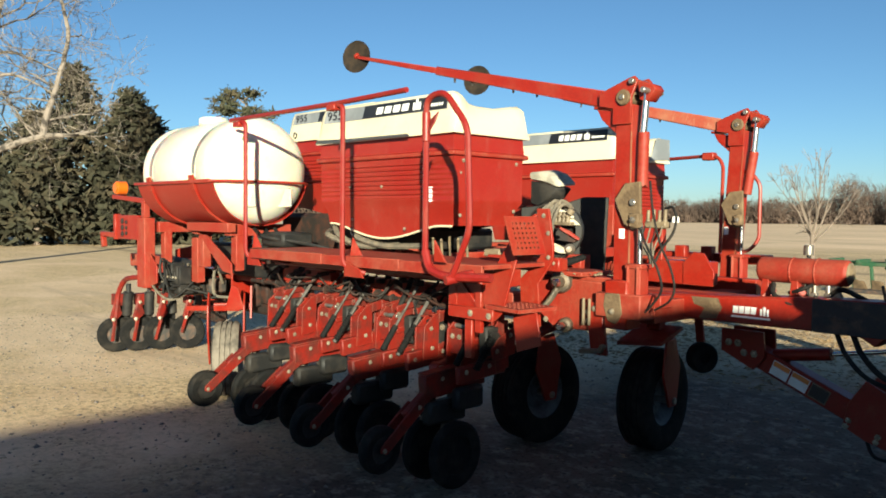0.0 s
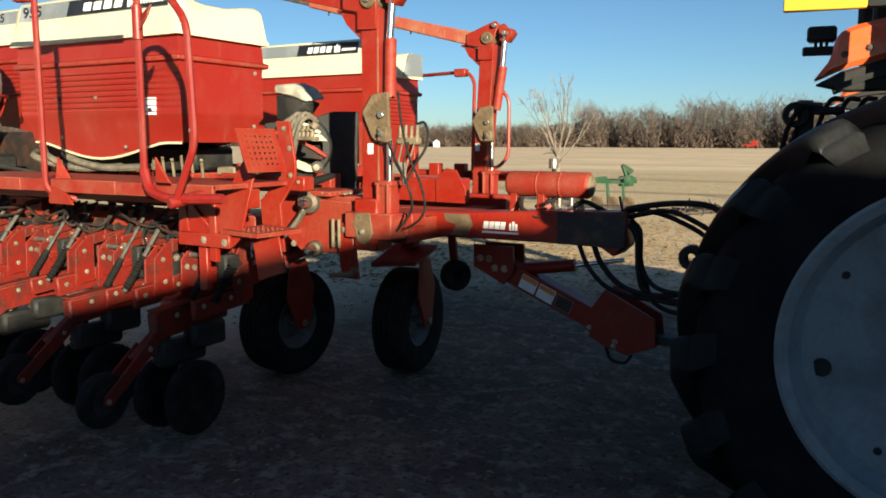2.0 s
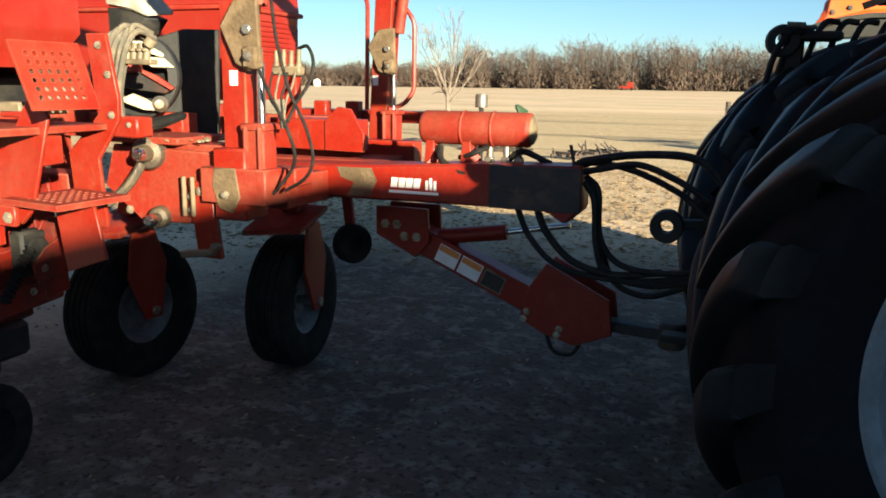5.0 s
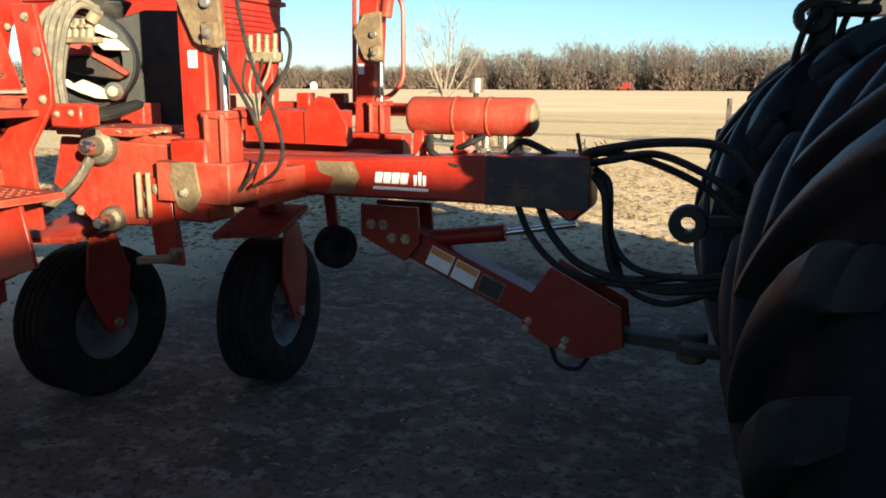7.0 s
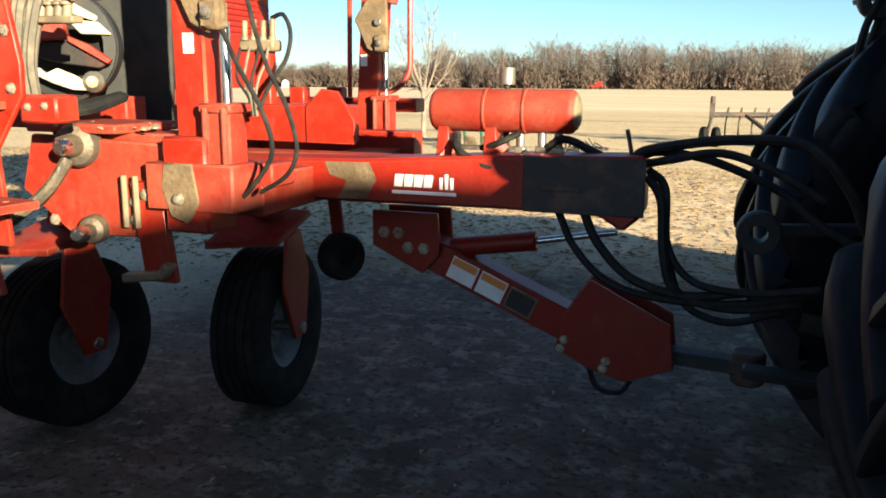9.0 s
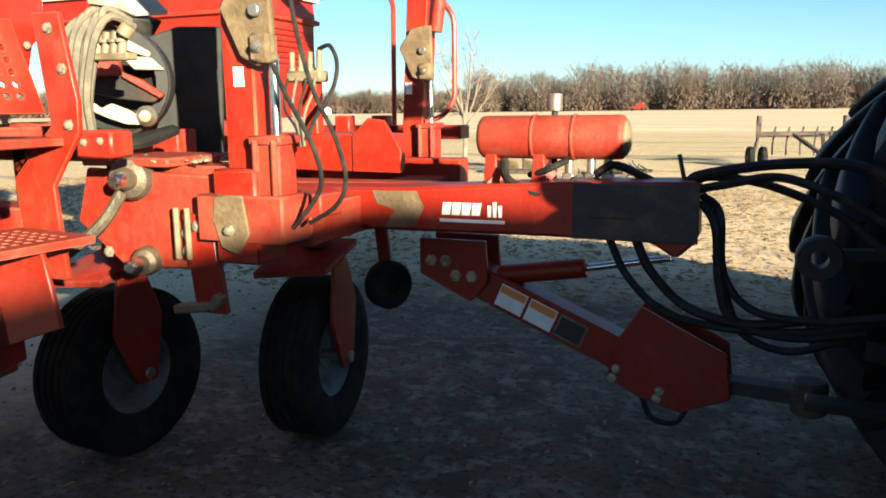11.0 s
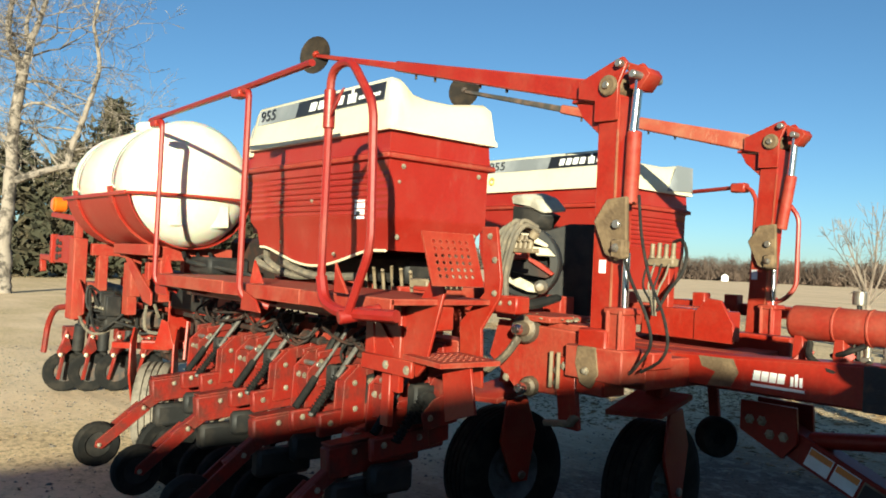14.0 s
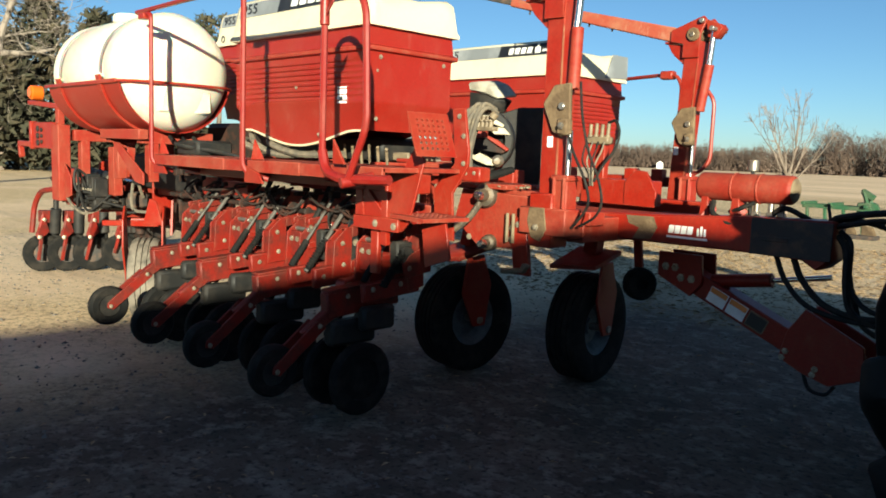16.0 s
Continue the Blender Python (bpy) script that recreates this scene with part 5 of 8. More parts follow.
    for k in range(5):
        rod(b, (-6.45 + 0.07 * k, 3.40, 1.20 + 0.012 * k), (-6.40 + 0.07 * k, 3.42, 1.20 + 0.012 * k), 0.045 - 0.004 * (k % 3), 10)
    box(b, (-7.3, 3.75, 1.10), (-6.0, 3.95, 1.40), 0.02)
    part("plumbing", b, BLACK, t)


build_tank()


def build_rear_end():
    """Rear upright with the warning lamp, the tail-lamp panel and the dark valves beside it."""
    b = B()
    box(b, (-7.69, 3.16, 0.96), (-7.51, 3.27, 1.64), 0.008)
    r = part("rear_frame", b, RED_DUSTY, planter)
    b = B()
    box(b, (-7.67, 3.27, 0.92), (-7.51, 3.80, 1.08), 0.008)
    box(b, (-8.43, 3.70, 1.02), (-7.33, 3.84, 1.18), 0.008)
    box(b, (-7.63, 3.18, 1.64), (-7.56, 3.24, 1.80), 0.006)
    plate(b, [(-7.49, 3.20, 1.30), (-7.33, 3.20, 1.18), (-7.33, 3.20, 1.02), (-7.49, 3.20, 0.98)], (0, 0.014, 0))
    pieces("frame_bracket", b, RED_DUSTY, r)
    b = B()
    beam(b, (-8.35, 3.2, 1.85), (-7.55, 3.2, 1.80), 0.05, 0.045)
    part("lamp_bracket", b, RED, r)
    b = B()
    rod(b, (-8.16, 3.14, 1.935), (-8.16, 3.25, 1.935), 0.068, 18)
    rod(b, (-8.16, 3.13, 1.935), (-8.16, 3.14, 1.935), 0.05, 18)
    part("amber_lamp", b, AMBER, r, "round amber warning lamp")
    b = B()
    box(b, (-8.25, 3.18, 1.42), (-7.69, 3.21, 1.66), 0.006)
    box(b, (-8.28, 3.16, 1.41), (-8.23, 3.23, 1.67), 0.006)
    beam(b, (-8.68, 3.2, 1.46), (-8.23, 3.2, 1.45), 0.05, 0.05)
    beam(b, (-8.66, 3.2, 1.45), (-8.63, 3.2, 1.32), 0.05, 0.05)
    pieces("tail_panel", b, RED, r)
    b = B()
    for i in range(3):
        rod(b, (-8.08, 3.165, 1.47 + i * 0.065), (-8.08, 3.182, 1.47 + i * 0.065), 0.028, 12)
        rod(b, (-7.98, 3.165, 1.48 + i * 0.055), (-7.98, 3.182, 1.48 + i * 0.055), 0.018, 12)
    pieces("tail_lamp", b, BLACK, r)
    b = B()
    tube(b, rounded([(-8.13, 3.12, 0.62), (-8.11, 3.14, 0.88), (-7.99, 3.16, 1.02), (-7.69, 3.2, 1.06)], 0.08), 0.026)
    part("wing_bar", b, RED_UNIT, r)
    rng = random.Random(17)
    b = B()
    box(b, (-7.41, 3.30, 0.92), (-7.07, 3.46, 1.02), 0.015)
    for i in range(6):
        x = -7.39 + 0.058 * i
        box(b, (x, 3.30, 1.02), (x + 0.045, 3.42, rng.uniform(1.10, 1.22)), 0.008)
        rod(b, (x + 0.02, 3.24, 0.98 + 0.03 * (i % 2)), (x + 0.02, 3.31, 0.98 + 0.03 * (i % 2)), 0.018, 8)
    vs = part("valve_bank", b, BLACK, r, "stack of grimy black hydraulic valves")
    for i in range(9):
        x = rng.uniform(-7.78, -7.15)
        b = B()
        tube(b, spline([(x, 3.32, rng.uniform(1.0, 1.2)), (x + rng.uniform(-0.12, 0.12), 3.22, rng.uniform(0.85, 1.25)), (x + rng.uniform(0, 0.3), 3.24, rng.uniform(0.8, 1.1)), (x + rng.uniform(0.1, 0.4), 3.5, rng.uniform(0.9, 1.15))], 5), 0.013, 6)
        part("valve_hose", b, HOSE if i % 3 else HOSE_DUST, vs)
    b = B()
    for i in range(5):
        rod(b, (-7.36 + 0.06 * i, 3.285, 1.08), (-7.36 + 0.06 * i, 3.30, 1.08), 0.014, 8)
    pieces("valve_cap", b, BOLT, vs)


build_rear_end()


def build_marker(y, x_off, lean, name_label):
    """A marker mast: box post, rocking head, folded arm with its disc, and the lift cylinder."""
    x = -2.76 + x_off
    zt = 2.40
    top = lean
    b = B()
    beam(b, (x - 0.03, y, 1.06), (x - 0.03 + top, y, zt - 0.02), 0.13, 0.118, up=(1, 0, 0))
    post = part("marker_post", b, RED, planter, name_label)
    b = B()
    for k in range(2):
        z0, z1 = ((1.27, 1.80), (1.85, 2.22))[k]
        lean_at = [top * (q - 1.06) / (zt - 1.08) for q in (z0, z1)]
        beam(b, (x + 0.027 + lean_at[0], y - 0.066, z0), (x + 0.027 + lean_at[1], y - 0.066, z1), 0.006, 0.009, bev=0, up=(1, 0, 0))
    part("post_edge", b, ORANGE_WORN, post)
    b = B()
    hx = x + top
    for dy in (-0.085, 0.065):
        plate(b, [(hx - 0.10, y + dy, zt - 0.14), (hx + 0.03, y + dy, zt - 0.14), (hx + 0.03, y + dy, zt + 0.02), (hx + 0.075, y + dy, zt + 0.115), (hx + 0.05, y + dy, zt + 0.145), (hx + 0.01, y + dy, zt + 0.135), (hx - 0.20, y + dy, zt + 0.06), (hx - 0.20, y + dy, zt - 0.02), (hx - 0.10, y + dy, zt - 0.04)], (0, 0.02, 0))
    plate(b, [(hx + 0.05, y - 0.05, zt + 0.125), (hx + 0.155, y - 0.05, zt + 0.085), (hx + 0.175, y - 0.05, zt + 0.055), (hx + 0.125, y - 0.05, zt - 0.01), (hx + 0.07, y - 0.05, zt + 0.0)], (0, 0.10, 0))
    part("rocker_head", b, RED, post)
    b = B()
    rod(b, (hx - 0.02, y - 0.105, zt + 0.02), (hx - 0.02, y + 0.105, zt + 0.02), 0.048, 18)
    part("pivot_washer", b, DIRT_STEEL, post)
    b = B()
    for q in ((hx - 0.02, zt + 0.02), (hx + 0.045, zt + 0.11), (hx + 0.125, zt + 0.05)):
        rod(b, (q[0], y - 0.115, q[1]), (q[0], y + 0.10, q[1]), 0.018, 10)
    pieces("pivot_pin", b, STEEL, post)
    b = B()
    plate(b, [(hx - 0.24, y - 0.05, zt - 0.03), (hx - 0.085, y - 0.05, zt - 0.05), (hx - 0.085, y - 0.05, zt - 0.20), (hx - 0.20, y - 0.05, zt - 0.10)], (0, 0.02, 0))
    box(b, (hx - 0.26, y - 0.06, zt - 0.03), (hx - 0.07, y + 0.05, zt - 0.012), 0.004)
    part("rest_bracket", b, RED, post)
    # folded arm, tapering towards the disc
    tip = Vector((-5.58, 4.24, 3.055)) if y < 5 else Vector((-5.345, 5.50, 2.98))
    b = B()
    mid = Vector((hx - 0.10, y, zt + 0.01))
    beam(b, mid, mid.lerp(tip, 0.62), 0.085, 0.105, 0.055, 0.065, up=(0, 0, 1))
    arm = part("marker_arm", b, RED if y < 5 else ORANGE_WORN, planter, "long red folded marker arm")
    b = B()
    beam(b, mid.lerp(tip, 0.62), tip, 0.04, 0.045, 0.03, 0.03)
    rod(b, tip, tip + Vector((-0.02, 0.0, 0.02)), 0.03, 10)
    part("arm_extension", b, RED if y < 5 else DARK, arm)
    b = B()
    d = Vector((0.34, -0.94, 0.05)).normalized()
    lathe(b, [(0.0, -0.03), (0.04, -0.03), (0.05, 0.0), (0.105, 0.014), (0.138, 0.032), (0.140, 0.038), (0.105, 0.022), (0.0, 0.012)], tip - d * 0.01, d, 28)
    part("marker_disc", b, DISC_RUST, arm, "rusty marker disc")
    b = B()
    for f in (0.25, 0.33, 0.48, 0.55):
        p = mid.lerp(tip, f) - Vector((0, 0, 0.02))
        rod(b, p, p - Vector((0, 0, 0.045)), 0.008, 6)
    pieces("arm_bolt", b, DARK, arm)
    # lift cylinder in front of the post
    cx = x + 0.085
    b = B()
    rod(b, (cx + top + 0.02, y - 0.03, zt + 0.04), (cx + top, y - 0.03, zt - 0.20), 0.022, 14)
    rod(b, (cx, y - 0.04, 1.66), (cx, y - 0.04, 1.38), 0.018, 14)
    pieces("cylinder_rod", b, CHROME, post, "bright chrome cylinder rod")
    b = B()
    rod(b, (cx + top, y - 0.02, zt - 0.19), (cx + top * 0.4, y - 0.03, 1.88), 0.034, 16)
    part("cylinder_barrel", b, RED_DUSTY, post)
    b = B()
    box(b, (cx - 0.045, y - 0.105, 1.13), (cx + 0.045, y + 0.0, 1.41), 0.010)
    box(b, (cx - 0.058, y - 0.115, 1.385), (cx + 0.058, y + 0.01, 1.415), 0.006)
    for sx in (-0.034, 0.034):
        rod(b, (cx + sx, y - 0.112, 1.14), (cx + sx, y - 0.112, 1.40), 0.010, 8)
    part("cylinder_body", b, RED_DUSTY, post)
    b = B()
    plate(b, [(cx - 0.15, y - 0.10, 1.80), (cx - 0.08, y - 0.10, 1.90), (cx + 0.03, y - 0.10, 1.91), (cx + 0.04, y - 0.10, 1.66), (cx - 0.02, y - 0.10, 1.62), (cx - 0.08, y - 0.10, 1.65)], (0, 0.025, 0), 0.006)
    plate(b, [(cx - 0.16, y - 0.02, 1.79), (cx - 0.10, y - 0.02, 1.88), (cx - 0.06, y - 0.02, 1.86), (cx - 0.11, y - 0.02, 1.72)], (0, 0.02, 0), 0.006)
    box(b, (cx - 0.035, y - 0.12, 1.632), (cx + 0.035, y - 0.06, 1.72), 0.01)
    part("rocker_plate", b, DIRT_STEEL, post, "mud-caked rocker plate")
    b = B()
    rod(b, (cx - 0.01, y - 0.122, 1.785), (cx - 0.01, y - 0.10, 1.785), 0.020, 12)
    bolts(b, [(cx, y - 0.125, 1.68)], (0, -1, 0), 0.014, 0.014)
    pieces("rocker_pin", b, STEEL, post)
    b = B()
    plate(b, [(x - 0.045, y - 0.066, 1.565), (x - 0.008, y - 0.066, 1.565), (x - 0.008, y - 0.066, 1.625), (x - 0.045, y - 0.066, 1.625)], (0, -0.003, 0), 0)
    part("post_sticker", b, DECAL_WHITE, post)
    return post


build_marker(4.207, 0.0, 0.0, "tall red marker mast with lift cylinder")
postB = build_marker(6.01, -0.24, 0.077, "tall red marker mast with lift cylinder")


def build_centre():
    """The carrier between the masts: side plates, hubs, tubes and the wheel legs."""
    b = B()
    plate(b, [(-3.44, 4.06, 1.29), (-2.88, 4.06, 1.27), (-2.88, 4.06, 1.10), (-2.95, 4.06, 0.96), (-3.30, 4.06, 0.95), (-3.50, 4.06, 1.10)], (0, 0.03, 0), 0.006)
    box(b, (-3.44, 4.10, 1.05), (-2.66, 4.25, 1.20))
    box(b, (-2.92, 3.99, 1.07), (-2.60, 4.14, 1.22))
    box(b, (-3.35, 4.1, 1.245), (-2.88, 4.30, 1.30))
    box(b, (-3.42, 4.02, 1.30), (-3.05, 4.36, 1.33))
    frame_bits = pieces("carrier", b, RED_DUSTY, planter, "dusty red carrier frame between the masts")
    c = frame_bits[0]
    b = B()
    box(b, (-2.86, 4.0, 1.0), (-2.70, 4.16, 1.30), 0.008)
    plate(b, [(-3.02, 4.03, 1.15), (-2.90, 4.03, 1.15), (-2.88, 4.03, 0.98), (-2.86, 4.03, 0.82), (-2.98, 4.03, 0.82), (-3.0, 4.03, 0.98)], (0, 0.03, 0), 0.005)
    part("post_socket", b, RED, c)
    b = B()
    plate(b, [(-2.86, 3.985, 1.14), (-2.85, 3.985, 1.22), (-2.74, 3.985, 1.22), (-2.72, 3.985, 1.10), (-2.77, 3.985, 1.03), (-2.83, 3.985, 1.05)], (0, 0.02, 0), 0.006)
    part("pin_plate", b, DIRT_STEEL, c, "mud-caked pin plate")
    b = B()
    for xx in (-3.03, -2.985):
        rod(b, (xx, 4.02, 1.0), (xx, 4.02, 1.17), 0.010, 8)
    pieces("hinge_rod", b, FITTING, c)
    for hx, hz, rr in ((-3.23, 1.26, 0.075), (-3.19, 0.98, 0.05)):
        b = B()
        lathe(b, [(0, 0), (rr, 0), (rr, 0.03), (rr * 0.85, 0.05), (rr * 0.5, 0.06), (rr * 0.45, 0.10), (0.02, 0.12), (0, 0.12)], (hx, 4.06, hz), (0.35, -1, 0), 20)
        part("drive_hub", b, GREASE, c, "greasy drive hub")
        b = B()
        lathe(b, [(0, 0), (0.028, 0), (0.026, 0.03), (0.015, 0.045), (0, 0.045)], (hx + 0.035, 3.955, hz), (0.35, -1, 0), 14)
        part("hub_cap", b, CHROME, c)
    b = B()
    tube(b, spline([(-3.20, 3.97, 1.22), (-3.25, 3.92, 1.12), (-3.36, 3.86, 1.02), (-3.46, 3.8, 0.96)]), 0.02, 8)
    part("grease_hose", b, GREASE, c)
    b = B()
    bolts(b, [(-3.02, 4.055, 1.08), (-3.02, 4.055, 1.02), (-2.95, 4.025, 1.11), (-2.79, 3.98, 1.11), (-3.36, 4.055, 1.0)], (0, -1, 0), 0.014, 0.014)
    pieces("carrier_bolt", b, BOLT, c)
    b = B()
    beam(b, (-3.05, 4.02, 0.83), (-2.90, 4.02, 0.85), 0.05, 0.03)
    beam(b, (-2.9, 4.02, 0.84), (-2.87, 4.02, 0.89), 0.05, 0.03)
    part("bent_lug", b, FITTING, c)
    # far box beam and rails
    b = B()
    box(b, (-3.34, 5.15, 1.20), (-2.80, 5.32, 1.37))
    plate(b, [(-2.98, 5.14, 1.36), (-2.90, 5.14, 1.44), (-2.82, 5.14, 1.43), (-2.74, 5.14, 1.30), (-2.74, 5.14, 1.20), (-2.98, 5.14, 1.20)], (0, 0.02, 0))
    box(b, (-3.6, 5.5, 1.10), (-2.6, 5.62, 1.24))
    box(b, (-3.9, 6.3, 1.30), (-2.9, 6.45, 1.38))
    for xx in (-3.7, -3.45, -3.2):
        box(b, (xx, 6.25, 1.30), (xx + 0.10, 6.33, 1.44))
    pieces("far_carrier", b, RED, c)
    b = B()
    box(b, (-3.5, 4.25, 1.12), (-2.62, 4.40, 1.20))
    box(b, (-3.6, 4.42, 1.02), (-3.44, 5.5, 1.18))
    box(b, (-2.86, 4.25, 1.02), (-2.66, 5.5, 1.16))
    pieces("cross_tube", b, RED_DUSTY, c)
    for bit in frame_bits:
        fit_to_view(bit, 1.0, (0.0, 0.074, 0.012))


build_centre()


def build_ground_wheel(x, y, r, steer, label):
    z = r

    def turned(b):
        bmesh.ops.rotate(b, cent=(x, y, z), matrix=Matrix.Rotation(steer, 3, "Z"), verts=b.verts)
        return b

    b = B()
    prof = [(0.19, -0.10), (0.30, -0.125), (r - 0.03, -0.11)]
    for k in range(5):
        h = -0.095 + k * 0.042
        prof += [(r, h), (r, h + 0.028), (r - 0.010, h + 0.030), (r - 0.010, h + 0.040)]
    prof += [(r - 0.03, 0.115), (0.30, 0.125), (0.19, 0.10)]
    lathe(b, prof, (x, y, z), (1, 0, 0), 36, close=True)
    w = part("ground_wheel", turned(b), RUBBER, planter, label)
    b = B()
    lathe(b, [(0, 0.03), (0.05, 0.035), (0.06, 0.01), (0.13, 0.01), (0.185, 0.09), (0.20, 0.095), (0.20, -0.095), (0.185, -0.09), (0.14, -0.03), (0, -0.03)], (x, y, z), (1, 0, 0), 26)
    part("rim", turned(b), RIM_DULL, w)
    b = B()
    plate(b, [(x + 0.145, y + 0.02, z + 0.46), (x + 0.145, y - 0.12, z + 0.44), (x + 0.145, y - 0.16, z + 0.20), (x + 0.145, y - 0.06, z - 0.04), (x + 0.145, y + 0.05, z - 0.04), (x + 0.145, y + 0.10, z + 0.25)], (0.02, 0, 0))
    part("wheel_leg", turned(b), RED, w)
    b = B()
    plate(b, [(x - 0.16, y - 0.26, z + 0.40), (x + 0.16, y - 0.20, z + 0.42), (x + 0.17, y + 0.12, z + 0.50), (x - 0.16, y + 0.12, z + 0.50)], (0, 0.0, 0.03))
    beam(b, (x, y + 0.02, z + 0.50), (x + 0.02, y + 0.05, 1.1), 0.10, 0.10)
    part("wheel_bracket", turned(b), RED_DUSTY, w)
    b = B()
    rod(b, (x - 0.12, y, z), (x + 0.18, y, z), 0.025, 10)
    part("axle", turned(b), STEEL, w)


build_ground_wheel(-3.15, 5.12, 0.37, 0.09, "black ribbed ground-drive tyre")
build_ground_wheel(-3.86, 4.64, 0.37, -0.1, "black ribbed ground-drive tyre")


def build_tongue():
    y0, y1 = 4.76, 4.96
    b = B()
    plate(b, [(-3.30, y0, 1.035), (-3.30, y0, 1.185), (-2.5, y0, 1.20), (-1.90, y0, 1.235), (-1.46, y0, 1.245), (-1.455, y0, 1.05), (-1.52, y0, 0.99), (-1.60, y0, 1.04), (-1.95, y0, 1.045)], (0, y1 - y0, 0), 0.012)
    t = part("tongue", b, RED, planter, "long red tongue beam with a muddy patch")
    b = B()
    box(b, (-1.86, y0 - 0.012, 1.045), (-1.452, y0 + 0.0, 1.235), 0.004)
    box(b, (-1.80, y0 - 0.018, 1.12), (-1.66, y0 - 0.010, 1.145), 0.004)
    part("sleeve", b, DARK, t)
    b = B()
    plate(b, [(-2.57, y0 - 0.003, 1.05), (-2.45, y0 - 0.003, 1.06), (-2.41, y0 - 0.003, 1.13), (-2.44, y0 - 0.003, 1.19), (-2.62, y0 - 0.003, 1.188), (-2.60, y0 - 0.003, 1.14), (-2.53, y0 - 0.003, 1.12)], (0, 0.002, 0), 0)
    part("mud_patch", b, DIRT_STEEL, t)
    b = B()
    mark = [(i * 0.038, 0.026, 0.031, 0.045, 0.006) for i in range(4)] + [(0.175 + i * 0.020, 0.022, 0.012, (0.042, 0.055, 0.042)[i], 0.0) for i in range(3)] + [(-0.008, 0, 0.245, 0.012, 0.0)]
    bars(b, (-2.34, y0 - 0.001, 1.082), (1, 0, 0), (0, 0, 1), mark, 0.004)
    pieces("maker_mark", b, DECAL_WHITE, t, "white bars of the maker's mark")
    # second rail behind
    b = B()
    box(b, (-3.3, 5.04, 1.05), (-2.2, 5.16, 1.19))
    beam(b, (-2.25, 5.10, 1.12), (-1.75, 4.98, 1.14), 0.10, 0.14)
    pieces("second_rail", b, RED_DUSTY, t)
    # lower arm with stickers
    b = B()
    plate(b, [(-2.46, y0 + 0.01, 1.04), (-2.19, y0 + 0.01, 1.04), (-2.18, y0 + 0.01, 0.88), (-2.25, y0 + 0.01, 0.80), (-2.46, y0 + 0.01, 0.90)], (0, 0.02, 0))
    plate(b, [(-2.46, y1 - 0.03, 1.04), (-2.19, y1 - 0.03, 1.04), (-2.18, y1 - 0.03, 0.88), (-2.25, y1 - 0.03, 0.80), (-2.46, y1 - 0.03, 0.90)], (0, 0.02, 0))
    beam(b, (-2.36, 4.86, 0.93), (-1.62, 4.86, 0.61), 0.12, 0.125)
    a = part("hitch_arm", b, RED, planter, "sloping red hitch arm with warning stickers")
    b = B()
    for dy in (0.0, 0.17):
        plate(b, [(-1.72, y0 + dy, 0.56), (-1.69, y0 + dy, 0.70), (-1.60, y0 + dy, 0.835), (-1.53, y0 + dy, 0.80), (-1.31, y0 + dy, 0.69), (-1.29, y0 + dy, 0.53), (-1.46, y0 + dy, 0.46), (-1.60, y0 + dy, 0.50)], (0, 0.02, 0), 0.005)
    box(b, (-1.60, y0 + 0.02, 0.5), (-1.34, y0 + 0.17, 0.62), 0.006)
    part("hitch_box", b, RED, a)
    b = B()
    beam(b, (-1.36, 4.86, 0.56), (-1.0, 4.86, 0.54), 0.09, 0.05)
    rod(b, (-1.04, 4.86, 0.48), (-1.04, 4.86, 0.60), 0.06, 14)
    part("hitch_clevis", b, DARK, a)
    d = (Vector((-1.62, 0, 0.61)) - Vector((-2.36, 0, 0.93))).normalized()
    up = Vector((-d.z, 0, d.x))
    cpos = Vector((-2.36, 4.798, 0.93))
    for k, m_ in enumerate((DECAL_WHITE, DECAL_WHITE, DECAL_BLACK)):
        o = cpos + d * (0.235 + 0.125 * k) - up * 0.045
        b = B()
        plate(b, [o, o + d * 0.112, o + d * 0.112 + up * 0.088, o + up * 0.088], (0, -0.003, 0), 0)
        part("warning_sticker", b, DECAL_WHITE if k < 2 else FITTING, a)
        b = B()
        if k < 2:
            plate(b, [o + up * 0.055 + d * 0.004 - Vector((0, 0.003, 0)), o + d * 0.108 + up * 0.055 - Vector((0, 0.003, 0)), o + d * 0.108 + up * 0.084 - Vector((0, 0.003, 0)), o + up * 0.084 + d * 0.004 - Vector((0, 0.003, 0))], (0, -0.002, 0), 0)
            part("sticker_band", b, DECAL_ORANGE, a)
        else:
            plate(b, [o + up * 0.008 + d * 0.006 - Vector((0, 0.003, 0)), o + d * 0.106 + up * 0.008 - Vector((0, 0.003, 0)), o + d * 0.106 + up * 0.080 - Vector((0, 0.003, 0)), o + up * 0.080 + d * 0.006 - Vector((0, 0.003, 0))], (0, -0.002, 0), 0)
            part("sticker_field", b, DECAL_BLACK, a)
    b = B()
    bolts(b, [(-2.41, y0 + 0.01, 0.955), (-2.35, y0 + 0.01, 0.955), (-2.31, y0 + 0.01, 0.90), (-2.245, y0 + 0.01, 0.90)], (0, -1, 0), 0.016, 0.014)
    bolts(b, [(-1.685, y0, 0.60), (-1.70, y0, 0.565), (-1.53, y0, 0.535), (-1.54, y0, 0.505)], (0, -1, 0), 0.012, 0.012)
    pieces("arm_bolt", b, BOLT, a)
    b = B()
    rod(b, (-2.16, 4.86, 0.895), (-1.82, 4.86, 0.945), 0.038, 16)
    part("jack_cylinder", b, RED, a)
    b = B()
    rod(b, (-1.83, 4.86, 0.943), (-1.52, 4.86, 1.0), 0.014, 12)
    part("jack_rod", b, CHROME, a)
    b = B()
    tube(b, spline([(-1.60, 4.80, 0.50), (-1.56, 4.79, 0.42), (-1.48, 4.79, 0.41), (-1.44, 4.80, 0.46)]), 0.010, 6)
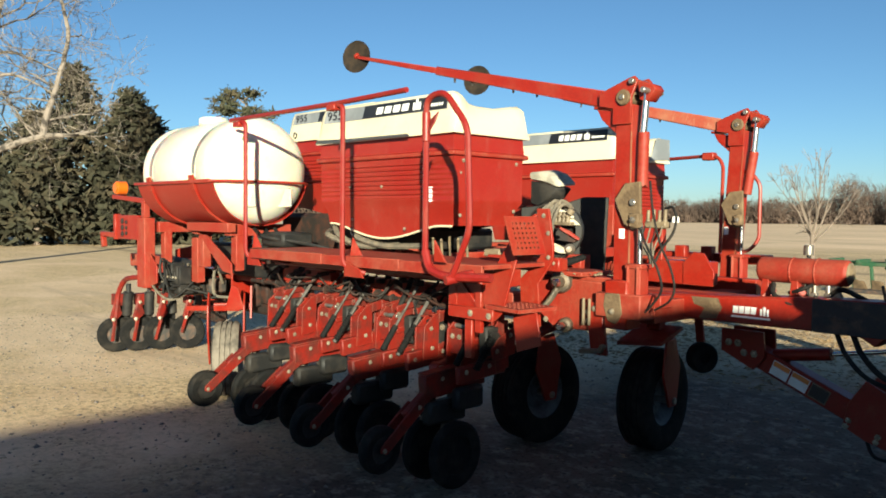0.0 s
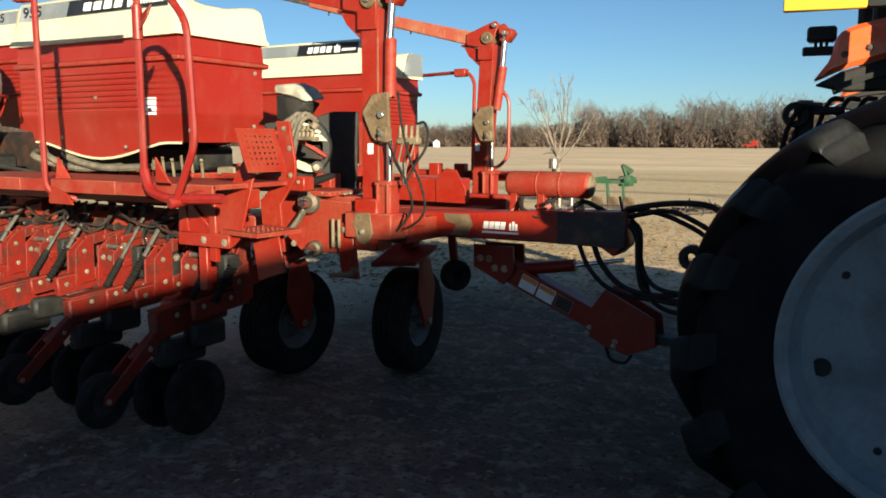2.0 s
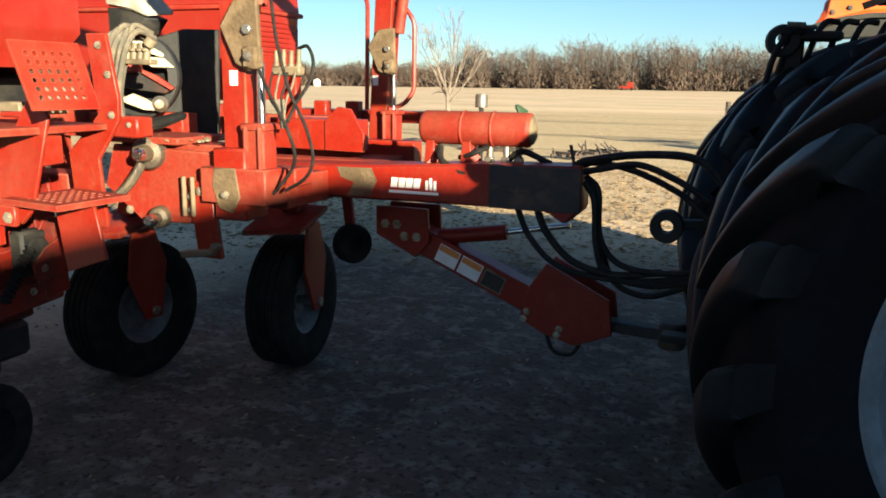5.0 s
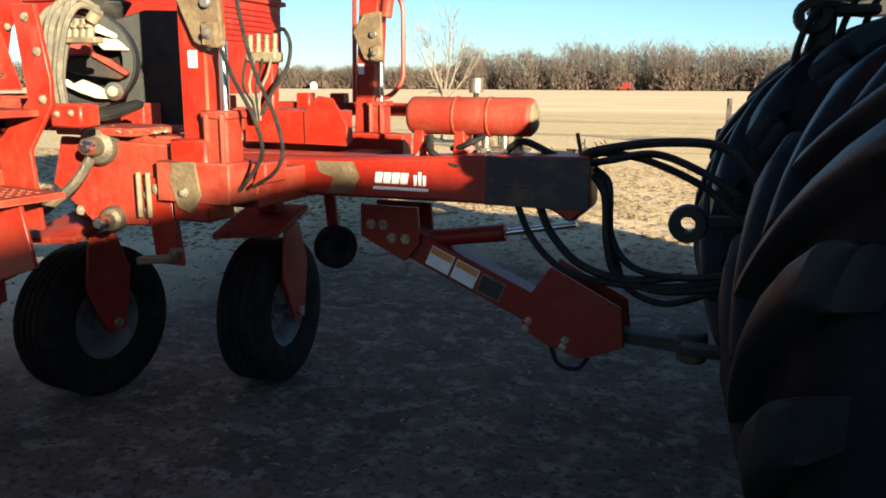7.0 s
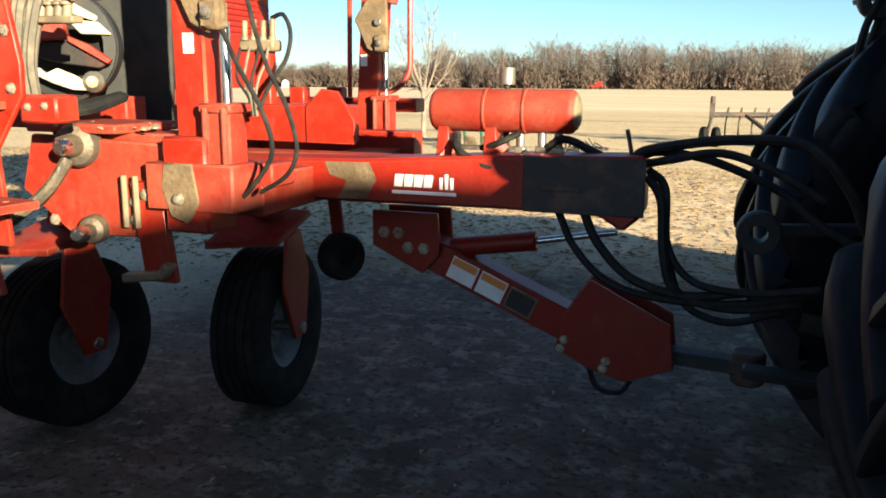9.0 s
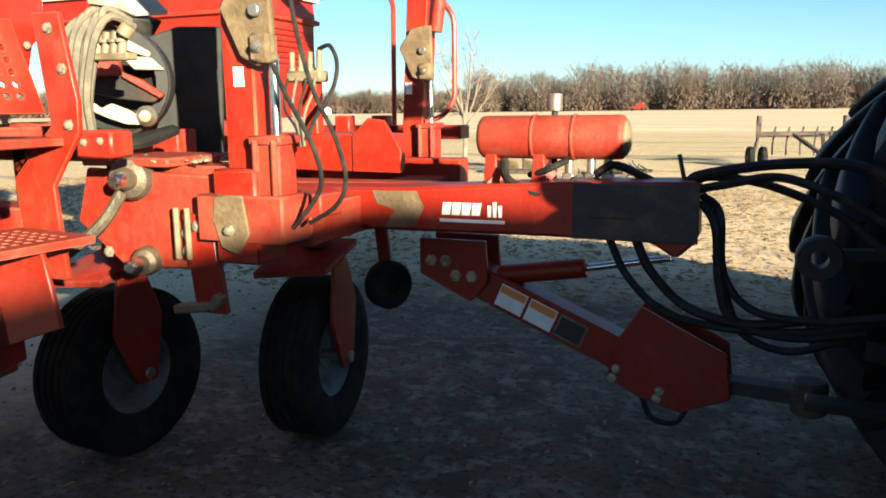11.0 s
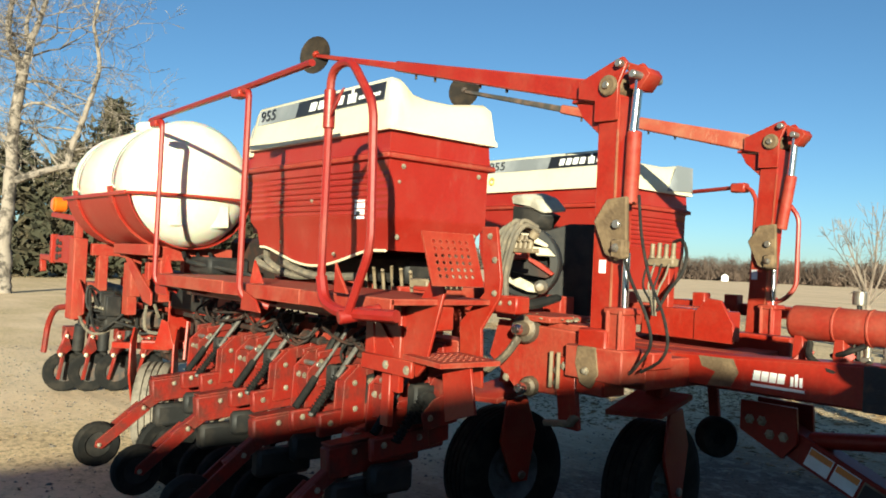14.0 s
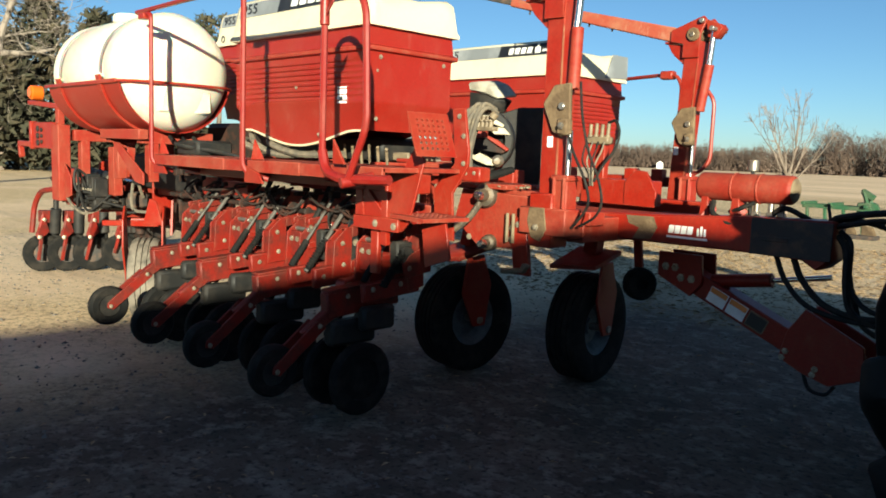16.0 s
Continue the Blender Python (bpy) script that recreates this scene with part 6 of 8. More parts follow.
    part("safety_chain", b, HOSE, a)
    fit_to_view(t, 1.0, (0.012, -0.082, 0.004))
    fit_to_view(a, 1.057, (0.009, 0.015, -0.043))


build_tongue()


def build_air_tank():
    b = B()
    x0, x1, y, z, r = -2.25, -1.72, 4.92, 1.385, 0.078
    lathe(b, [(0, 0), (r - 0.012, 0), (r - 0.002, 0.01), (r, 0.02), (r, x1 - x0 - 0.02), (r - 0.002, x1 - x0 - 0.01), (r - 0.012, x1 - x0), (0, x1 - x0)], (x0, y, z), (1, 0, 0), 30)
    lathe(b, [(r + 0.001, 0.20), (r + 0.004, 0.203), (r + 0.004, 0.209), (r + 0.001, 0.212)], (x0, y, z), (1, 0, 0), 30)
    lathe(b, [(r + 0.001, 0.345), (r + 0.004, 0.348), (r + 0.004, 0.354), (r + 0.001, 0.357)], (x0, y, z), (1, 0, 0), 30)
    t = part("air_tank", b, RED_DUSTY, planter, "scuffed red cylinder on the tongue")
    b = B()
    lathe(b, [(0, 0), (r * 0.6, 0.004), (r - 0.014, -0.006), (r - 0.014, -0.02), (0, -0.02)], (x1 + 0.01, y, z), (1, 0, 0), 26)
    part("end_cap", b, FITTING, t)
    b = B()
    for xx in (-2.20, -2.02):
        plate(b, [(xx - 0.03, y - 0.05, 1.19), (xx + 0.03, y - 0.05, 1.19), (xx + 0.02, y - 0.05, 1.33), (xx - 0.02, y - 0.05, 1.33)], (0, 0.10, 0))
        beam(b, (xx - 0.01, y - 0.06, 1.20), (xx + 0.05, y - 0.02, 1.27), 0.012, 0.04)
    pieces("tank_bracket", b, RED, t)
    b = B()
    for xx in (-1.92, -1.84, -1.78):
        rod(b, (xx, y, 1.24), (xx, y, 1.315), 0.016, 10)
        box(b, (xx - 0.02, y - 0.02, 1.23), (xx + 0.02, y + 0.02, 1.26), 0.004)
    pieces("coupler", b, STEEL, t)
    b = B()
    rod(b, (-2.0, 5.02, 1.19), (-2.0, 5.02, 1.48), 0.012, 8)
    part("gauge_stem", b, BLACK, t)
    b = B()
    rod(b, (-2.0, 5.02, 1.478), (-2.0, 5.02, 1.54), 0.028, 16)
    part("gauge", b, DECAL_WHITE, t, "white gauge standing above the cylinder")
    b = B()
    lathe(b, [(0.029, 0.0), (0.030, 0.008), (0.030, 0.055), (0.026, 0.062)], (-2.0, 5.02, 1.478), (0, 0, 1), 12, close=True)
    part("gauge_rim", b, STEEL, t)
    b = B()
    tube(b, spline([(-2.15, y - 0.04, 1.30), (-2.12, y - 0.10, 1.24), (-2.02, y - 0.14, 1.20), (-1.93, y - 0.12, 1.19), (-1.88, y - 0.06, 1.24)]), 0.016, 8)
    tube(b, spline([(-2.06, y - 0.02, 1.25), (-1.99, y - 0.06, 1.27), (-1.91, y - 0.05, 1.31)]), 0.012, 7)
    tube(b, spline([(-1.84, y, 1.24), (-1.76, y - 0.02, 1.29), (-1.66, y, 1.25), (-1.60, y, 1.22)]), 0.015, 7)
    pieces("air_line", b, HOSE, t)
    fit_to_view(t, 0.992, (0.009, -0.059, -0.002))


build_air_tank()


def build_hoses():
    """Hydraulic hoses from the tongue's end to the tractor, and the runs on the masts."""
    h = 0.014
    runs = [
        [(-1.50, 4.82, 1.24), (-1.44, 4.80, 1.27), (-1.20, 4.75, 1.31), (-0.98, 4.70, 1.30), (-0.86, 4.66, 1.18), (-0.80, 4.66, 1.05)],
        [(-1.50, 4.84, 1.23), (-1.42, 4.82, 1.26), (-1.25, 4.78, 1.24), (-1.05, 4.74, 1.16), (-0.92, 4.70, 1.06), (-0.80, 4.66, 1.0)],
        [(-1.46, 4.80, 1.22), (-1.38, 4.76, 1.24), (-1.22, 4.72, 1.27), (-1.06, 4.68, 1.22), (-0.92, 4.66, 1.14)],
        [(-1.45, 4.80, 1.18), (-1.40, 4.78, 1.10), (-1.38, 4.76, 0.92), (-1.33, 4.76, 0.80), (-1.16, 4.76, 0.76), (-0.95, 4.74, 0.80)],
        [(-1.45, 4.82, 1.20), (-1.39, 4.80, 1.14), (-1.37, 4.78, 0.95), (-1.28, 4.76, 0.84), (-1.10, 4.74, 0.82), (-0.90, 4.70, 0.86)],
        [(-1.75, 4.80, 1.05), (-1.68, 4.78, 0.92), (-1.55, 4.76, 0.81), (-1.35, 4.76, 0.77), (-1.12, 4.76, 0.78), (-0.90, 4.74, 0.84)],
        [(-1.66, 4.80, 1.05), (-1.60, 4.78, 0.94), (-1.48, 4.77, 0.83), (-1.30, 4.76, 0.79), (-1.10, 4.76, 0.82)],
        [(-1.40, 4.84, 1.0), (-1.36, 4.83, 0.86), (-1.30, 4.82, 0.74), (-1.16, 4.80, 0.70), (-1.0, 4.78, 0.76)],
    ]
    for i, r in enumerate(runs):
        b = B()
        tube(b, spline(r, 8), h * (1.0 if i % 3 else 1.2), 8)
        fit_to_view(part("hydraulic_hose", b, HOSE, planter), 1.0, (0.01, -0.05, 0.0))
    b = B()
    rod(b, (-1.50, 4.80, 1.24), (-1.52, 4.80, 1.33), 0.008, 6)
    part("hose_stake", b, DARK, planter)
    b = B()
    tube(b, spline([(-2.60, 3.97, 1.62), (-2.54, 3.95, 1.52), (-2.46, 3.95, 1.38), (-2.44, 3.96, 1.26), (-2.52, 3.98, 1.16), (-2.56, 3.98, 1.12)], 6), 0.0075, 7)
    fit_to_view(part("mast_hose", b, HOSE, planter), 1.0, (-0.04, 0.137, 0.01))
    # valve block with its hoses behind the near mast
    b = B()
    box(b, (-3.20, 5.07, 1.585), (-3.02, 5.15, 1.635), 0.008)
    v = part("valve_block", b, FITTING, planter, "tan valve block with four spools")
    b = B()
    for i in range(4):
        x = -3.185 + 0.048 * i
        rod(b, (x, 5.10, 1.63), (x + 0.004, 5.10, 1.72 + 0.006 * (i % 2)), 0.0135, 10)
        rod(b, (x, 5.10, 1.63), (x, 5.10, 1.65), 0.018, 10)
    pieces("spool", b, FITTING, v)
    for i in range(4):
        x = -3.19 + 0.048 * i
        b = B()
        tube(b, spline([(x, 5.07, 1.60), (x + 0.006, 5.03, 1.53), (x + 0.012 * (2 - i), 5.0, 1.46), (-3.10 + 0.012 * i, 4.98, 1.38), (-3.09 + 0.008 * i, 4.99, 1.30)]), 0.0065, 7)
        part("valve_hose", b, HOSE_DUST if i % 2 else HOSE, v)
    b = B()
    tube(b, spline([(-3.04, 5.10, 1.73), (-2.97, 5.08, 1.74), (-2.925, 5.06, 1.66), (-2.94, 5.04, 1.55), (-3.0, 5.0, 1.44), (-3.05, 4.98, 1.33)]), 0.010, 7)
    part("valve_hose", b, HOSE, v)
    b = B()
    box(b, (-3.14, 5.10, 1.20), (-3.06, 5.16, 1.59), 0.006)
    part("valve_post", b, RED, v)
    fit_to_view(v, 1.0, (-0.11, 0.14, 0.03))
    # slack hose beside the lift cylinder, hanging in a loop before the tongue
    b = B()
    tube(b, spline([(-2.53, 3.96, 1.90), (-2.50, 3.95, 1.72), (-2.45, 3.95, 1.54), (-2.38, 3.95, 1.40), (-2.35, 3.95, 1.28), (-2.39, 3.96, 1.20), (-2.49, 3.97, 1.14)], 8), 0.007, 7)
    fit_to_view(part("loop_hose", b, HOSE, planter, "slack black hose hanging beside the cylinder"), 1.0, (-0.04, 0.137, 0.01))


build_hoses()


def build_fan():
    """Air fan between the hoppers: dark round housing, cream cowl, red motor bracket, and the bundle of hoses before it."""
    c = Vector((-3.70, 4.60, 1.60))
    n, s, up = Vector((0.5, -0.86, 0)).normalized(), Vector((0.86, 0.5, 0)).normalized(), Vector((0, 0, 1))

    def at(x, z, d=0.0):
        return c + s * x + up * z + n * d

    def sector(b, a0, a1, r0, r1, d0, d1, thick=0.012, k=10):
        ang = [math.radians(a0 + (a1 - a0) * i / k) for i in range(k + 1)]
        rows = [[b.verts.new(at(r * math.cos(a), r * math.sin(a), d)) for a in ang] for r, d in ((r1, d0), (r0, d1), (r0, d1 + thick), (r1, d0 + thick))]
        fs = [b.faces.new((p[i], p[i + 1], q[i + 1], q[i])) for p, q in zip(rows, rows[1:] + rows[:1]) for i in range(k)]
        fs += [b.faces.new([r[e] for r in rows]) for e in (0, k)]
        bmesh.ops.recalc_face_normals(b, faces=fs)

    b = B()
    lathe(b, [(0.0, -0.10), (0.18, -0.10), (0.205, -0.08), (0.212, -0.04), (0.212, 0.05), (0.20, 0.06), (0.195, 0.03), (0.10, -0.03), (0.0, -0.035)], c, n, 40)
    f = part("air_fan", b, BLACK, planter, "round black air fan housing with cream cowl")
    # black panel put in for the deep shade beside the fan
    b = B()
    plate(b, [at(px, pz, -0.12) for px, pz in ((-0.25, -0.30), (0.38, -0.30), (0.40, 0.24), (0.22, 0.24), (0.10, 0.20), (-0.25, 0.16))], n * 0.02, 0.01)
    part("fan_shroud", b, BLACK, f)
    b = B()
    sector(b, -62, 70, 0.165, 0.208, 0.066, 0.072)
    part("fan_face", b, BLACK, f)
    b = B()
    plate(b, [at(px, pz, 0.085) for px, pz in ((-0.01, 0.165), (0.05, 0.165), (0.155, 0.105), (0.147, 0.087), (0.03, 0.125))], n * 0.02, 0.005)
    plate(b, [at(px, pz, 0.085) for px, pz in ((0.045, 0.094), (0.155, 0.085), (0.20, 0.04), (0.09, 0.04))], n * 0.02, 0.005)
    pieces("upper_cowl", b, HOOD_CREAM, f, "cream plastic fan cowl")
    b = B()
    plate(b, [at(px, pz, 0.10) for px, pz in ((-0.115, -0.075), (-0.06, -0.085), (-0.04, -0.105), (0.0, -0.085), (0.06, -0.11), (0.12, -0.15), (0.125, -0.168), (0.05, -0.165), (-0.02, -0.14), (-0.08, -0.11))], n * 0.02, 0.004)
    part("lower_cowl", b, HOOD_CREAM, f, "cream crescent of the fan cowl")
    b = B()
    plate(b, [at(px, pz, 0.12) for px, pz in ((-0.095, 0.13), (0.02, 0.15), (0.05, 0.12), (0.056, 0.017), (-0.09, 0.01))], n * 0.05, 0.006)
    plate(b, [at(px, pz, 0.125) for px, pz in ((0.056, 0.03), (0.13, 0.0), (0.205, -0.055), (0.19, -0.07), (0.056, 0.01))], n * 0.04, 0.004)
    pieces("motor_bracket", b, RED, f)
    # near-black wedge for the bracket's dark underside
    b = B()
    plate(b, [at(px, pz, 0.11) for px, pz in ((-0.05, 0.01), (0.056, 0.012), (0.19, -0.065), (0.16, -0.085), (0.0, -0.065), (-0.05, -0.05))], n * 0.03, 0.004)
    part("motor_guard", b, NEAR_BLACK, f)
    b = B()
    rod(b, at(-0.10, 0.05, 0.05), at(-0.10, 0.05, 0.15), 0.075, 20)
    part("motor", b, RED, f)
    b = B()
    lathe(b, [(0, 0), (0.034, 0), (0.04, 0.01), (0.04, 0.04), (0.022, 0.06), (0, 0.06)], at(0.125, -0.135, 0.08), n, 14)
    part("fan_knob", b, STEEL, f)
    b = B()
    plate(b, [at(-0.12, -0.24, 0.12), at(0.0, -0.215, 0.12), at(0.10, -0.20, 0.12), at(0.24, -0.165, 0.12), at(0.26, -0.20, 0.12), at(0.14, -0.25, 0.12), at(0.0, -0.275, 0.12), at(-0.10, -0.275, 0.12)], n * 0.07, 0.016)
    part("boot", b, RUBBER, f, "folded black rubber boot")
    # bundle of dusty hoses from the fittings down to the red mount
    for i in range(7):
        o = 0.026 * i
        k = i % 3
        b = B()
        tube(b, spline([(-3.49 + o * 0.75, 4.13 + 0.012 * k, 1.42), (-3.475 + o * 0.7, 4.115 + 0.014 * k, 1.52), (-3.455 + o * 0.75, 4.11 + 0.02 * k, 1.63 + 0.008 * k), (-3.44 + o * 0.85, 4.12 + 0.02 * k, 1.73 + 0.01 * k), (-3.40 + o * 0.7, 4.17, 1.785 + 0.012 * k), (-3.36 + o * 0.5, 4.26, 1.76 + 0.01 * k)], 6), 0.0125, 8)
        part("fan_hose", b, HOSE_DUST, f)
    b = B()
    for i in range(4):
        x = -3.34 + 0.034 * i
        rod(b, (x, 4.15, 1.665), (x + 0.004, 4.16, 1.735), 0.015, 10)
        rod(b, (x, 4.15, 1.70), (x, 4.15, 1.712), 0.019, 10)
    box(b, (-3.36, 4.13, 1.645), (-3.20, 4.18, 1.668), 0.004)
    rod(b, (-3.22, 4.14, 1.72), (-3.20, 4.15, 1.75), 0.024, 12)
    pieces("hose_fitting", b, FITTING, f)
    b = B()
    box(b, (-3.50, 4.10, 1.335), (-3.265, 4.20, 1.425), 0.008)
    m = part("hose_mount", b, RED, f)
    b = B()
    bolts(b, [(-3.45, 4.10, 1.40), (-3.38, 4.10, 1.385), (-3.31, 4.10, 1.39)], (0, -1, 0), 0.009, 0.010)
    pieces("bolt", b, BOLT, f)
    # intake hood above the fan
    b = B()
    plate(b, [(-4.32, 5.05, 2.055), (-4.20, 5.05, 2.06), (-4.08, 5.05, 2.02), (-3.99, 5.05, 1.935), (-4.03, 5.05, 1.925), (-4.14, 5.05, 1.965), (-4.30, 5.05, 1.99)], (0.06, 0.16, 0.02), 0.014)
    h = part("intake_hood", b, HOOD_GREY, f, "grey-cream intake hood")
    b = B()
    plate(b, [(-4.30, 5.06, 1.985), (-4.14, 5.06, 1.96), (-4.03, 5.06, 1.92), (-4.10, 5.06, 1.84), (-4.22, 5.06, 1.78), (-4.30, 5.06, 1.80)], (0.05, 0.14, 0), 0.006)
    part("intake_duct", b, BLACK, f)
    b = B()
    box(b, (-4.02, 4.80, 1.20), (-3.90, 4.92, 1.45), 0.006)
    part("fan_stand", b, BLACK, f)
    # crumbs of soil and husks lying on the carrier
    rng = random.Random(8)
    b = B()
    for i in range(34):
        p = Vector((rng.uniform(-3.40, -2.92), rng.uniform(4.09, 4.34), 1.328))
        r = rng.uniform(0.008, 0.022)
        lathe(b, [(0, 0), (r, 0.001), (r * rng.uniform(0.6, 0.9), r * 0.5), (0, r * rng.uniform(0.6, 0.9))], p, (rng.uniform(-0.3, 0.3), rng.uniform(-0.3, 0.3), 1), 6)
    tagged(part("soil_crumb", b, FITTING, f), kind="stuff")
    fit_to_view(f, 0.92, (0.0, 0.0, 0.0), leave=("intake_hood", "intake_duct", "fan_stand", "fan_shroud", "soil_crumb"))


build_fan()


def build_coulter():
    b = B()
    lathe(b, [(0.04, -0.02), (0.095, -0.03), (0.11, -0.01), (0.11, 0.05), (0.095, 0.07), (0.04, 0.06)], (-2.84, 5.24, 0.70), (0.8, -0.5, 0), 22, close=True)
    lathe(b, [(0, 0), (0.05, -0.01), (0.05, 0.04), (0, 0.05)], (-2.84, 5.24, 0.70), (0.8, -0.5, 0), 14)
    k = part("drive_wheel", b, RUBBER, planter, "small black drive wheel under the tongue")
    b = B()
    beam(b, (-2.86, 5.22, 1.06), (-2.84, 5.26, 0.70), 0.06, 0.03)
    part("drive_arm", b, RED_DUSTY, k)


build_coulter()


def build_far_rail():
    b = B()
    tube(b, rounded([(-3.95, 6.30, 2.17), (-3.22, 6.02, 2.165), (-3.13, 6.0, 2.15), (-3.09, 6.0, 2.08), (-3.10, 6.0, 1.40)], 0.05), 0.014)
    r = part("far_rail", b, RED, planter)
    b = B()
    box(b, (-3.27, 5.99, 2.13), (-3.17, 6.06, 2.19), 0.008)
    part("rail_clamp", b, RED, r)
    fit_to_view(r, 1.21)
    b = B()
    tube(b, rounded([(-2.93, 6.00, 2.065), (-2.865, 6.02, 2.045), (-2.80, 6.03, 1.96), (-2.80, 6.03, 1.53), (-2.86, 6.0, 1.445), (-2.94, 5.95, 1.42)], 0.05), 0.014)
    part("hose_guard", b, RED, postB)


build_far_rail()


# ---- the tractor ----
tractor = thing("tractor", (0.9, 4.75, 0.0), "orange farm tractor with tall black rear tyres and pale grey rims", "tractor")
TX, TZ, TR = 0.12, 0.922, 0.94


def fit_tyre_outline(b):
    """Swells and lowers the tyre towards the tread, to fit its outline in the camera's view."""
    for v in b.verts:
        dx, dz = v.co.x - TX, v.co.z - TZ
        f = min(1.0, max(0.0, (math.hypot(dx, dz) - 0.62) / 0.32))
        v.co.x = TX + dx * (1 + 0.043 * f)
        v.co.z = TZ + dz * (1 + 0.043 * f) - 0.06 * f


def build_rear_wheel():
    """A tall rear tyre with chevron lugs, built at y = 0 facing the yard, and its dished rim."""
    w = 0.92
    b = B()
    r = TR - 0.075
    prof = [(0.60, 0.04), (0.66, 0.01), (0.76, -0.01), (0.815, 0.005), (0.845, 0.05), (r, 0.13), (r + 0.008, w / 2), (r, w - 0.13), (0.845, w - 0.05), (0.815, w - 0.005), (0.76, w + 0.01), (0.66, w - 0.01), (0.60, w - 0.04)]
    lathe(b, prof, (TX, 0, TZ), (0, 1, 0), 64, close=True)
    fit_tyre_outline(b)
    tyre = part("rear_tyre", b, TYRE, tractor, "tall black rear tyre with chevron lugs", smooth=60)
    b = B()
    n = 18
    for side in (0, 1):
        for i in range(n):
            a0 = 2 * math.pi * (i + 0.5 * side) / n
            rows = []
            for k in range(11):
                f = k / 10
                # along the lug: up the sidewall, over the shoulder, then slanting to the middle
                g = max(0.0, (f - 0.28) / 0.72)
                yy = 0.012 - 0.035 * math.sin(math.pi * min(1.0, f / 0.5)) + 0.545 * w * g
                yy = yy if side == 0 else w - yy
                aa = a0 + 0.02 * f + 0.52 * g ** 1.05
                rt = 0.79 + (TR - 0.79) * math.sin(math.pi / 2 * min(1.0, f / 0.42)) ** 0.8
                rb = rt - 0.10 if f > 0.3 else rt - 0.05
                hw = 0.040 + 0.030 * math.sin(math.pi * min(1.0, 0.12 + f * 1.25)) - 0.008 * g
                rows.append([Vector((TX + q * math.cos(aa + s / TR), yy + e, TZ + q * math.sin(aa + s / TR))) for q, s, e in ((rb, -hw * 1.12, 0), (rt - 0.020, -hw, 0), (rt - 0.006, -hw * 0.86, 0), (rt, -hw * 0.6, 0), (rt, hw * 0.6, 0), (rt - 0.006, hw * 0.86, 0), (rt - 0.020, hw, 0), (rb, hw * 1.12, 0))])
            vs = [[b.verts.new(p) for p in row] for row in rows]
            fs = [b.faces.new(vs[0][::-1]), b.faces.new(vs[-1])]
            for p, q in zip(vs, vs[1:]):
                fs += [b.faces.new((p[j], p[(j + 1) % 8], q[(j + 1) % 8], q[j])) for j in range(8)]
            bmesh.ops.recalc_face_normals(b, faces=fs)
    fit_tyre_outline(b)
    part("tread", b, TREAD, tyre, smooth=50)
    b = B()
    lathe(b, [(0.0, 0.16), (0.10, 0.16), (0.12, 0.19), (0.30, 0.20), (0.40, 0.165), (0.52, 0.14), (0.545, 0.10), (0.565, 0.045), (0.60, 0.03), (0.615, 0.035), (0.61, 0.06), (0.575, 0.09), (0.575, 0.58), (0.61, 0.61), (0.60, 0.62), (0.55, 0.58), (0.50, 0.25), (0.0, 0.25)], (TX, 0, TZ), (0, 1, 0), 56)
    rim = part("rim", b, RIM_GREY, tyre, "pale grey dished rim", smooth=30)
    for i in range(8):
        a = 2 * math.pi * (i / 8) + math.pi + 0.22
        rr, big = (0.46, i % 2 == 0)
        b = B()
        c = (TX + rr * math.cos(a), 0.1515, TZ + rr * math.sin(a))
        lathe(b, [(0.0, -0.004), (0.034 if big else 0.014, -0.004), (0.036 if big else 0.015, 0.0), (0.0, 0.002)], c, (0, 1, 0.0), 16)
        part("hand_hole", b, BLACK, rim)
    b = B()
    rod(b, (TX, -0.02, TZ), (TX, 0.30, TZ), 0.09, 20)
    part("axle_cap", b, RIM_GREY, rim)
    return tyre


wheel = build_rear_wheel()
wheel.matrix_basis = Matrix.Translation((0, 3.40, 0))
copy_thing(wheel, Matrix.Translation((0, 6.07, 0)) @ Matrix.Translation((TX, 0, 0)) @ Matrix.Rotation(math.pi, 4, "Z") @ Matrix.Translation((-TX, 0, 0)))


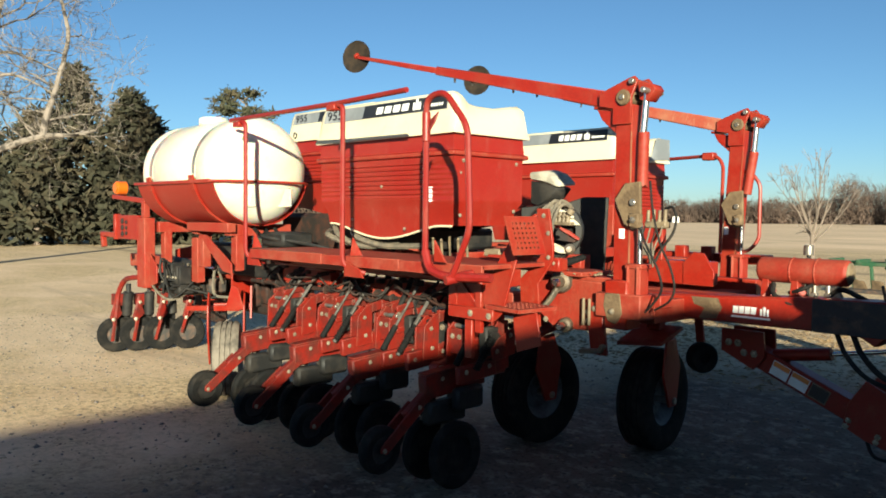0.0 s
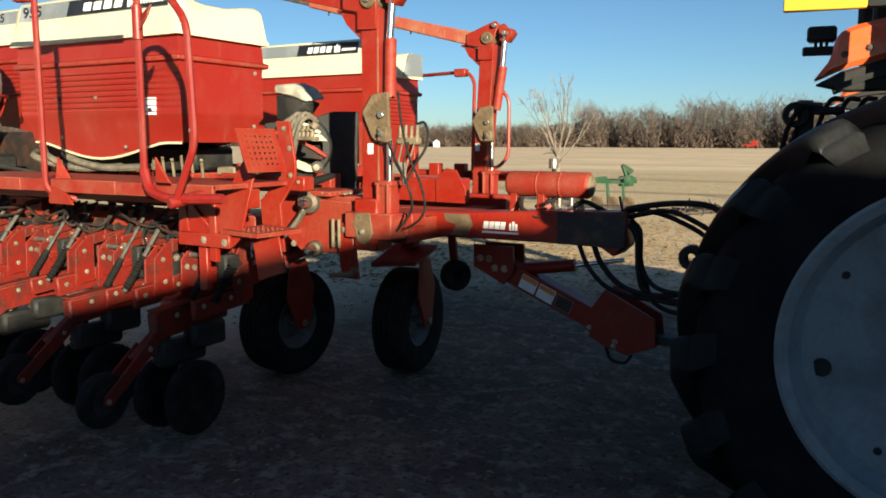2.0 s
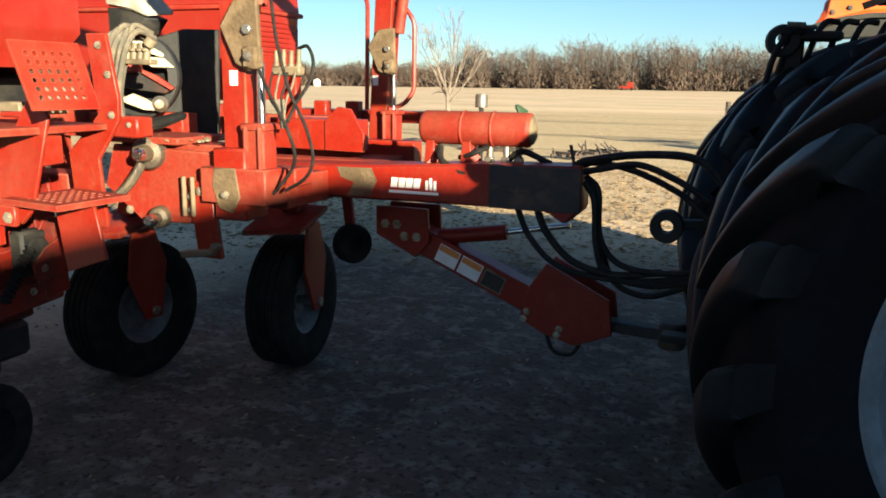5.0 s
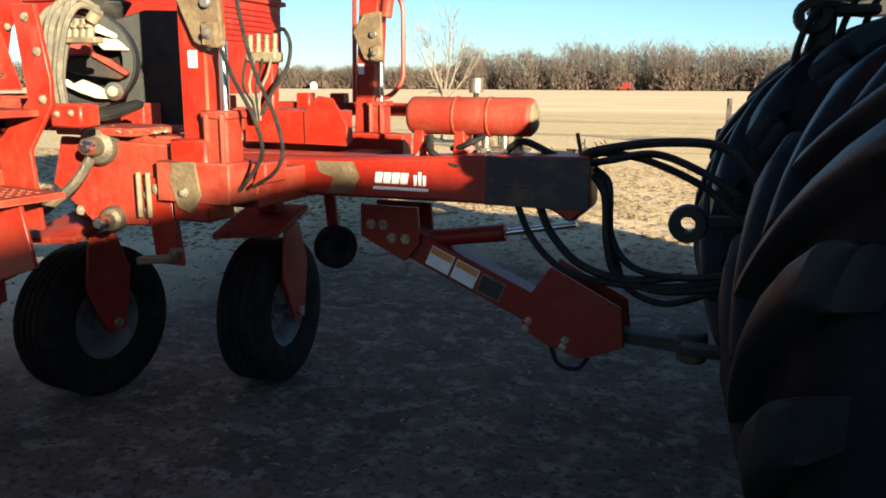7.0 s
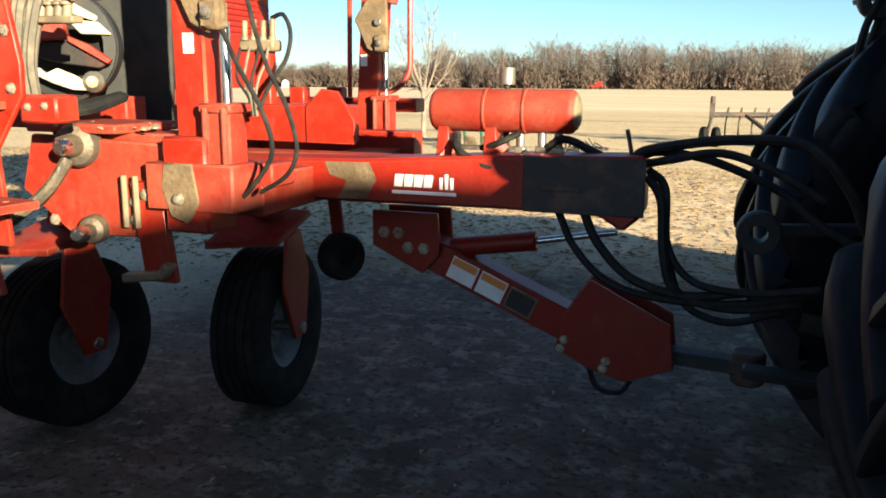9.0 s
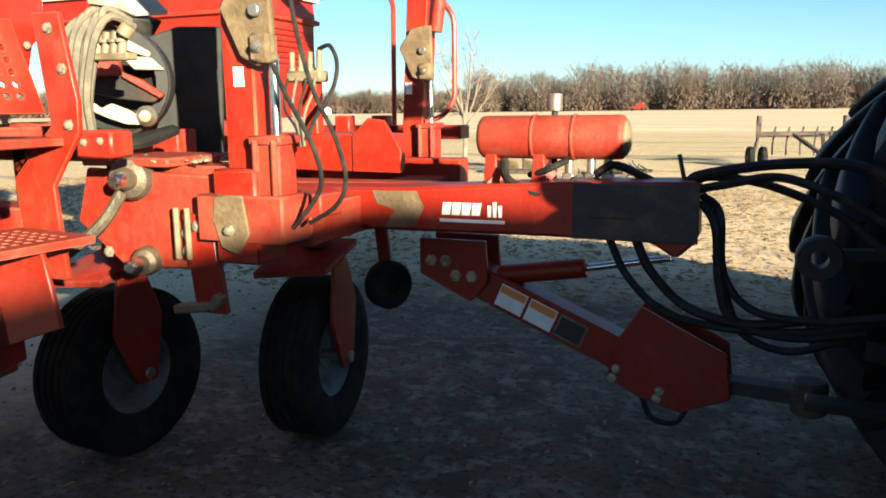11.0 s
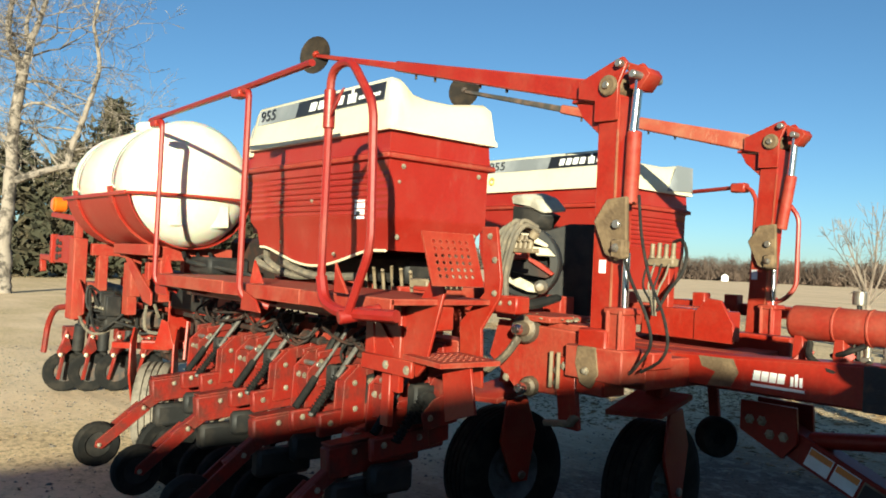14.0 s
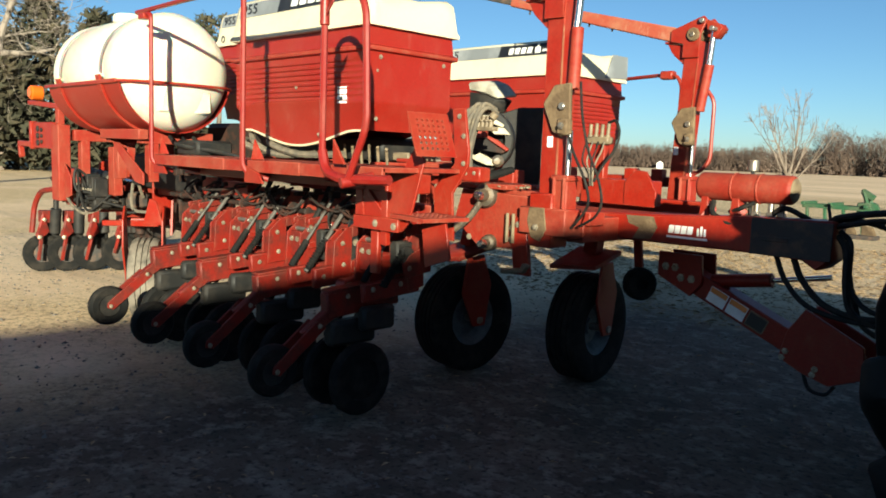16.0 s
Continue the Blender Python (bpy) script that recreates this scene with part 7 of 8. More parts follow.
def build_tractor_body():
    b = B()
    rod(b, (TX, 3.9, TZ), (TX, 5.6, TZ), 0.13, 20)
    box(b, (-0.35, 4.40, 0.62), (1.9, 5.10, 1.30), 0.05)
    body = part("rear_housing", b, BLACK, tractor)
    b = B()
    box(b, (0.9, 4.35, 0.75), (3.6, 5.15, 1.75), 0.12)
    part("hood", b, TRACTOR_ORANGE, tractor)
    for y in (3.9, 5.25):
        b = B()
        lathe(b, [(0.30, 0.0), (0.55, 0.0), (0.62, 0.05), (0.62, 0.30), (0.55, 0.35), (0.30, 0.35)], (2.9, y, 0.62), (0, 1, 0), 32, close=True)
        lathe(b, [(0, 0.1), (0.3, 0.1), (0.32, 0.2), (0.3, 0.26), (0, 0.26)], (2.9, y, 0.62), (0, 1, 0), 24)
        part("front_wheel", b, TYRE, tractor)
    # fenders: curved orange sheet over the tyres
    for y0, y1, fx, fz, big in ((4.35, 4.75, 0.035, 0.0, 1.28), (6.25, 6.60, 0.20, -0.02, 1.1)):
        b = B()
        n = 14
        ring = []
        for q, dz in ((1.06, 0.0), (1.035, 0.0)):
            for yy in (y0, y1):
                ring.append([b.verts.new((TX + q * math.cos(a), yy, TZ + q * math.sin(a))) for a in (math.radians(20 + 94 * i / n) for i in range(n + 1))])
        fs = []
        for i in range(n):
            fs += [b.faces.new((ring[0][i], ring[0][i + 1], ring[1][i + 1], ring[1][i])), b.faces.new((ring[2][i], ring[3][i], ring[3][i + 1], ring[2][i + 1]))]
            fs += [b.faces.new((ring[0][i], ring[2][i], ring[2][i + 1], ring[0][i + 1])), b.faces.new((ring[1][i], ring[1][i + 1], ring[3][i + 1], ring[3][i]))]
        for i in (0, n):
            fs.append(b.faces.new((ring[0][i], ring[1][i], ring[3][i], ring[2][i])))
        bmesh.ops.recalc_face_normals(b, faces=fs)
        f = part("fender", b, BLACK, tractor, "rear fender, black beneath and glossy orange at the lip")
        b = B()
        ym = y0 + 0.02
        plate(b, [(fx - 0.445 + (px + 0.445) * big, ym, fz + 1.90 + (pz - 1.90) * big) for px, pz in ((-0.445, 1.90), (-0.42, 1.935), (-0.385, 1.985), (-0.375, 2.06), (-0.33, 2.09), (-0.20, 2.12), (0.0, 2.14), (0.0, 2.0), (-0.20, 1.985), (-0.35, 1.945))], (0, 0.07, 0), 0.025)
        part("fender_lip", b, TRACTOR_ORANGE, f)
        # black strip along the underside of the lip
        b = B()
        plate(b, [(fx - 0.445 + (px + 0.445) * big, ym + 0.01, fz + 1.90 + (pz - 1.90) * big) for px, pz in ((-0.435, 1.893), (-0.35, 1.94), (-0.20, 1.98), (0.2, 2.0), (0.2, 1.89), (-0.20, 1.872), (-0.33, 1.868))], (0, 0.05, 0), 0.01)
        part("fender_seal", b, BLACK, f)
        b = B()
        bolts(b, [(fx - 0.445 + 0.10 * big, ym - 0.002, fz + 1.90 + 0.095 * big), (fx - 0.445 + 0.175 * big, ym - 0.002, fz + 1.90 + 0.115 * big)], (0, -1, 0), 0.011, 0.008)
        pieces("fender_bolt", b, DARK, f)
    # unseen cab body, added to shade the far fender; it carries the lamps
    b = B()
    box(b, (-0.10, 3.98, 1.95), (0.02, 4.08, 2.75), 0.02)
    box(b, (-0.10, 5.45, 1.95), (0.02, 5.55, 2.75), 0.02)
    box(b, (-0.2, 3.9, 2.72), (1.5, 5.6, 2.86), 0.05)
    box(b, (0.0, 4.15, 1.80), (0.06, 5.40, 2.75), 0.02)
    box(b, (0.0, 4.10, 1.60), (1.5, 5.45, 1.95), 0.05)
    cab = part("cab_frame", b, BLACK, tractor)
    b = B()
    box(b, (0.06, 4.12, 1.95), (1.45, 4.135, 2.72), 0.004)
    part("cab_window", b, BLACK, cab, "dark unseen cab panel that shades the far fender")
    b = B()
    box(b, (-0.533, 3.82, 2.137), (-0.245, 3.86, 2.197), 0.004)
    part("marker_strip", b, YELLOW, cab, "yellow reflective marker strip")
    b = B()
    box(b, (-0.245, 3.82, 2.137), (0.055, 3.86, 2.197), 0.004)
    part("marker_backing", b, BLACK, cab)
    b = B()
    box(b, (-0.528, 3.81, 2.207), (-0.403, 3.89, 2.297), 0.012)
    part("amber_lamp", b, AMBER, cab, "square amber flasher lamp")
    b = B()
    box(b, (-0.538, 3.80, 2.287), (-0.393, 3.90, 2.304), 0.004)
    rod(b, (-0.463, 3.85, 2.19), (-0.463, 3.85, 2.21), 0.015, 8)
    part("lamp_cap", b, BLACK, cab)
    b = B()
    box(b, (-0.425, 5.66, 2.225), (-0.265, 5.76, 2.315), 0.015)
    box(b, (-0.445, 5.68, 2.150), (-0.150, 5.74, 2.200), 0.008)
    for x in (-0.375, -0.345, -0.315):
        rod(b, (x, 5.71, 2.195), (x, 5.71, 2.23), 0.009, 8)
    box(b, (-0.160, 5.66, 2.08), (-0.055, 5.76, 2.46), 0.03)
    part("work_lamp", b, BLACK, cab)
    # hitch: lift arms, links and drawbar
    b = B()
    beam(b, (-0.30, 4.40, 0.62), (-0.72, 4.42, 0.66), 0.04, 0.07)
    part("lower_link", b, BLACK, tractor)
    b = B()
    beam(b, (-0.30, 4.95, 0.62), (-0.72, 5.1, 0.66), 0.04, 0.07)
    part("lower_link", b, BLACK, tractor)
    b = B()
    beam(b, (-0.20, 4.83, 1.06), (-0.88, 4.83, 1.03), 0.04, 0.04)
    lathe(b, [(0.028, 0.0), (0.065, 0.0), (0.07, 0.015), (0.07, 0.055), (0.065, 0.07), (0.028, 0.07)], (-0.935, 4.80, 1.02), (0.11, 1, 0), 20, close=True)
    part("top_link", b, BLACK, tractor)
    b = B()
    beam(b, (-0.2, 4.85, 0.50), (-0.92, 4.98, 0.50), 0.09, 0.035)
    part("drawbar", b, BLACK, tractor)
    b = B()
    for i, y in enumerate((4.28, 4.36, 5.1)):
        beam(b, (-0.38, y, 1.40), (-0.62, y + 0.02, 0.70), 0.028, 0.028)
    pieces("lift_rod", b, DARK, tractor)
    b = B()
    box(b, (-0.50, 4.30, 0.95), (-0.30, 5.10, 1.45), 0.03)
    part("hitch_housing", b, BLACK, tractor)
    # remote valves on a slim stand, their hoses arching down
    vy = 5.56
    b = B()
    box(b, (-0.45, vy + 0.02, 1.55), (-0.36, vy + 0.10, 1.84), 0.015)
    box(b, (-0.47, vy + 0.0, 1.80), (-0.20, vy + 0.12, 1.845), 0.012)
    box(b, (-0.40, vy - 0.30, 1.20), (-0.24, vy + 0.12, 1.56), 0.03)
    v = part("remote_valve", b, BLACK, tractor)
    b = B()
    lathe(b, [(0.035, 0.0), (0.07, 0.0), (0.076, 0.012), (0.076, 0.05), (0.07, 0.06), (0.035, 0.06)], (-0.46, vy - 0.02, 1.80), (0, 1, 0), 18, close=True)
    part("valve_end", b, BLACK, v)
    b = B()
    rod(b, (-0.45, vy - 0.01, 1.872), (-0.37, vy - 0.01, 1.868), 0.015, 10)
    rod(b, (-0.37, vy, 1.862), (-0.32, vy, 1.86), 0.010, 8)
    part("dust_cap", b, HOSE_DUST, v)
    for i, (x, d) in enumerate(((-0.49, 0.0), (-0.44, 0.06), (-0.33, 0.10), (-0.24, 0.14), (-0.15, 0.16), (-0.06, 0.10))):
        b = B()
        lift = 0.05 if i > 1 else 0.0
        tube(b, spline([(x + 0.12, vy + d, 1.84 + lift), (x + 0.05, vy - 0.02 + d, 1.83 + lift), (x - 0.01, vy - 0.03 + d, 1.72), (x - 0.04, vy - 0.02 + d, 1.54), (x - 0.05 + 0.03 * (i % 3), vy + d, 1.36), (x - 0.02, vy + 0.05 + d, 1.14)], 6), 0.015, 7)
        part("remote_hose", b, HOSE, v)


build_tractor_body()

# it stands a little askew to the planter's tongue
pivot = Matrix.Translation((TX, 3.40, 0))
tractor.matrix_basis = pivot @ Matrix.Rotation(0.11, 4, "Z") @ pivot.inverted() @ tractor.matrix_basis


# ---- trees ----
def grow(b, p, d, r, length, depth, rng, bend=0.25, split=(2, 3), shrink=0.72, up=0.12, seg=6, steps=4, spread=0.75, twig=0.0, min_r=0.004):
    """A limb with its side branches, tapering as it goes."""
    pts, q, h = [p], p, d.normalized()
    for i in range(steps):
        h = (h + Vector((rng.uniform(-1, 1), rng.uniform(-1, 1), rng.uniform(-1, 1))) * bend + Vector((0, 0, up))).normalized()
        q = q + h * (length / steps)
        pts.append(q)
    r1 = max(min_r, r * (0.62 if depth else 0.35))
    tube(b, pts, r, seg, r1)
    if depth <= 0:
        return
    n = rng.randint(*split)
    for k in range(n):
        a = rng.uniform(0, 2 * math.pi)
        s = axes((0, 0, 0), h)
        out = (h + (s[1] * math.cos(a) + s[2] * math.sin(a)) * rng.uniform(0.5, 1.0) * spread).normalized()
        grow(b, q, out, r1 * rng.uniform(0.7, 0.95), length * shrink * rng.uniform(0.75, 1.15), depth - 1, rng, bend, split, shrink, up, max(3, seg - 1), max(2, steps - 1), spread, twig, min_r)
    if depth >= 1:
        for k in range(rng.randint(1, 2)):
            i = rng.randint(1, len(pts) - 1)
            a = rng.uniform(0, 2 * math.pi)
            s = axes((0, 0, 0), h)
            out = (h * 0.3 + s[1] * math.cos(a) + s[2] * math.sin(a)).normalized()
            grow(b, pts[i], out, max(min_r, r1 * 0.45), length * shrink * 0.7, depth - 2 if depth > 1 else 0, rng, bend, split, shrink, up, 3, 3, spread, twig, min_r)


def build_big_tree():
    """A forked, mottled stem with thin wandering limbs and a second stem off its low limb."""
    rng = random.Random(11)
    base = Vector((-27.6, 6.70, 0))
    t = thing("bare_tree", base, "tall leafless sycamore with pale peeling bark", "tree")

    def line(b, pts, r0, r1, seg):
        q = spline([base + Vector(p) for p in pts], 6)
        # bark swells and wanders a little
        q = [p + Vector((rng.uniform(-1, 1), rng.uniform(-1, 1), 0)) * 0.12 * r0 for p in q]
        tube(b, q, r0, seg, r1)
        return q

    b = B()
    line(b, ((0, 0, -0.1), (0.0, -0.03, 0.5), (0.02, -0.06, 2.0), (0.0, 0.0, 3.9), (0, 0.02, 5.3), (0, 0.17, 6.8)), 0.225, 0.155, 12)
    part("trunk", b, BARK_PALE, t, "pale mottled trunk")
    forks = [(((0, 0.17, 6.7), (0, 0.0, 7.2), (0.1, -0.32, 8.0), (0.2, -0.25, 9.2), (0.1, -0.5, 11.0)), 0.135, 0.05),
             (((0, 0.17, 6.7), (0.05, 0.30, 7.4), (0.0, 0.40, 8.0), (0.1, 0.72, 9.2), (0.3, 1.0, 11.0)), 0.14, 0.05),
             (((0.0, 0.34, 7.7), (-0.1, 0.22, 8.3), (-0.2, 0.38, 9.2), (-0.2, 0.2, 10.6)), 0.085, 0.03),
             (((0, -0.03, 3.4), (0.3, 0.7, 3.75), (0.6, 1.5, 4.05), (0.9, 2.2, 4.1), (1.1, 2.9, 4.3)), 0.13, 0.04),
             (((0.6, 1.45, 4.02), (0.62, 1.5, 4.5), (0.7, 1.8, 5.55), (0.75, 2.18, 7.25), (0.8, 1.95, 8.65), (0.8, 2.3, 10.2)), 0.115, 0.035),
             (((0, 0.05, 5.6), (0.2, 0.5, 5.9), (0.5, 1.1, 5.75), (0.7, 1.9, 5.3)), 0.06, 0.018),
             (((0, 0.15, 6.5), (0.2, 0.7, 6.6), (0.4, 1.3, 6.4), (0.5, 2.1, 6.1)), 0.055, 0.016),
             (((0, -0.05, 4.6), (-0.2, -0.6, 5.1), (-0.1, -1.3, 5.4)), 0.07, 0.02)]
    for pts, r0, r1 in forks:
        b = B()
        q = line(b, pts, r0, r1, 8)
        for i in range(4, len(q), 2):
            f = i / len(q)
            twigs = 4 if i % 4 == 0 else 3
            a = rng.uniform(0, 2 * math.pi)
            d = Vector((0.7 * math.cos(a), 1.1 * math.sin(a), rng.uniform(-0.15, 0.75)))
            grow(b, q[i], d.normalized(), max(0.014, (r0 + (r1 - r0) * f) * 0.36), rng.uniform(0.8, 1.6), twigs, rng, bend=0.34, split=(2, 3), shrink=0.70, up=0.02, seg=5, steps=4, spread=0.9, min_r=0.006)
        part("limb", b, BARK_PALE, t)
    return t


build_big_tree()


def build_small_tree():
    rng = random.Random(5)
    base = Vector((-9.0, 22.7, 0))
    t = thing("bare_tree", base, "small leafless tree with spreading branches", "tree")
    b = B()
    tube(b, spline([base, base + Vector((0.02, 0, 0.6)), base + Vector((0, 0, 1.25))], 4), 0.075, 8, 0.06)
    part("trunk", b, BARK, t)
    b = B()
    for k in range(8):
        a = 2 * math.pi * k / 8 + rng.uniform(-0.2, 0.2)
        steep = (1.1, 1.7, 2.8)[k % 3]
        grow(b, base + Vector((0, 0, 0.95 + 0.05 * k)), Vector((math.cos(a), math.sin(a), steep)), 0.032, 0.85, 3, rng, bend=0.12, split=(2, 3), shrink=0.72, up=0.10, seg=5, steps=3, spread=0.42, min_r=0.006)
    part("crown", b, BARK, t)


build_small_tree()


def needles(b, c, size, n, rng, flat=0.5):
    """A clump of needle sprays: small crossed slivers round a point."""
    for k in range(n):
        d = Vector((rng.gauss(0, 1), rng.gauss(0, 1), rng.gauss(0, flat))).normalized()
        p = Vector(c) + d * size * rng.uniform(0.2, 1.0)
        t = Vector((rng.uniform(-1, 1), rng.uniform(-1, 1), rng.uniform(-0.4, 0.8))).normalized()
        s = d.cross(t)
        if s.length < 0.05:
            continue
        s = s.normalized() * size * rng.uniform(0.10, 0.22)
        L = (d * 0.7 + t).normalized() * size * rng.uniform(0.35, 0.7)
        vs = [b.verts.new(p - s), b.verts.new(p + s), b.verts.new(p + L + s * 0.3), b.verts.new(p + L * 1.1 - s * 0.2)]
        b.faces.new(vs)


def build_cedar(at, h, r, seed, label):
    rng = random.Random(seed)
    base = Vector(at)
    t = thing("cedar_tree", base, label, "tree", "evergreens behind the yard")
    b = B()
    tube(b, spline([base, base + Vector((0.05, 0, h * 0.5)), base + Vector((0, 0, h * 0.96))], 4), 0.16, 7, 0.03)
    part("trunk", b, BARK, t)
    b = B()
    m = 150
    for i in range(m):
        f = (i + rng.random()) / m
        z = 0.25 + f * (h - 0.3)
        rr = r * (1 - f) ** 0.75 * rng.uniform(0.45, 1.12) + 0.12
        a = rng.uniform(0, 2 * math.pi)
        needles(b, base + Vector((rr * math.cos(a), rr * math.sin(a), z + 0.25 * rng.random())), 0.55 + 0.35 * (1 - f), 26, rng, 0.7)
    part("crown", b, CEDAR, t, smooth=0)


build_cedar((-41.5, 12.2, 0), 6.2, 2.2, 1, "dark broad cedar at the yard's edge")
build_cedar((-42.5, 14.4, 0), 8.8, 2.5, 2, "tall dark cedar at the yard's edge")
build_cedar((-41.0, 16.6, 0), 7.6, 2.4, 3, "dark broad cedar at the yard's edge")
build_cedar((-43.0, 18.6, 0), 6.6, 2.3, 4, "dark broad cedar at the yard's edge")
build_cedar((-46.0, 10.6, 0), 6.8, 2.6, 6, "dark broad cedar at the yard's edge")
build_cedar((-40.2, 19.8, 0), 5.2, 2.2, 8, "dark broad cedar at the yard's edge")


def build_pine():
    rng = random.Random(21)
    base = Vector((-52.3, 29.4, 0))
    t = thing("pine_tree", base, "pine with a flat open crown above the planter", "tree")
    b = B()
    tube(b, spline([base, base + Vector((0.1, 0, 5)), base + Vector((0, 0.2, 9.6))], 4), 0.24, 8, 0.06)
    part("trunk", b, BARK, t)
    b = B()
    c = B()
    for i in range(16):
        z = 5.5 + 4.4 * i / 15
        a = rng.uniform(0, 2 * math.pi)
        L = rng.uniform(1.4, 3.4) * (1.0 if i < 12 else 0.6)
        p = base + Vector((0, 0.1, z))
        q = p + Vector((math.cos(a) * L, math.sin(a) * L, rng.uniform(-0.1, 0.7)))
        tube(c, spline([p, p.lerp(q, 0.5) + Vector((0, 0, 0.15)), q], 3), 0.06, 5, 0.02)
        for k in range(9):
            f = rng.uniform(0.35, 1.05)
            needles(b, p.lerp(q, f) + Vector((rng.uniform(-0.4, 0.4), rng.uniform(-0.4, 0.4), rng.uniform(0, 0.35))), 0.5, 22, rng, 0.45)
    part("bough", c, BARK, t)
    part("crown", b, PINE, t, smooth=0)


build_pine()


def build_tree_line():
    """Bare winter woods along the far edge of the field, as trunks, forks and brush."""
    rng = random.Random(3)
    verts, faces, brush_v, brush_f = [], [], [], []

    def stick(p, q, r0, r1):
        d = (q - p).normalized()
        s = Vector((d.y, -d.x, 0))
        s = s.normalized() if s.length > 0.01 else Vector((1, 0, 0))
        u = s.cross(d)
        k = len(verts)
        for c, r in ((p, r0), (q, r1)):
            for a in (0, 2.094, 4.189):
                verts.append(c + (s * math.cos(a) + u * math.sin(a)) * r)
        faces.extend([(k, k + 1, k + 4, k + 3), (k + 1, k + 2, k + 5, k + 4), (k + 2, k, k + 3, k + 5)])

    for i in range(430):
        f = (i + rng.uniform(-0.9, 0.9)) / 429
        ang = radians(70 + 108 * f)
        dist = 246 + rng.uniform(0, 34)
        base = Vector((-1 + dist * math.cos(ang), 2 + dist * math.sin(ang), 0))
        deg = math.degrees(ang)
        tall = 13.6 if deg < 103 else (12.2 if deg < 110 else 6.8)
        wave = noise.noise(Vector((deg * 0.55, 0.3, 0.0))) * 0.30 + noise.noise(Vector((deg * 1.7, 4.1, 0.0))) * 0.20
        tall = max(3.0, tall * (0.90 + 0.55 * wave) * rng.uniform(0.86, 1.10))
        top = base + Vector((rng.uniform(-0.8, 0.8), rng.uniform(-0.8, 0.8), tall))
        stick(base, base.lerp(top, 0.5), 0.17, 0.11)
        stick(base.lerp(top, 0.5), top, 0.12, 0.03)
        for k in range(22):
            g = rng.uniform(0.2, 0.97)
            p = base.lerp(top, g)
            a = rng.uniform(0, 2 * math.pi)
            L = tall * rng.uniform(0.16, 0.42) * (1.2 - g * 0.75)
            q = p + Vector((math.cos(a) * L, math.sin(a) * L, L * rng.uniform(0.8, 1.9)))
            stick(p, q, 0.055, 0.025)
            for m in range(4):
                w = p.lerp(q, rng.uniform(0.3, 1.0))
                e = w + Vector((rng.uniform(-1, 1), rng.uniform(-1, 1), rng.uniform(0.1, 1.1))) * L * 0.5
                stick(w, e, 0.032, 0.016)
        for k in range(520):
            h = tall * 0.97 * rng.random() ** 1.1
            c = base + Vector((rng.uniform(-3.6, 3.6), rng.uniform(-4, 2.5), h))
            j = len(brush_v)
            d = Vector((rng.uniform(-0.9, 0.9), rng.uniform(-0.9, 0.9), rng.uniform(0.3, 1.5))).normalized() * rng.uniform(0.5, 1.7)
            w = 0.06 + 0.34 * (1 - h / tall) ** 2
            s = Vector((rng.uniform(-1, 1), rng.uniform(-1, 1), 0.2)).normalized() * rng.uniform(0.4, 1.0) * w
            brush_v.extend([c - s, c + s, c + d + s * 0.4, c + d * 1.15])
            brush_f.append((j, j + 1, j + 2, j + 3))
    t = thing("woods", (-100, 230, 0), "bare brown winter woods along the far field edge", "woods", kind="stuff")
    for name, v, f, m in (("bare_trunks", verts, faces, TWIG), ("undergrowth", brush_v, brush_f, BRUSH)):
        me = bpy.data.meshes.new(name)
        me.from_pydata([tuple(p) for p in v], [], f)
        me.materials.append(m)
        tagged(part(name, me, m, t), kind="stuff")


build_tree_line()


# ---- far implements ----
def build_plough():
    o = Vector((-6.40, 19.9, 0))
    t = thing("plough", o, "green mounted plough parked on the grass", "plough")
    b = B()
    for dy in (-0.25, 0.25):
        beam(b, o + Vector((-0.95, dy, 0.66)), o + Vector((0.55, dy, 0.66)), 0.09, 0.09)
    for dx in (-0.9, -0.3, 0.45):
        beam(b, o + Vector((dx, -0.4, 0.72)), o + Vector((dx, 0.4, 0.72)), 0.08, 0.08)
    part("frame", b, GREEN, t)
    b = B()
    for dx in (-0.85, -0.45, -0.05, 0.35):
        beam(b, o + Vector((dx, -0.25, 0.66)), o + Vector((dx + 0.05, -0.25, 0.1)), 0.06, 0.08)
    pieces("shank", b, GREEN, t)
    b = B()
    beam(b, o + Vector((0.45, -0.2, 0.7)), o + Vector((0.25, 0, 1.08)), 0.07, 0.07)
    beam(b, o + Vector((0.45, 0.2, 0.7)), o + Vector((0.25, 0, 1.08)), 0.07, 0.07)
    beam(b, o + Vector((0.25, 0, 1.05)), o + Vector((0.5, 0, 0.90)), 0.12, 0.12)
    box(b, o + Vector((0.22, -0.22, 0.55)), o + Vector((0.50, 0.22, 0.80)), 0.02)
    part("mast", b, GREEN, t)
    b = B()
    for dx in (-0.8, -0.4, 0.0, 0.4):
        plate(b, [o + Vector((dx, -0.30, 0.02)), o + Vector((dx + 0.35, -0.36, 0.02)), o + Vector((dx + 0.25, -0.36, 0.26)), o + Vector((dx - 0.02, -0.30, 0.30))], (0, 0.03, 0.01))
    pieces("share", b, DIRT_STEEL, t)
    b = B()
    box(b, o + Vector((-0.9, -0.6, 0.0)), o + Vector((0.75, -0.2, 0.09)))
    part("skid", b, DARK, t)


build_plough()


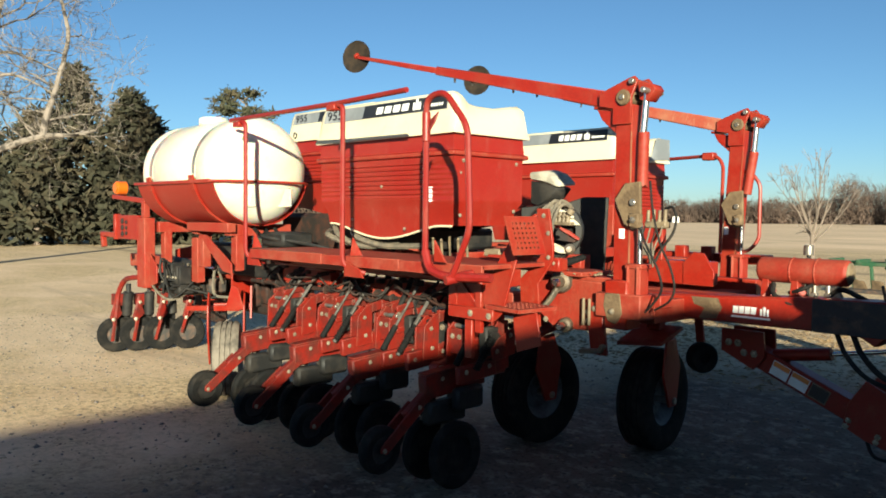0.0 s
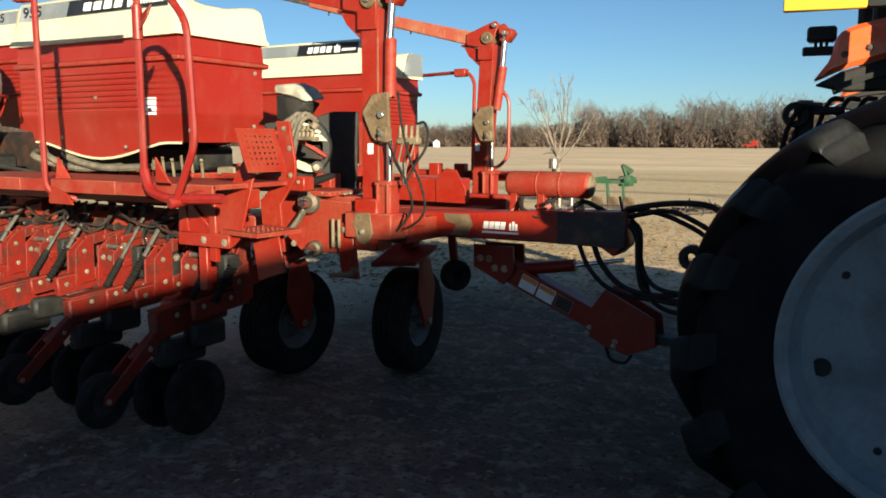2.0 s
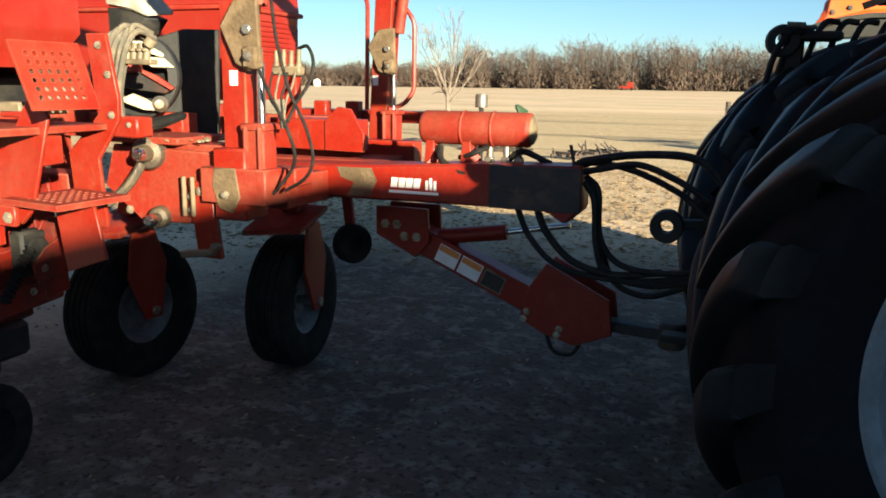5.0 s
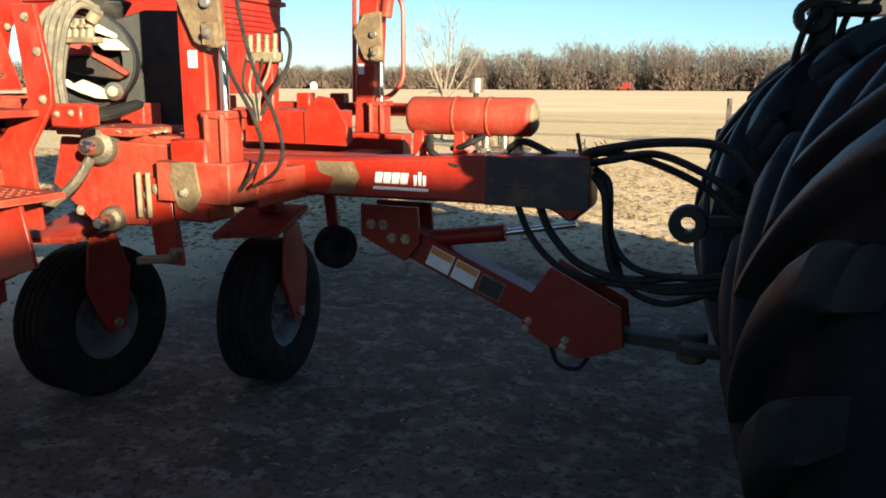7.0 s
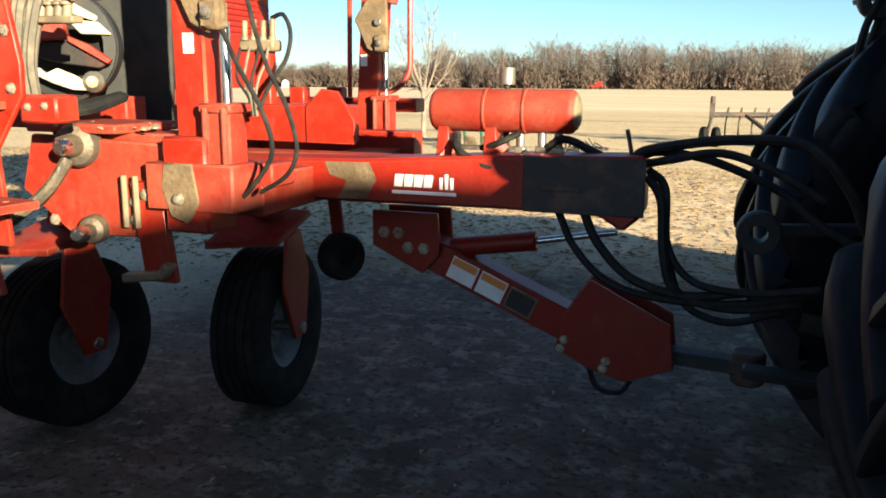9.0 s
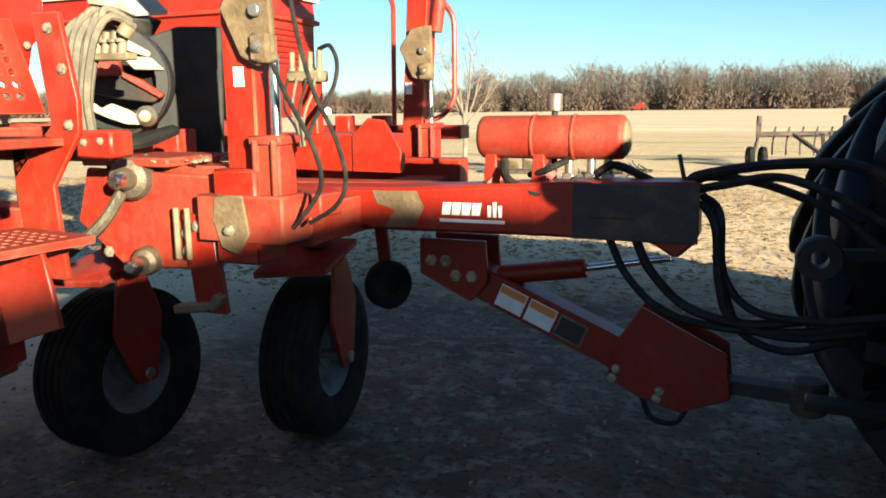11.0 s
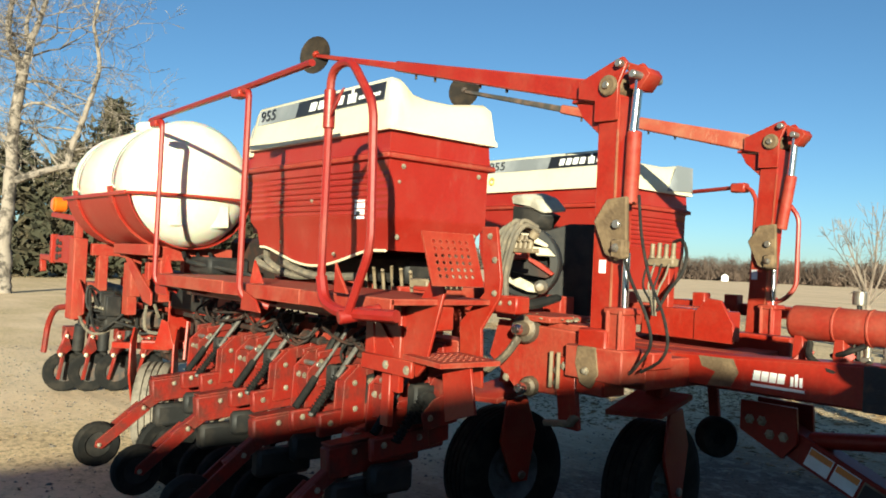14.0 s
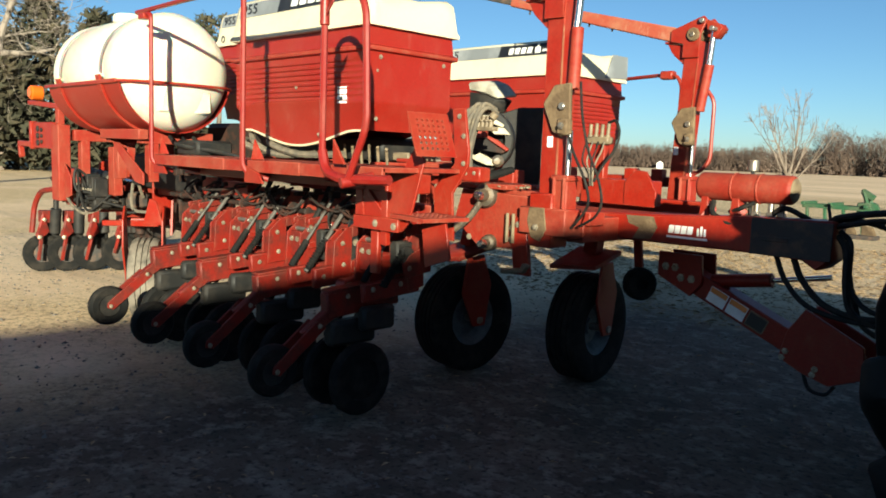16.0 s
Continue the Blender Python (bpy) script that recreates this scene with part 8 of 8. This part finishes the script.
def build_harrow():
    rng = random.Random(9)
    o = Vector((-4.2, 18.9, 0))
    t = thing("harrow", o, "low rusty drag harrow lying on the grass", "harrow")
    b = B()
    d = Vector((0.5, 0.86, 0))
    s = Vector((0.86, -0.5, 0))
    for k in (-0.3, 0.0, 0.3):
        beam(b, o + s * k - d * 0.85 + Vector((0, 0, 0.07)), o + s * k + d * 0.85 + Vector((0, 0, 0.10)), 0.05, 0.05)
    for k in (-0.7, -0.2, 0.35, 0.75):
        beam(b, o + d * k - s * 0.4 + Vector((0, 0, 0.13)), o + d * k + s * 0.4 + Vector((0, 0, 0.13)), 0.05, 0.05)
    part("frame", b, DARK, t)
    for k in range(12):
        b = B()
        p = o + d * rng.uniform(-0.85, 0.85) + s * rng.choice((-0.3, 0, 0.3))
        tube(b, spline([p + Vector((0, 0, 0.0)), p + Vector((0.05, 0, 0.14)), p + Vector((rng.uniform(-0.1, 0.1), rng.uniform(-0.1, 0.1), rng.uniform(0.2, 0.36)))], 4), 0.018, 5)
        part("tine", b, DARK, t)


build_harrow()


def build_cultivator():
    o = Vector((-0.55, 22.3, 0))
    t = thing("cultivator", o, "dark folding cultivator frame on small wheels", "cultivator")
    b = B()
    beam(b, o + Vector((-0.95, -0.05, 0.80)), o + Vector((0.95, 0.1, 0.82)), 0.09, 0.09)
    beam(b, o + Vector((-0.95, 0.6, 0.74)), o + Vector((0.95, 0.7, 0.76)), 0.08, 0.08)
    part("frame", b, DARK, t)
    for dx in (-0.92, 0.9):
        b = B()
        box(b, o + Vector((dx - 0.06, -0.12, 0.72)), o + Vector((dx + 0.06, 0.05, 1.06)))
        rod(b, o + Vector((dx, -0.03, 1.04)), o + Vector((dx, -0.03, 1.22)), 0.06, 10)
        part("fold_post", b, DARK, t)
        b = B()
        beam(b, o + Vector((dx, 0, 0.76)), o + Vector((dx - 0.1, 0.1, 0.25)), 0.06, 0.06)
        part("wheel_leg", b, DARK, t)
    for dx in (-1.16, -0.88, 0.80):
        b = B()
        c = o + Vector((dx, 0.1, 0.25))
        lathe(b, [(0.12, 0), (0.22, 0.01), (0.25, 0.04), (0.25, 0.12), (0.22, 0.15), (0.12, 0.16)], c, (1, 0.25, 0), 22, close=True)
        w = part("wheel", b, RUBBER, t)
        b = B()
        lathe(b, [(0, 0.04), (0.12, 0.03), (0.125, 0.08), (0.12, 0.13), (0, 0.12)], c, (1, 0.25, 0), 16)
        part("rim", b, RIM_GREY, w)
    b = B()
    beam(b, o + Vector((-0.15, 0.0, 0.78)), o + Vector((0.45, -0.9, 0.35)), 0.08, 0.08)
    beam(b, o + Vector((0.45, 0.0, 0.78)), o + Vector((0.45, -0.9, 0.35)), 0.08, 0.08)
    beam(b, o + Vector((0.45, -0.88, 0.36)), o + Vector((0.48, -0.95, 0.0)), 0.07, 0.07)
    part("drawbar", b, DARK, t)
    for k in range(5):
        b = B()
        x = -0.6 + k * 0.3
        tube(b, spline([o + Vector((x, 0.0, 0.8)), o + Vector((x + 0.05, 0.15, 0.95)), o + Vector((x, 0.28, 0.6)), o + Vector((x, 0.2, 0.3))], 5), 0.02, 6)
        part("tine", b, DARK, t)


build_cultivator()


def build_far_machine():
    o = Vector((-35.6, 232.0, 0))
    t = thing("field_implement", o, "small red implement far off at the wood's edge", "implement")
    b = B()
    box(b, o + Vector((-2.2, -0.6, 0.5)), o + Vector((1.8, 0.6, 1.2)), 0.05)
    part("frame", b, RED, t)
    b = B()
    box(b, o + Vector((0.0, -0.5, 1.2)), o + Vector((1.5, 0.5, 2.3)), 0.05)
    part("bin", b, RED, t)
    for dx in (-1.5, 1.2):
        b = B()
        rod(b, o + Vector((dx, -0.7, 0.45)), o + Vector((dx, -0.5, 0.45)), 0.45, 14)
        part("wheel", b, RUBBER, t)


build_far_machine()


def build_far_house():
    o = Vector((-121.8, 209.1, 0))
    t = thing("house", o, "tiny white house far off among bare trees", "house")
    b = B()
    plate(b, [o + Vector((-0.8, -0.4, 0)), o + Vector((0.8, 0.4, 0)), o + Vector((0.8, 0.4, 1.5)), o + Vector((0, 0, 2.1)), o + Vector((-0.8, -0.4, 1.5))], (-1.0, 2.0, 0))
    part("wall", b, WALL_WHITE, t)
    b = B()
    for sgn in (-1, 1):
        plate(b, [o + Vector((sgn * 0.88, sgn * 0.44, 1.46)), o + Vector((0, 0, 2.17)), o + Vector((-1.05, 2.1, 2.17)), o + Vector((sgn * 0.88 - 1.05, sgn * 0.44 + 2.1, 1.46))], (0, 0, 0.08), 0)
    part("roof", b, BARK, t)


build_far_house()


# ---- ground litter: stones, clods and dead leaves on the near yard ----
def build_litter():
    rng = random.Random(17)
    v, f = [], []
    for i in range(11000):
        x, y = rng.uniform(-14, 2.5), rng.uniform(0.9, 13)
        s = rng.uniform(0.005, 0.017) * (1.7 if rng.random() < 0.06 else 1)
        k = len(v)
        for d in ((1, 0, 0), (0, 1, 0), (-1, 0, 0), (0, -1, 0), (0, 0, 0.8)):
            v.append((x + d[0] * s * rng.uniform(0.6, 1.3), y + d[1] * s * rng.uniform(0.6, 1.3), d[2] * s * rng.uniform(0.6, 1.2) - 0.001))
        f += [(k, k + 1, k + 4), (k + 1, k + 2, k + 4), (k + 2, k + 3, k + 4), (k + 3, k, k + 4)]
    me = bpy.data.meshes.new("gravel")
    me.from_pydata(v, [], f)
    me.materials.append(STONE)
    tagged(part("gravel", me, STONE, None), "loose pale gravel and clods on the yard", "gravel", kind="stuff")
    v, f = [], []
    for i in range(30000):
        x = rng.uniform(-16, 4)
        y = rng.uniform(1.0, 14) if i % 5 == 0 else rng.uniform(7.6, 17)
        s = rng.uniform(0.02, 0.055) if i % 5 else rng.uniform(0.01, 0.03)
        a = rng.uniform(0, 6.28)
        c, w = math.cos(a) * s, math.sin(a) * s
        z = rng.uniform(0.004, 0.02)
        k = len(v)
        v += [(x - c, y - w, z), (x + w * 0.35, y - c * 0.35, z + s * 0.25), (x + c, y + w, z + 0.004), (x - w * 0.35, y + c * 0.35, z + s * 0.3)]
        f.append((k, k + 1, k + 2, k + 3))
    me = bpy.data.meshes.new("dead_leaves")
    me.from_pydata(v, [], f)
    me.materials.append(LEAF)
    tagged(part("dead_leaves", me, LEAF, None), "scattered dead leaves and straw on the grass", "leaves", kind="stuff")


build_litter()
